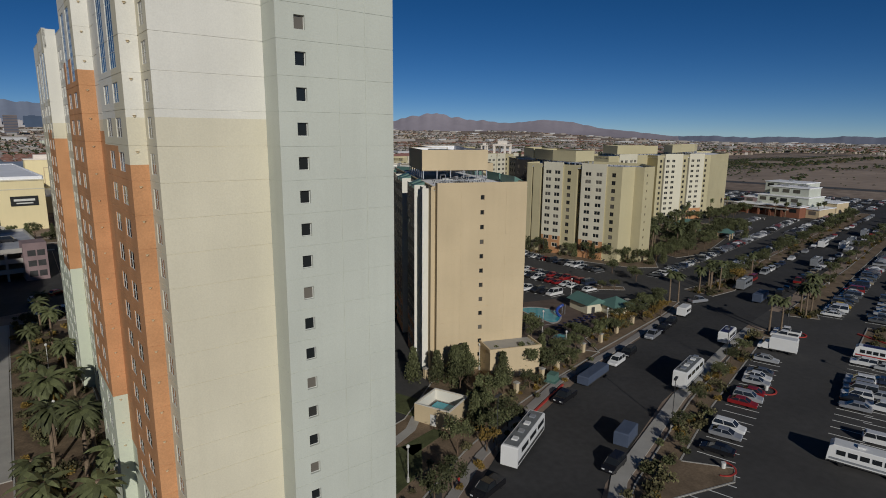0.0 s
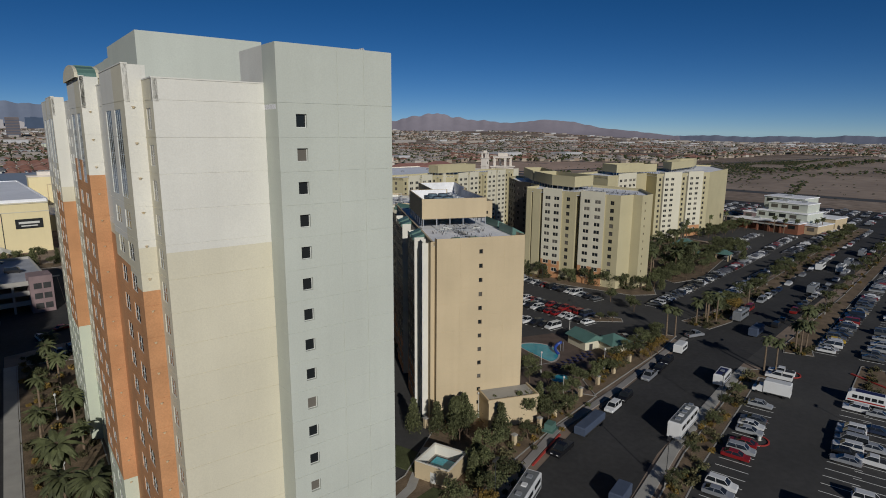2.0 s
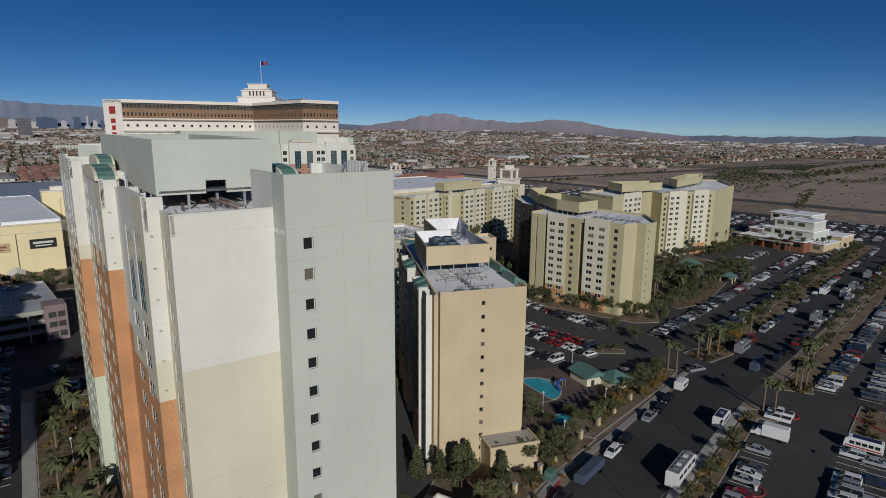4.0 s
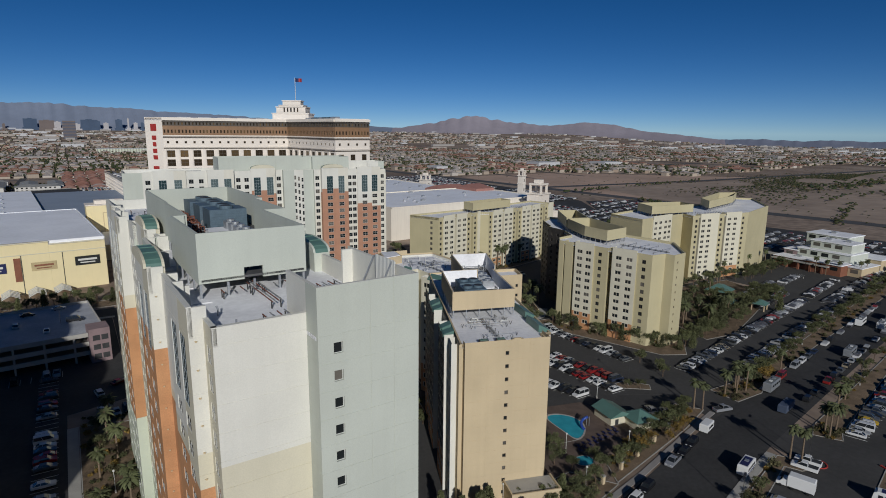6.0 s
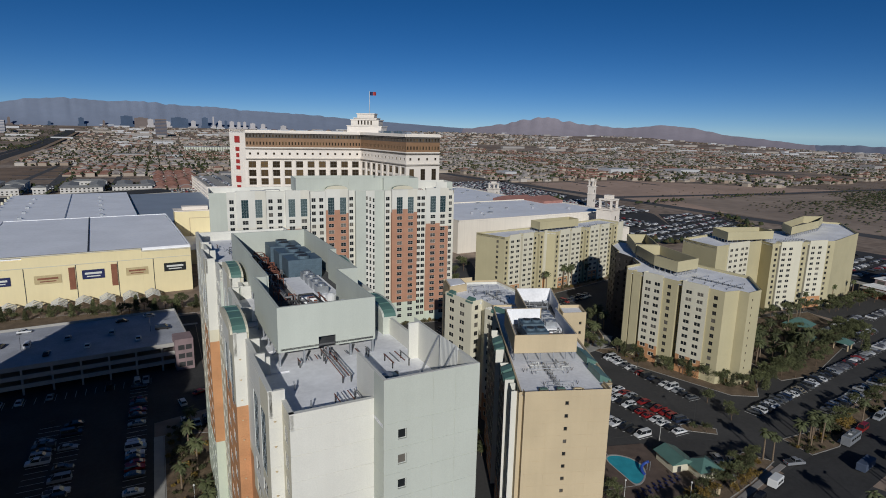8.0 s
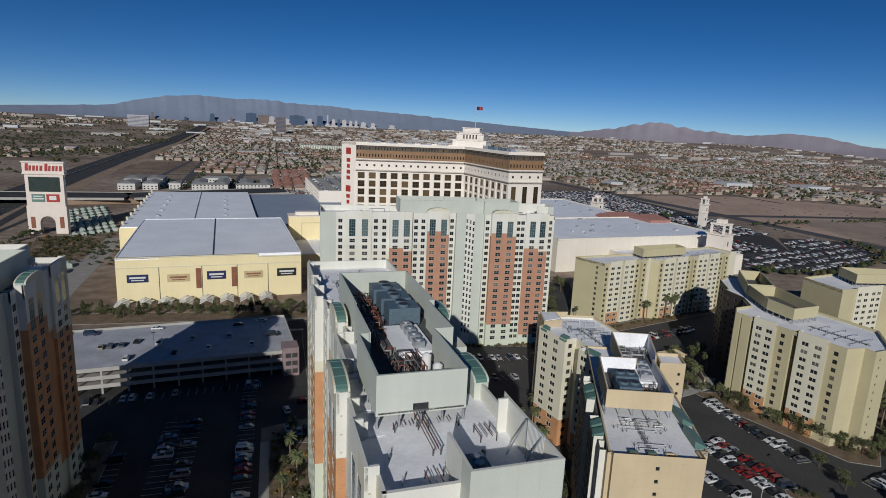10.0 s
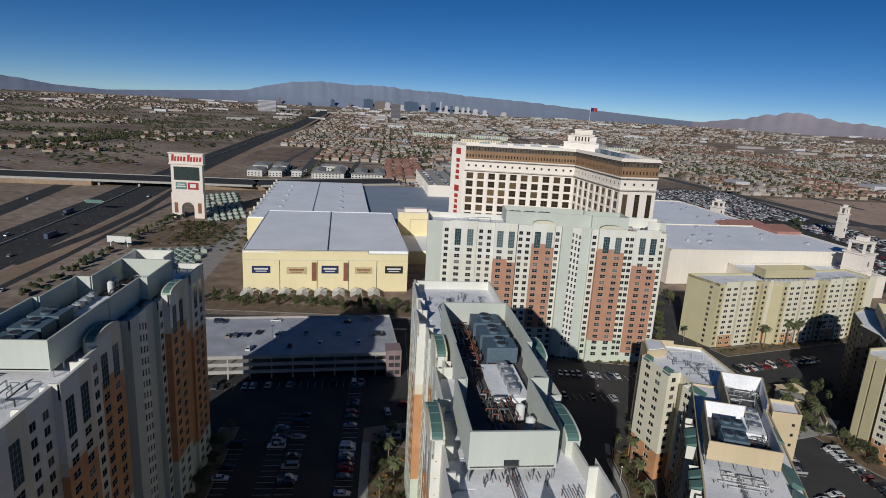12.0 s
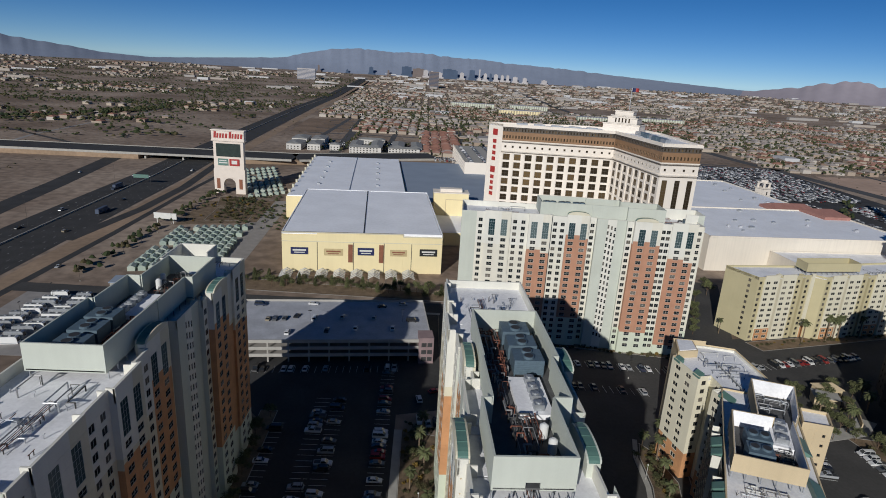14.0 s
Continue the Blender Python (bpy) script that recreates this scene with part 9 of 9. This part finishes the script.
for k in range(9):
    x = 206 + 15 * k
    if k in (2, 5, 6, 8):
        big("travel_trailer", x, 94.6 + (x - 178) * 0.158, 80, 8.0, 2.4, 3.0, VAN_WHITE if k % 2 else METAL_GREY, "pale travel trailer parked at the kerb", "trailer", windows=3, roof_units=2)
    if k == 4:
        big("travel_trailer", x + 12, 101.6 + (x + 12 - 178) * 0.158, 260, 8.0, 2.4, 3.0, VAN_WHITE, "pale travel trailer parked at the kerb", "trailer", windows=3, roof_units=2)
for k in range(22):
    row, col = divmod(k, 11)
    big("motor_home", -176 + 13.5 * row + 0.6 * col + cars.uniform(-1.5, 1.5), 238 + 5.0 * col + cars.uniform(-0.8, 0.8), 82 + cars.uniform(-4, 4), cars.uniform(6.5, 10.5), 2.5, cars.uniform(2.8, 3.4), VAN_WHITE if cars.random() < 0.7 else METAL_GREY, "white motor home in a storage row", "motor home", (METAL_GREY, 0.25), floor=0.03, roof_units=2, nose=0.8)
for x, y, h, kind in ((-268, 540, 178, "semi"), (-236, 452, 358, "semi"), (-266, 452, 178, "car"), (-241, 495, 358, "car"), (-232, 398, 358, "car"), (-246, 352, 358, "car"), (-240, 640, 358, "car"), (-196, 330, 178, "car"), (-335, 600, 352, "car"), (-264, 400, 178, "car")):
    if kind == "semi":
        big("semi_truck", x, y, h, 14, 2.6, 4.0, VAN_WHITE if y < 400 else TRAILER_BLUE, "articulated lorry on the freeway", "truck", cab=3.4)
    else:
        car(x, y, h, None, 0.08, None, "driving on the freeway")
# far car parks: too many to count
for (x0, y0, ux, uy, vx, vy, nu, nv, fill) in ((352, 420, 2.8, 0.35, -0.9, 8.2, 34, 24, 0.72), (348, 630, 2.8, 0.35, 0.9, 8.2, 58, 30, 0.75), (450, 500, 2.8, 0.35, 0.6, 8.2, 22, 15, 0.7), (410, 208, 2.8, 0.5, -1.4, 9, 28, 7, 0.6), (430, 150, 2.8, 0.5, -1.4, 8, 30, 5, 0.5), (-150, 880, 2.8, 0.2, 0, 18, 40, 5, 0.5), (20, 706, 2.8, 0.2, 0, 9, 20, 4, 0.7)):
    for i in range(nu):
        for j in range(nv):
            if cars.random() < fill:
                x, y = x0 + ux * i + vx * j, y0 + uy * i + vy * j
                z = 13.7 if (x0 == 20) else 0.1
                m = pose(x, y, z, 0, 0, 95 + cars.choice((0, 180)))
                fc.box(-2.3, -0.9, 0.3, 2.3, 0.9, 1.0, 0, m)
                fc.box(-1.4, -0.78, 1.0, 0.9, 0.78, 1.5, 0, m)
for j in range(6):
    for k in range(40):
        if cars.random() < 0.85:
            distant_car(56 + 15 * j + 0.04 * k * -3.4, 622 + 3.4 * k, 90 if j % 2 else 270, 27.2)
for j in range(12):
    for k in range(66):
        x = 352 + 2.9 * k
        y = 353 + (8.2 if j % 2 else 6.4) + 15 * (j // 2) + 0.28 * (x - 400) + 0.9 * (j % 2)
        if cars.random() < 0.8 and y > 372 - 0.48 * (x - 346) + 3 and y > 346 + 0.37 * (x - 400) + 3 and x < 520 + 0.45 * (y - 396) and y < 402 + 0.17 * (x - 341) + max(0, 1.1 * (x - 455)):
            distant_car(x, y, 164 if j % 2 else 344, 0.05)
solo("far_parked_cars", fc, FAR_CAR, "rows of far parked cars", "cars", kind="stuff")
slab("parking_ground", [(340, 405), (455, 425), (500, 490), (530, 640), (538, 830), (500, 900), (340, 890), (322, 625)], 0.05, ASPHALT, "far asphalt car park of the casino", "parking lot")
slab("parking_ground", [(346, 372), (400, 346), (460, 368), (528, 396), (562, 466), (505, 488), (455, 424.5), (341, 404.5)], 0.046, ASPHALT, "near end of the casino car park full of cars", "parking lot")
slab("parking_ground", [(398, 140), (520, 150), (500, 285), (398, 262)], 0.042, ASPHALT, "far asphalt car park", "parking lot")

# ---- small structures ----
def lamp_post(x, y, h, label="white lamp post with a globe head", globe=True, heading=0.0):
    t = thing("lamp_post", pose(x, y, 0.1, 0, 0, heading), label, "lamp post", "lamp posts")
    b = Builder()
    b.tube((0, 0, 0), (0, 0, 0.7), 0.2, n=8)
    part("base", b, CONCRETE, t)
    b = Builder()
    b.tube((0, 0, 0.7), (0, 0, h), 0.07, 0.05, 8)
    part("pole", b, FRAME_WHITE if globe else STEEL_DARK, t)
    b = Builder()
    if globe:
        for a, z0, r0, z1, r1 in ((0, h, 0.12, h + 0.15, 0.24), (0, h + 0.15, 0.24, h + 0.35, 0.24), (0, h + 0.35, 0.24, h + 0.5, 0.1)):
            b.tube((0, 0, z0), (0, 0, z1), r0, r1, 10)
    else:
        for s in (-1, 1):
            b.box(s * 0.4 - 0.35, -0.2, h, s * 0.4 + 0.35, 0.2, h + 0.18)
    part("lamp_head", b, FRAME_WHITE if globe else STEEL_DARK, t)


for x, y in ((76.9, 102.2), (102.9, 110.2), (117.0, 102.9), (45, 79), (52, 96), (8.5, 121), (9, 150), (132, 127), (96.5, 97.5)):
    lamp_post(x, y, 5.0)
for x, y in ((86.5, 66.6), (60.0, 78.2), (118, 74.6), (152.5, 77.6), (147.5, 128.5), (196, 112.4), (232, 118), (210, 90), (262, 100), (310, 109), (-23.5, 150), (-23.5, 190), (95, 228), (180, 250), (300, 160), (340, 170), (130, 45), (200, 62), (160, 165), (-40, 250), (0, 255)):
    lamp_post(x, y, 8.5 if y < 248 or x > 100 else 15.0, "dark twin-headed car park light", False, 20)
for x, y in ((372, 376), (402, 362), (410, 396), (444, 380), (452, 412), (490, 398), (500, 440), (530, 430)):
    lamp_post(x, y, 11, "pale twin-headed car park light", False, 10)
lamp_post(79.6, 165.5, 5.0)
for k in range(14):
    lamp_post(352 + 11 * (k % 5), 430 + 38 * (k // 5), 10, "dark twin-headed car park light", False, 10)
for k in range(12):
    lamp_post(-172 - 0.4 * k, 262 + 24 * k, 8, "tall pale freeway-side pole", False, 90)
for x, y in ((-253.5, 395), (-262, 525), (-270, 650), (-247, 270)):
    lamp_post(x, y, 24, "very tall freeway light on the median", False, 0)
t = thing("road_gantry", pose(-256, 560, 0), "dark steel sign gantry beside the freeway median", "sign gantry")
for x in (-8.5, 8.5):
    b = Builder()
    b.tube((x, 0, 0), (x, 0, 8.4), 0.25, n=8)
    part("post", b, STEEL_DARK, t)
b = Builder()
b.box(-8.6, -0.2, 7.6, 8.6, 0.2, 8.4)
part("beam", b, METAL_GREY, t)
b = Builder()
b.box(-7, -0.45, 6.2, 7, -0.2, 9.4)
part("sign_panel", b, ROOF_GREEN, t, "dark green sign panel")
# walled plunge pool
t = thing("pool_enclosure", pose(57.7, 86.7, 0.1, 0, 0, 24), "tan walled enclosure round a small blue pool", "pool enclosure")
for x0, y0, x1, y1 in ((0, 0, 6.6, 0.3), (0, 6.1, 6.6, 6.4), (0, 0.3, 0.3, 6.1), (6.3, 0.3, 6.6, 6.1)):
    b = Builder()
    b.box(x0, y0, 0, x1, y1, 3.0)
    w = part("wall", b, STUCCO_TAN, t)
    b = Builder()
    b.box(x0 + (0 if x1 - x0 < 1 else 0.02), y0 + (0 if y1 - y0 < 1 else 0.02), 3.0, x1, y1, 3.08)
    part("coping", b, STUCCO_WHITE, w, "white coping")
for x0, y0, x1, y1 in ((0.3, 6.04, 6.3, 6.1), (6.24, 0.36, 6.3, 6.04), (0.3, 0.3, 6.3, 0.36), (0.3, 0.36, 0.36, 6.04)):
    b = Builder()
    b.box(x0, y0, 0.9, x1, y1, 2.95)
    part("inner_face", b, STUCCO_WHITE, t, "white stucco inner face")
b = Builder()
b.box(0.36, 0.36, 0, 6.24, 6.04, 1.2)
part("floor", b, CONCRETE, t)
b = Builder()
b.box(1.3, 1.2, 1.2, 5.4, 5.4, 1.5)
part("pool_rim", b, STEEL_DARK, t)
b = Builder()
b.box(1.6, 1.5, 1.5, 5.1, 5.1, 1.54)
part("water", b, WATER, t)
b = Builder()
b.box(-0.06, 2.4, 0, 0.0, 3.4, 1.9)
part("door", b, FRAME_WHITE, t)
# pool house with crossing green roofs
t = thing("pool_house", pose(124.6, 110.8, 0.15, 0, 0, -10) @ Matrix.Scale(0.78, 4), "pool house with pale walls and green metal roofs", "pool house")
for nm, (x0, y0, x1, y1), h in (("hall", (-3, 3, 4.5, 12), 3.2), ("bar", (3.2, -3, 11.0, 4.5), 3.0)):
    b = Builder()
    b.box(x0, y0, 0, x1, y1, h)
    part(nm, b, STUCCO_CREAM, t)
    b = Builder()
    o = 0.9
    if x1 - x0 > y1 - y0 or nm == "bar":
        xm, ym = (x0 + x1) / 2, (y0 + y1) / 2
        b.solid([(x0 - o, y0 - o, h), (x1 + o, y0 - o, h), (x1 + o, y1 + o, h), (x0 - o, y1 + o, h), (xm, ym, h + 2.6)], ((0, 1, 4), (1, 2, 4), (2, 3, 4), (3, 0, 4), (3, 2, 1, 0)))
    else:
        xm = (x0 + x1) / 2
        b.solid([(x0 - o, y0 - o, h), (x1 + o, y0 - o, h), (x1 + o, y1 + o, h), (x0 - o, y1 + o, h), (xm, y0 - o, h + 2.0), (xm, y1 + o, h + 2.0)], ((0, 4, 5, 3), (1, 2, 5, 4), (0, 1, 4), (2, 3, 5), (3, 2, 1, 0)))
    part("roof", b, ROOF_GREEN, t, "green standing-seam roof")
b = Builder()
b.box(-1.2, 2.94, 0, 0.2, 3.0, 2.1)
part("door", b, STEEL_DARK, t)
# open garden pavilions with green roofs
for x, y, w, lb in ((268, 174, 10.0, "garden pavilion with a wide green hipped roof"), (252, 161, 7.0, "small garden pavilion with a green hipped roof"), (262, 151, 6.0, "small open shelter with a grey-green roof")):
    t = thing("garden_pavilion", pose(x, y, 0.13, 0, 0, 15), lb, "pavilion", "garden pavilions")
    for sx in (-1, 1):
        for sy in (-1, 1):
            b = Builder()
            b.box(sx * w * 0.42 - 0.2, sy * w * 0.42 - 0.2, 0, sx * w * 0.42 + 0.2, sy * w * 0.42 + 0.2, 3.0)
            part("post", b, STUCCO_TAN, t)
    b = Builder()
    h = w * 0.55
    b.solid([(-h, -h, 3.0), (h, -h, 3.0), (h, h, 3.0), (-h, h, 3.0), (-h * 0.2, -h * 0.2, 3.0 + h * 0.5), (h * 0.2, -h * 0.2, 3.0 + h * 0.5), (h * 0.2, h * 0.2, 3.0 + h * 0.5), (-h * 0.2, h * 0.2, 3.0 + h * 0.5)],
            ((0, 1, 5, 4), (1, 2, 6, 5), (2, 3, 7, 6), (3, 0, 4, 7), (4, 5, 6, 7), (3, 2, 1, 0)))
    part("roof", b, ROOF_GREEN, t, "green metal roof")
# blue slide and sun loungers
t = thing("water_slide", pose(116.6, 116.2, 0.2, 0, 0, 40), "blue curved water slide beside the pool", "water slide")
b = Builder()
for k in range(8):
    a0, a1 = k * 0.35, (k + 1) * 0.35
    b.tube((1.6 * math.cos(a0), 1.6 * math.sin(a0), 2.4 - 0.28 * k), (1.6 * math.cos(a1), 1.6 * math.sin(a1), 2.4 - 0.28 * (k + 1)), 0.38, n=8)
part("chute", b, SLIDE_BLUE, t)
b = Builder()
for x, y in ((1.3, -0.4), (1.9, -0.4), (1.3, 0.3), (1.9, 0.3)):
    b.tube((x, y, 0), (x, y, 2.4), 0.06, n=6)
part("tower_frame", b, METAL_GREY, t)
lounger = Builder()
lounger.box(-0.9, -0.3, 0.28, 0.4, 0.3, 0.36)
lounger.solid([(0.4, -0.3, 0.28), (0.4, 0.3, 0.28), (0.95, 0.3, 0.75), (0.95, -0.3, 0.75), (0.4, -0.3, 0.36), (0.4, 0.3, 0.36), (0.93, 0.3, 0.83), (0.93, -0.3, 0.83)], ((0, 1, 2, 3), (7, 6, 5, 4), (0, 3, 7, 4), (1, 5, 6, 2), (2, 6, 7, 3)))
for x in (-0.8, 0.35):
    for y in (-0.25, 0.25):
        lounger.box(x - 0.03, y - 0.03, 0, x + 0.03, y + 0.03, 0.28)
lm = lounger.mesh("sun_lounger", SIGN_NAVY)
for k in range(16):
    solo("sun_lounger", lm, None, "dark blue sun lounger on the terrace", "sun lounger", "sun loungers", m=pose(106.5 + 1.05 * k, 108.8 + 0.12 * k + (1.4 if k % 2 else 0), 0.18, 0, 0, 250))
# gate pillars and fence along the street
for x, y in ((66.0, 105.0), (70.0, 106.0), (75.6, 90.4), (84.0, 92.2), (89.5, 93.4), (94.6, 95.2), (101, 96.6), (109, 98.3), (117, 100.1), (126, 102.2), (134, 104.1)):
    t = thing("gate_pillar", pose(x, y, 0.12), "tan stucco pillar with a pale cap in the fence line", "pillar", "fence pillars")
    b = Builder()
    b.box(-0.35, -0.35, 0, 0.35, 0.35, 1.9)
    part("shaft", b, STUCCO_TAN, t)
    b = Builder()
    b.box(-0.45, -0.45, 1.9, 0.45, 0.45, 2.1)
    part("cap", b, CONCRETE, t)
for (xa, ya), (xb, yb) in zip(((75.6, 90.4), (84.0, 92.2), (89.5, 93.4), (94.6, 95.2), (101, 96.6), (109, 98.3), (117, 100.1), (126, 102.2)), ((84.0, 92.2), (89.5, 93.4), (94.6, 95.2), (101, 96.6), (109, 98.3), (117, 100.1), (126, 102.2), (134, 104.1))):
    t = thing("railing", None, "dark iron railing between tan pillars", "railing", "railings")
    L = math.hypot(xb - xa, yb - ya)
    for z in (0.35, 1.55):
        b = Builder()
        b.tube((xa, ya, z), (xb, yb, z), 0.03, n=4)
        part("rail", b, STEEL_DARK, t)
    n = int(L / 0.6)
    b = Builder()
    for k in range(1, n):
        f = k / n
        b.box(xa + (xb - xa) * f - 0.015, ya + (yb - ya) * f - 0.015, 0.12, xa + (xb - xa) * f + 0.015, ya + (yb - ya) * f + 0.015, 1.6)
    tagged(part("railing_infill", b, STEEL_DARK, t), kind="stuff")
b = Builder()
b.box(-1.0, -0.8, 0, 1.0, 0.8, 1.4)
b.box(-1.6, -1.2, -0.02, 1.6, 1.2, 0.12)
solo("transformer_box", b, ROOF_GREEN, "green metal transformer box on a pad", "utility box", m=pose(85.0, 90.4, 0.14, 0, 0, 20))
b = Builder()
b.tube((0, 0, 0), (0, 0, 0.6), 0.13, n=8)
b.tube((0, 0, 0.6), (0, 0, 0.78), 0.13, 0.05, 8)
b.tube((-0.22, 0, 0.42), (0.22, 0, 0.42), 0.06, n=6)
solo("fire_hydrant", b, SIGN_RED, "red fire hydrant beside the kerb", "hydrant", m=pose(50.6, 75.2, 0.16))
# kerbed bay ends with red paint and white bins
for x, y in ((82.2, 56.4), (113.5, 65.0), (151.0, 75.0)):
    b = Builder()
    for k in range(10):
        a0, a1 = math.pi * (1.05 + 0.9 * k / 10), math.pi * (1.05 + 0.9 * (k + 1) / 10)
        b.prism(ccw([(2.2 * math.cos(a0), 2.2 * math.sin(a0)), (2.2 * math.cos(a1), 2.2 * math.sin(a1)), (1.95 * math.cos(a1), 1.95 * math.sin(a1)), (1.95 * math.cos(a0), 1.95 * math.sin(a0))]), 0.0, 0.16)
    solo("red_kerb", b, PAINT_RED, "red painted kerb at a bay end", "kerb", kind="structure", m=pose(x, y, 0.05, 0, 0, 20))
    b = Builder()
    b.tube((0, 0, 0), (0, 0, 0.9), 0.3, 0.34, 10)
    solo("concrete_bollard", b, FRAME_WHITE, "white concrete light base in the bay end", "bollard", "light bases", m=pose(x + 0.4, y - 0.3, 0.06))
# court wall behind the car park with sandy ground
b = Builder()
b.prism(strip_poly([(163, 66.5), (158, 52)], 0.5), 0, 0.35)
solo("red_kerb", b, PAINT_RED, "long red painted kerb in the car park", "kerb", kind="structure")
# gabled canopies before the exhibition hall
for k in range(8):
    t = thing("gabled_canopy", pose(-69 + 9.9 * k, 329 + 0.78 * k, 0.1, 0, 0, 4.5), "pale canopy of stepped gable roofs before the hall", "canopy", "gabled canopies")
    for j in range(5):
        y = -6.5 + 2.7 * j
        b = Builder()
        b.solid([(-3.4, y, 2.6), (3.4, y, 2.6), (3.4, y + 1.5, 2.6), (-3.4, y + 1.5, 2.6), (0, y, 4.4), (0, y + 1.5, 4.4), (-3.4, y, 2.4), (3.4, y, 2.4), (3.4, y + 1.5, 2.4), (-3.4, y + 1.5, 2.4), (0, y, 4.2), (0, y + 1.5, 4.2)],
                ((0, 4, 5, 3), (1, 2, 5, 4), (6, 9, 11, 10), (7, 10, 11, 8), (0, 6, 10, 4), (4, 10, 7, 1), (3, 5, 11, 9), (5, 2, 8, 11), (0, 3, 9, 6), (1, 7, 8, 2)))
        part("gable_roof", b, FRAME_WHITE, t)
    for x in (-3.0, 3.0):
        for y in (-6.2, 5.4):
            b = Builder()
            b.box(x - 0.12, y - 0.12, 0, x + 0.12, y + 0.12, 2.6)
            part("post", b, STEEL_DARK, t)
# fields of green carports
tents = Builder()
rt = random.Random(3)
for (x0, y0, ux, uy, vx, vy, nu, nv) in ((-156, 332, 5.2, 1.3, -0.6, 8.2, 9, 11), (-146, 528, 4.6, 4.6, -5.0, 15.5, 6, 9)):
    for i in range(nu):
        for j in range(nv):
            if rt.random() < 0.9:
                m = pose(x0 + ux * i + vx * j, y0 + uy * i + vy * j, 0, 0, 0, 12 + rt.uniform(-4, 4))
                tents.solid([tuple(m @ Vector(p)) for p in ((-2.0, -3.2, 2.4), (2.0, -3.2, 2.4), (2.0, 3.2, 2.4), (-2.0, 3.2, 2.4), (0, -3.2, 3.3), (0, 3.2, 3.3), (-2, -3.2, 0), (2, -3.2, 0), (2, 3.2, 0), (-2, 3.2, 0))], ((0, 4, 5, 3), (1, 2, 5, 4), (0, 1, 4), (2, 3, 5), (6, 7, 1, 0), (7, 8, 2, 1), (8, 9, 3, 2), (9, 6, 0, 3)))
solo("green_storage_sheds", tents, TENT, "rows of pale green gabled storage sheds", "sheds", kind="stuff")
slab("garden_plot", [(-172, 428), (-118, 445), (-122, 520), (-178, 505)], 0.08, GRAVEL_BED, "dark tilled plots beside the pylon sign", "plot")
slab("service_yard", [(-118, 312), (-98, 312), (-108, 520), (-128, 520)], 0.07, CONCRETE_DARK, "worn service drive beside the halls", "road")
slab("storage_yard", [(-186, 228), (-140, 228), (-135, 300), (-190, 300)], 0.05, CONCRETE_DARK, "storage yard for motor homes", "yard")
for k in range(34):
    shrub(-172 + rt.uniform(0, 50), 438 + rt.uniform(0, 70), 1.6, 0.08)
# shed roof beside the shaded tower
b = Builder()
b.box(0, 0, 0, 20, 10, 4.0)
b.box(-0.5, -0.5, 4.0, 20.5, 10.5, 4.4, 1)
solo("storage_shed", b, [CONCRETE, ROOF_BLUE], "low grey storage shed with a flat roof", "shed", m=pose(-152, 300, 0, 0, 0, 8))
b = Builder()
b.box(0, 0, 0, 9, 6, 3.6)
b.box(-0.3, -0.3, 3.6, 9.3, 6.3, 3.9, 1)
solo("garden_hut", b, [STUCCO_TAN, CONCRETE], "small tan flat-roofed garden hut", "hut", m=pose(164, 213, 0.1, 0, 0, -20))
for k, b in far_shrubs.items():
    solo("far_shrubs", b, (SHRUB, LEAF, SHRUB, LEAF_YEL)[k], "scattered desert shrubs in rock beds", "shrubs", kind="stuff")

# gatehouse and low wall in the court behind the yellow block
t = thing("gatehouse", pose(170.5, 217.5, 0.03, 0, 0, 8), "low tan stucco gatehouse with a hipped roof", "gatehouse")
b = Builder()
b.box(0, 0, 0, 9.0, 6.0, 3.6)
part("wall", b, STUCCO_TAN, t)
b = Builder()
b.solid([(-0.7, -0.7, 3.6), (9.7, -0.7, 3.6), (9.7, 6.7, 3.6), (-0.7, 6.7, 3.6), (3.0, 3.0, 5.6), (6.0, 3.0, 5.6)], ((0, 1, 5, 4), (1, 2, 5), (2, 3, 4, 5), (3, 0, 4), (3, 2, 1, 0)))
part("roof", b, STUCCO_TAN, t, "tan hipped roof")
for x in (1.2, 5.8):
    b = Builder()
    b.box(x, -0.06, 0.9, x + 1.8, 0.0, 2.5)
    part("window", b, GLASS, t)
b = Builder()
b.box(3.8, -0.06, 0, 4.9, 0.0, 2.2)
part("door", b, FRAME_DARK, t)
b = Builder()
b.prism(strip_poly([(180.0, 217.0), (178.0, 208.0), (172.5, 197.5)], 0.35), 0.0, 2.2)
solo("garden_wall", b, STUCCO_TAN, "low tan stucco garden wall beside the gatehouse", "wall")
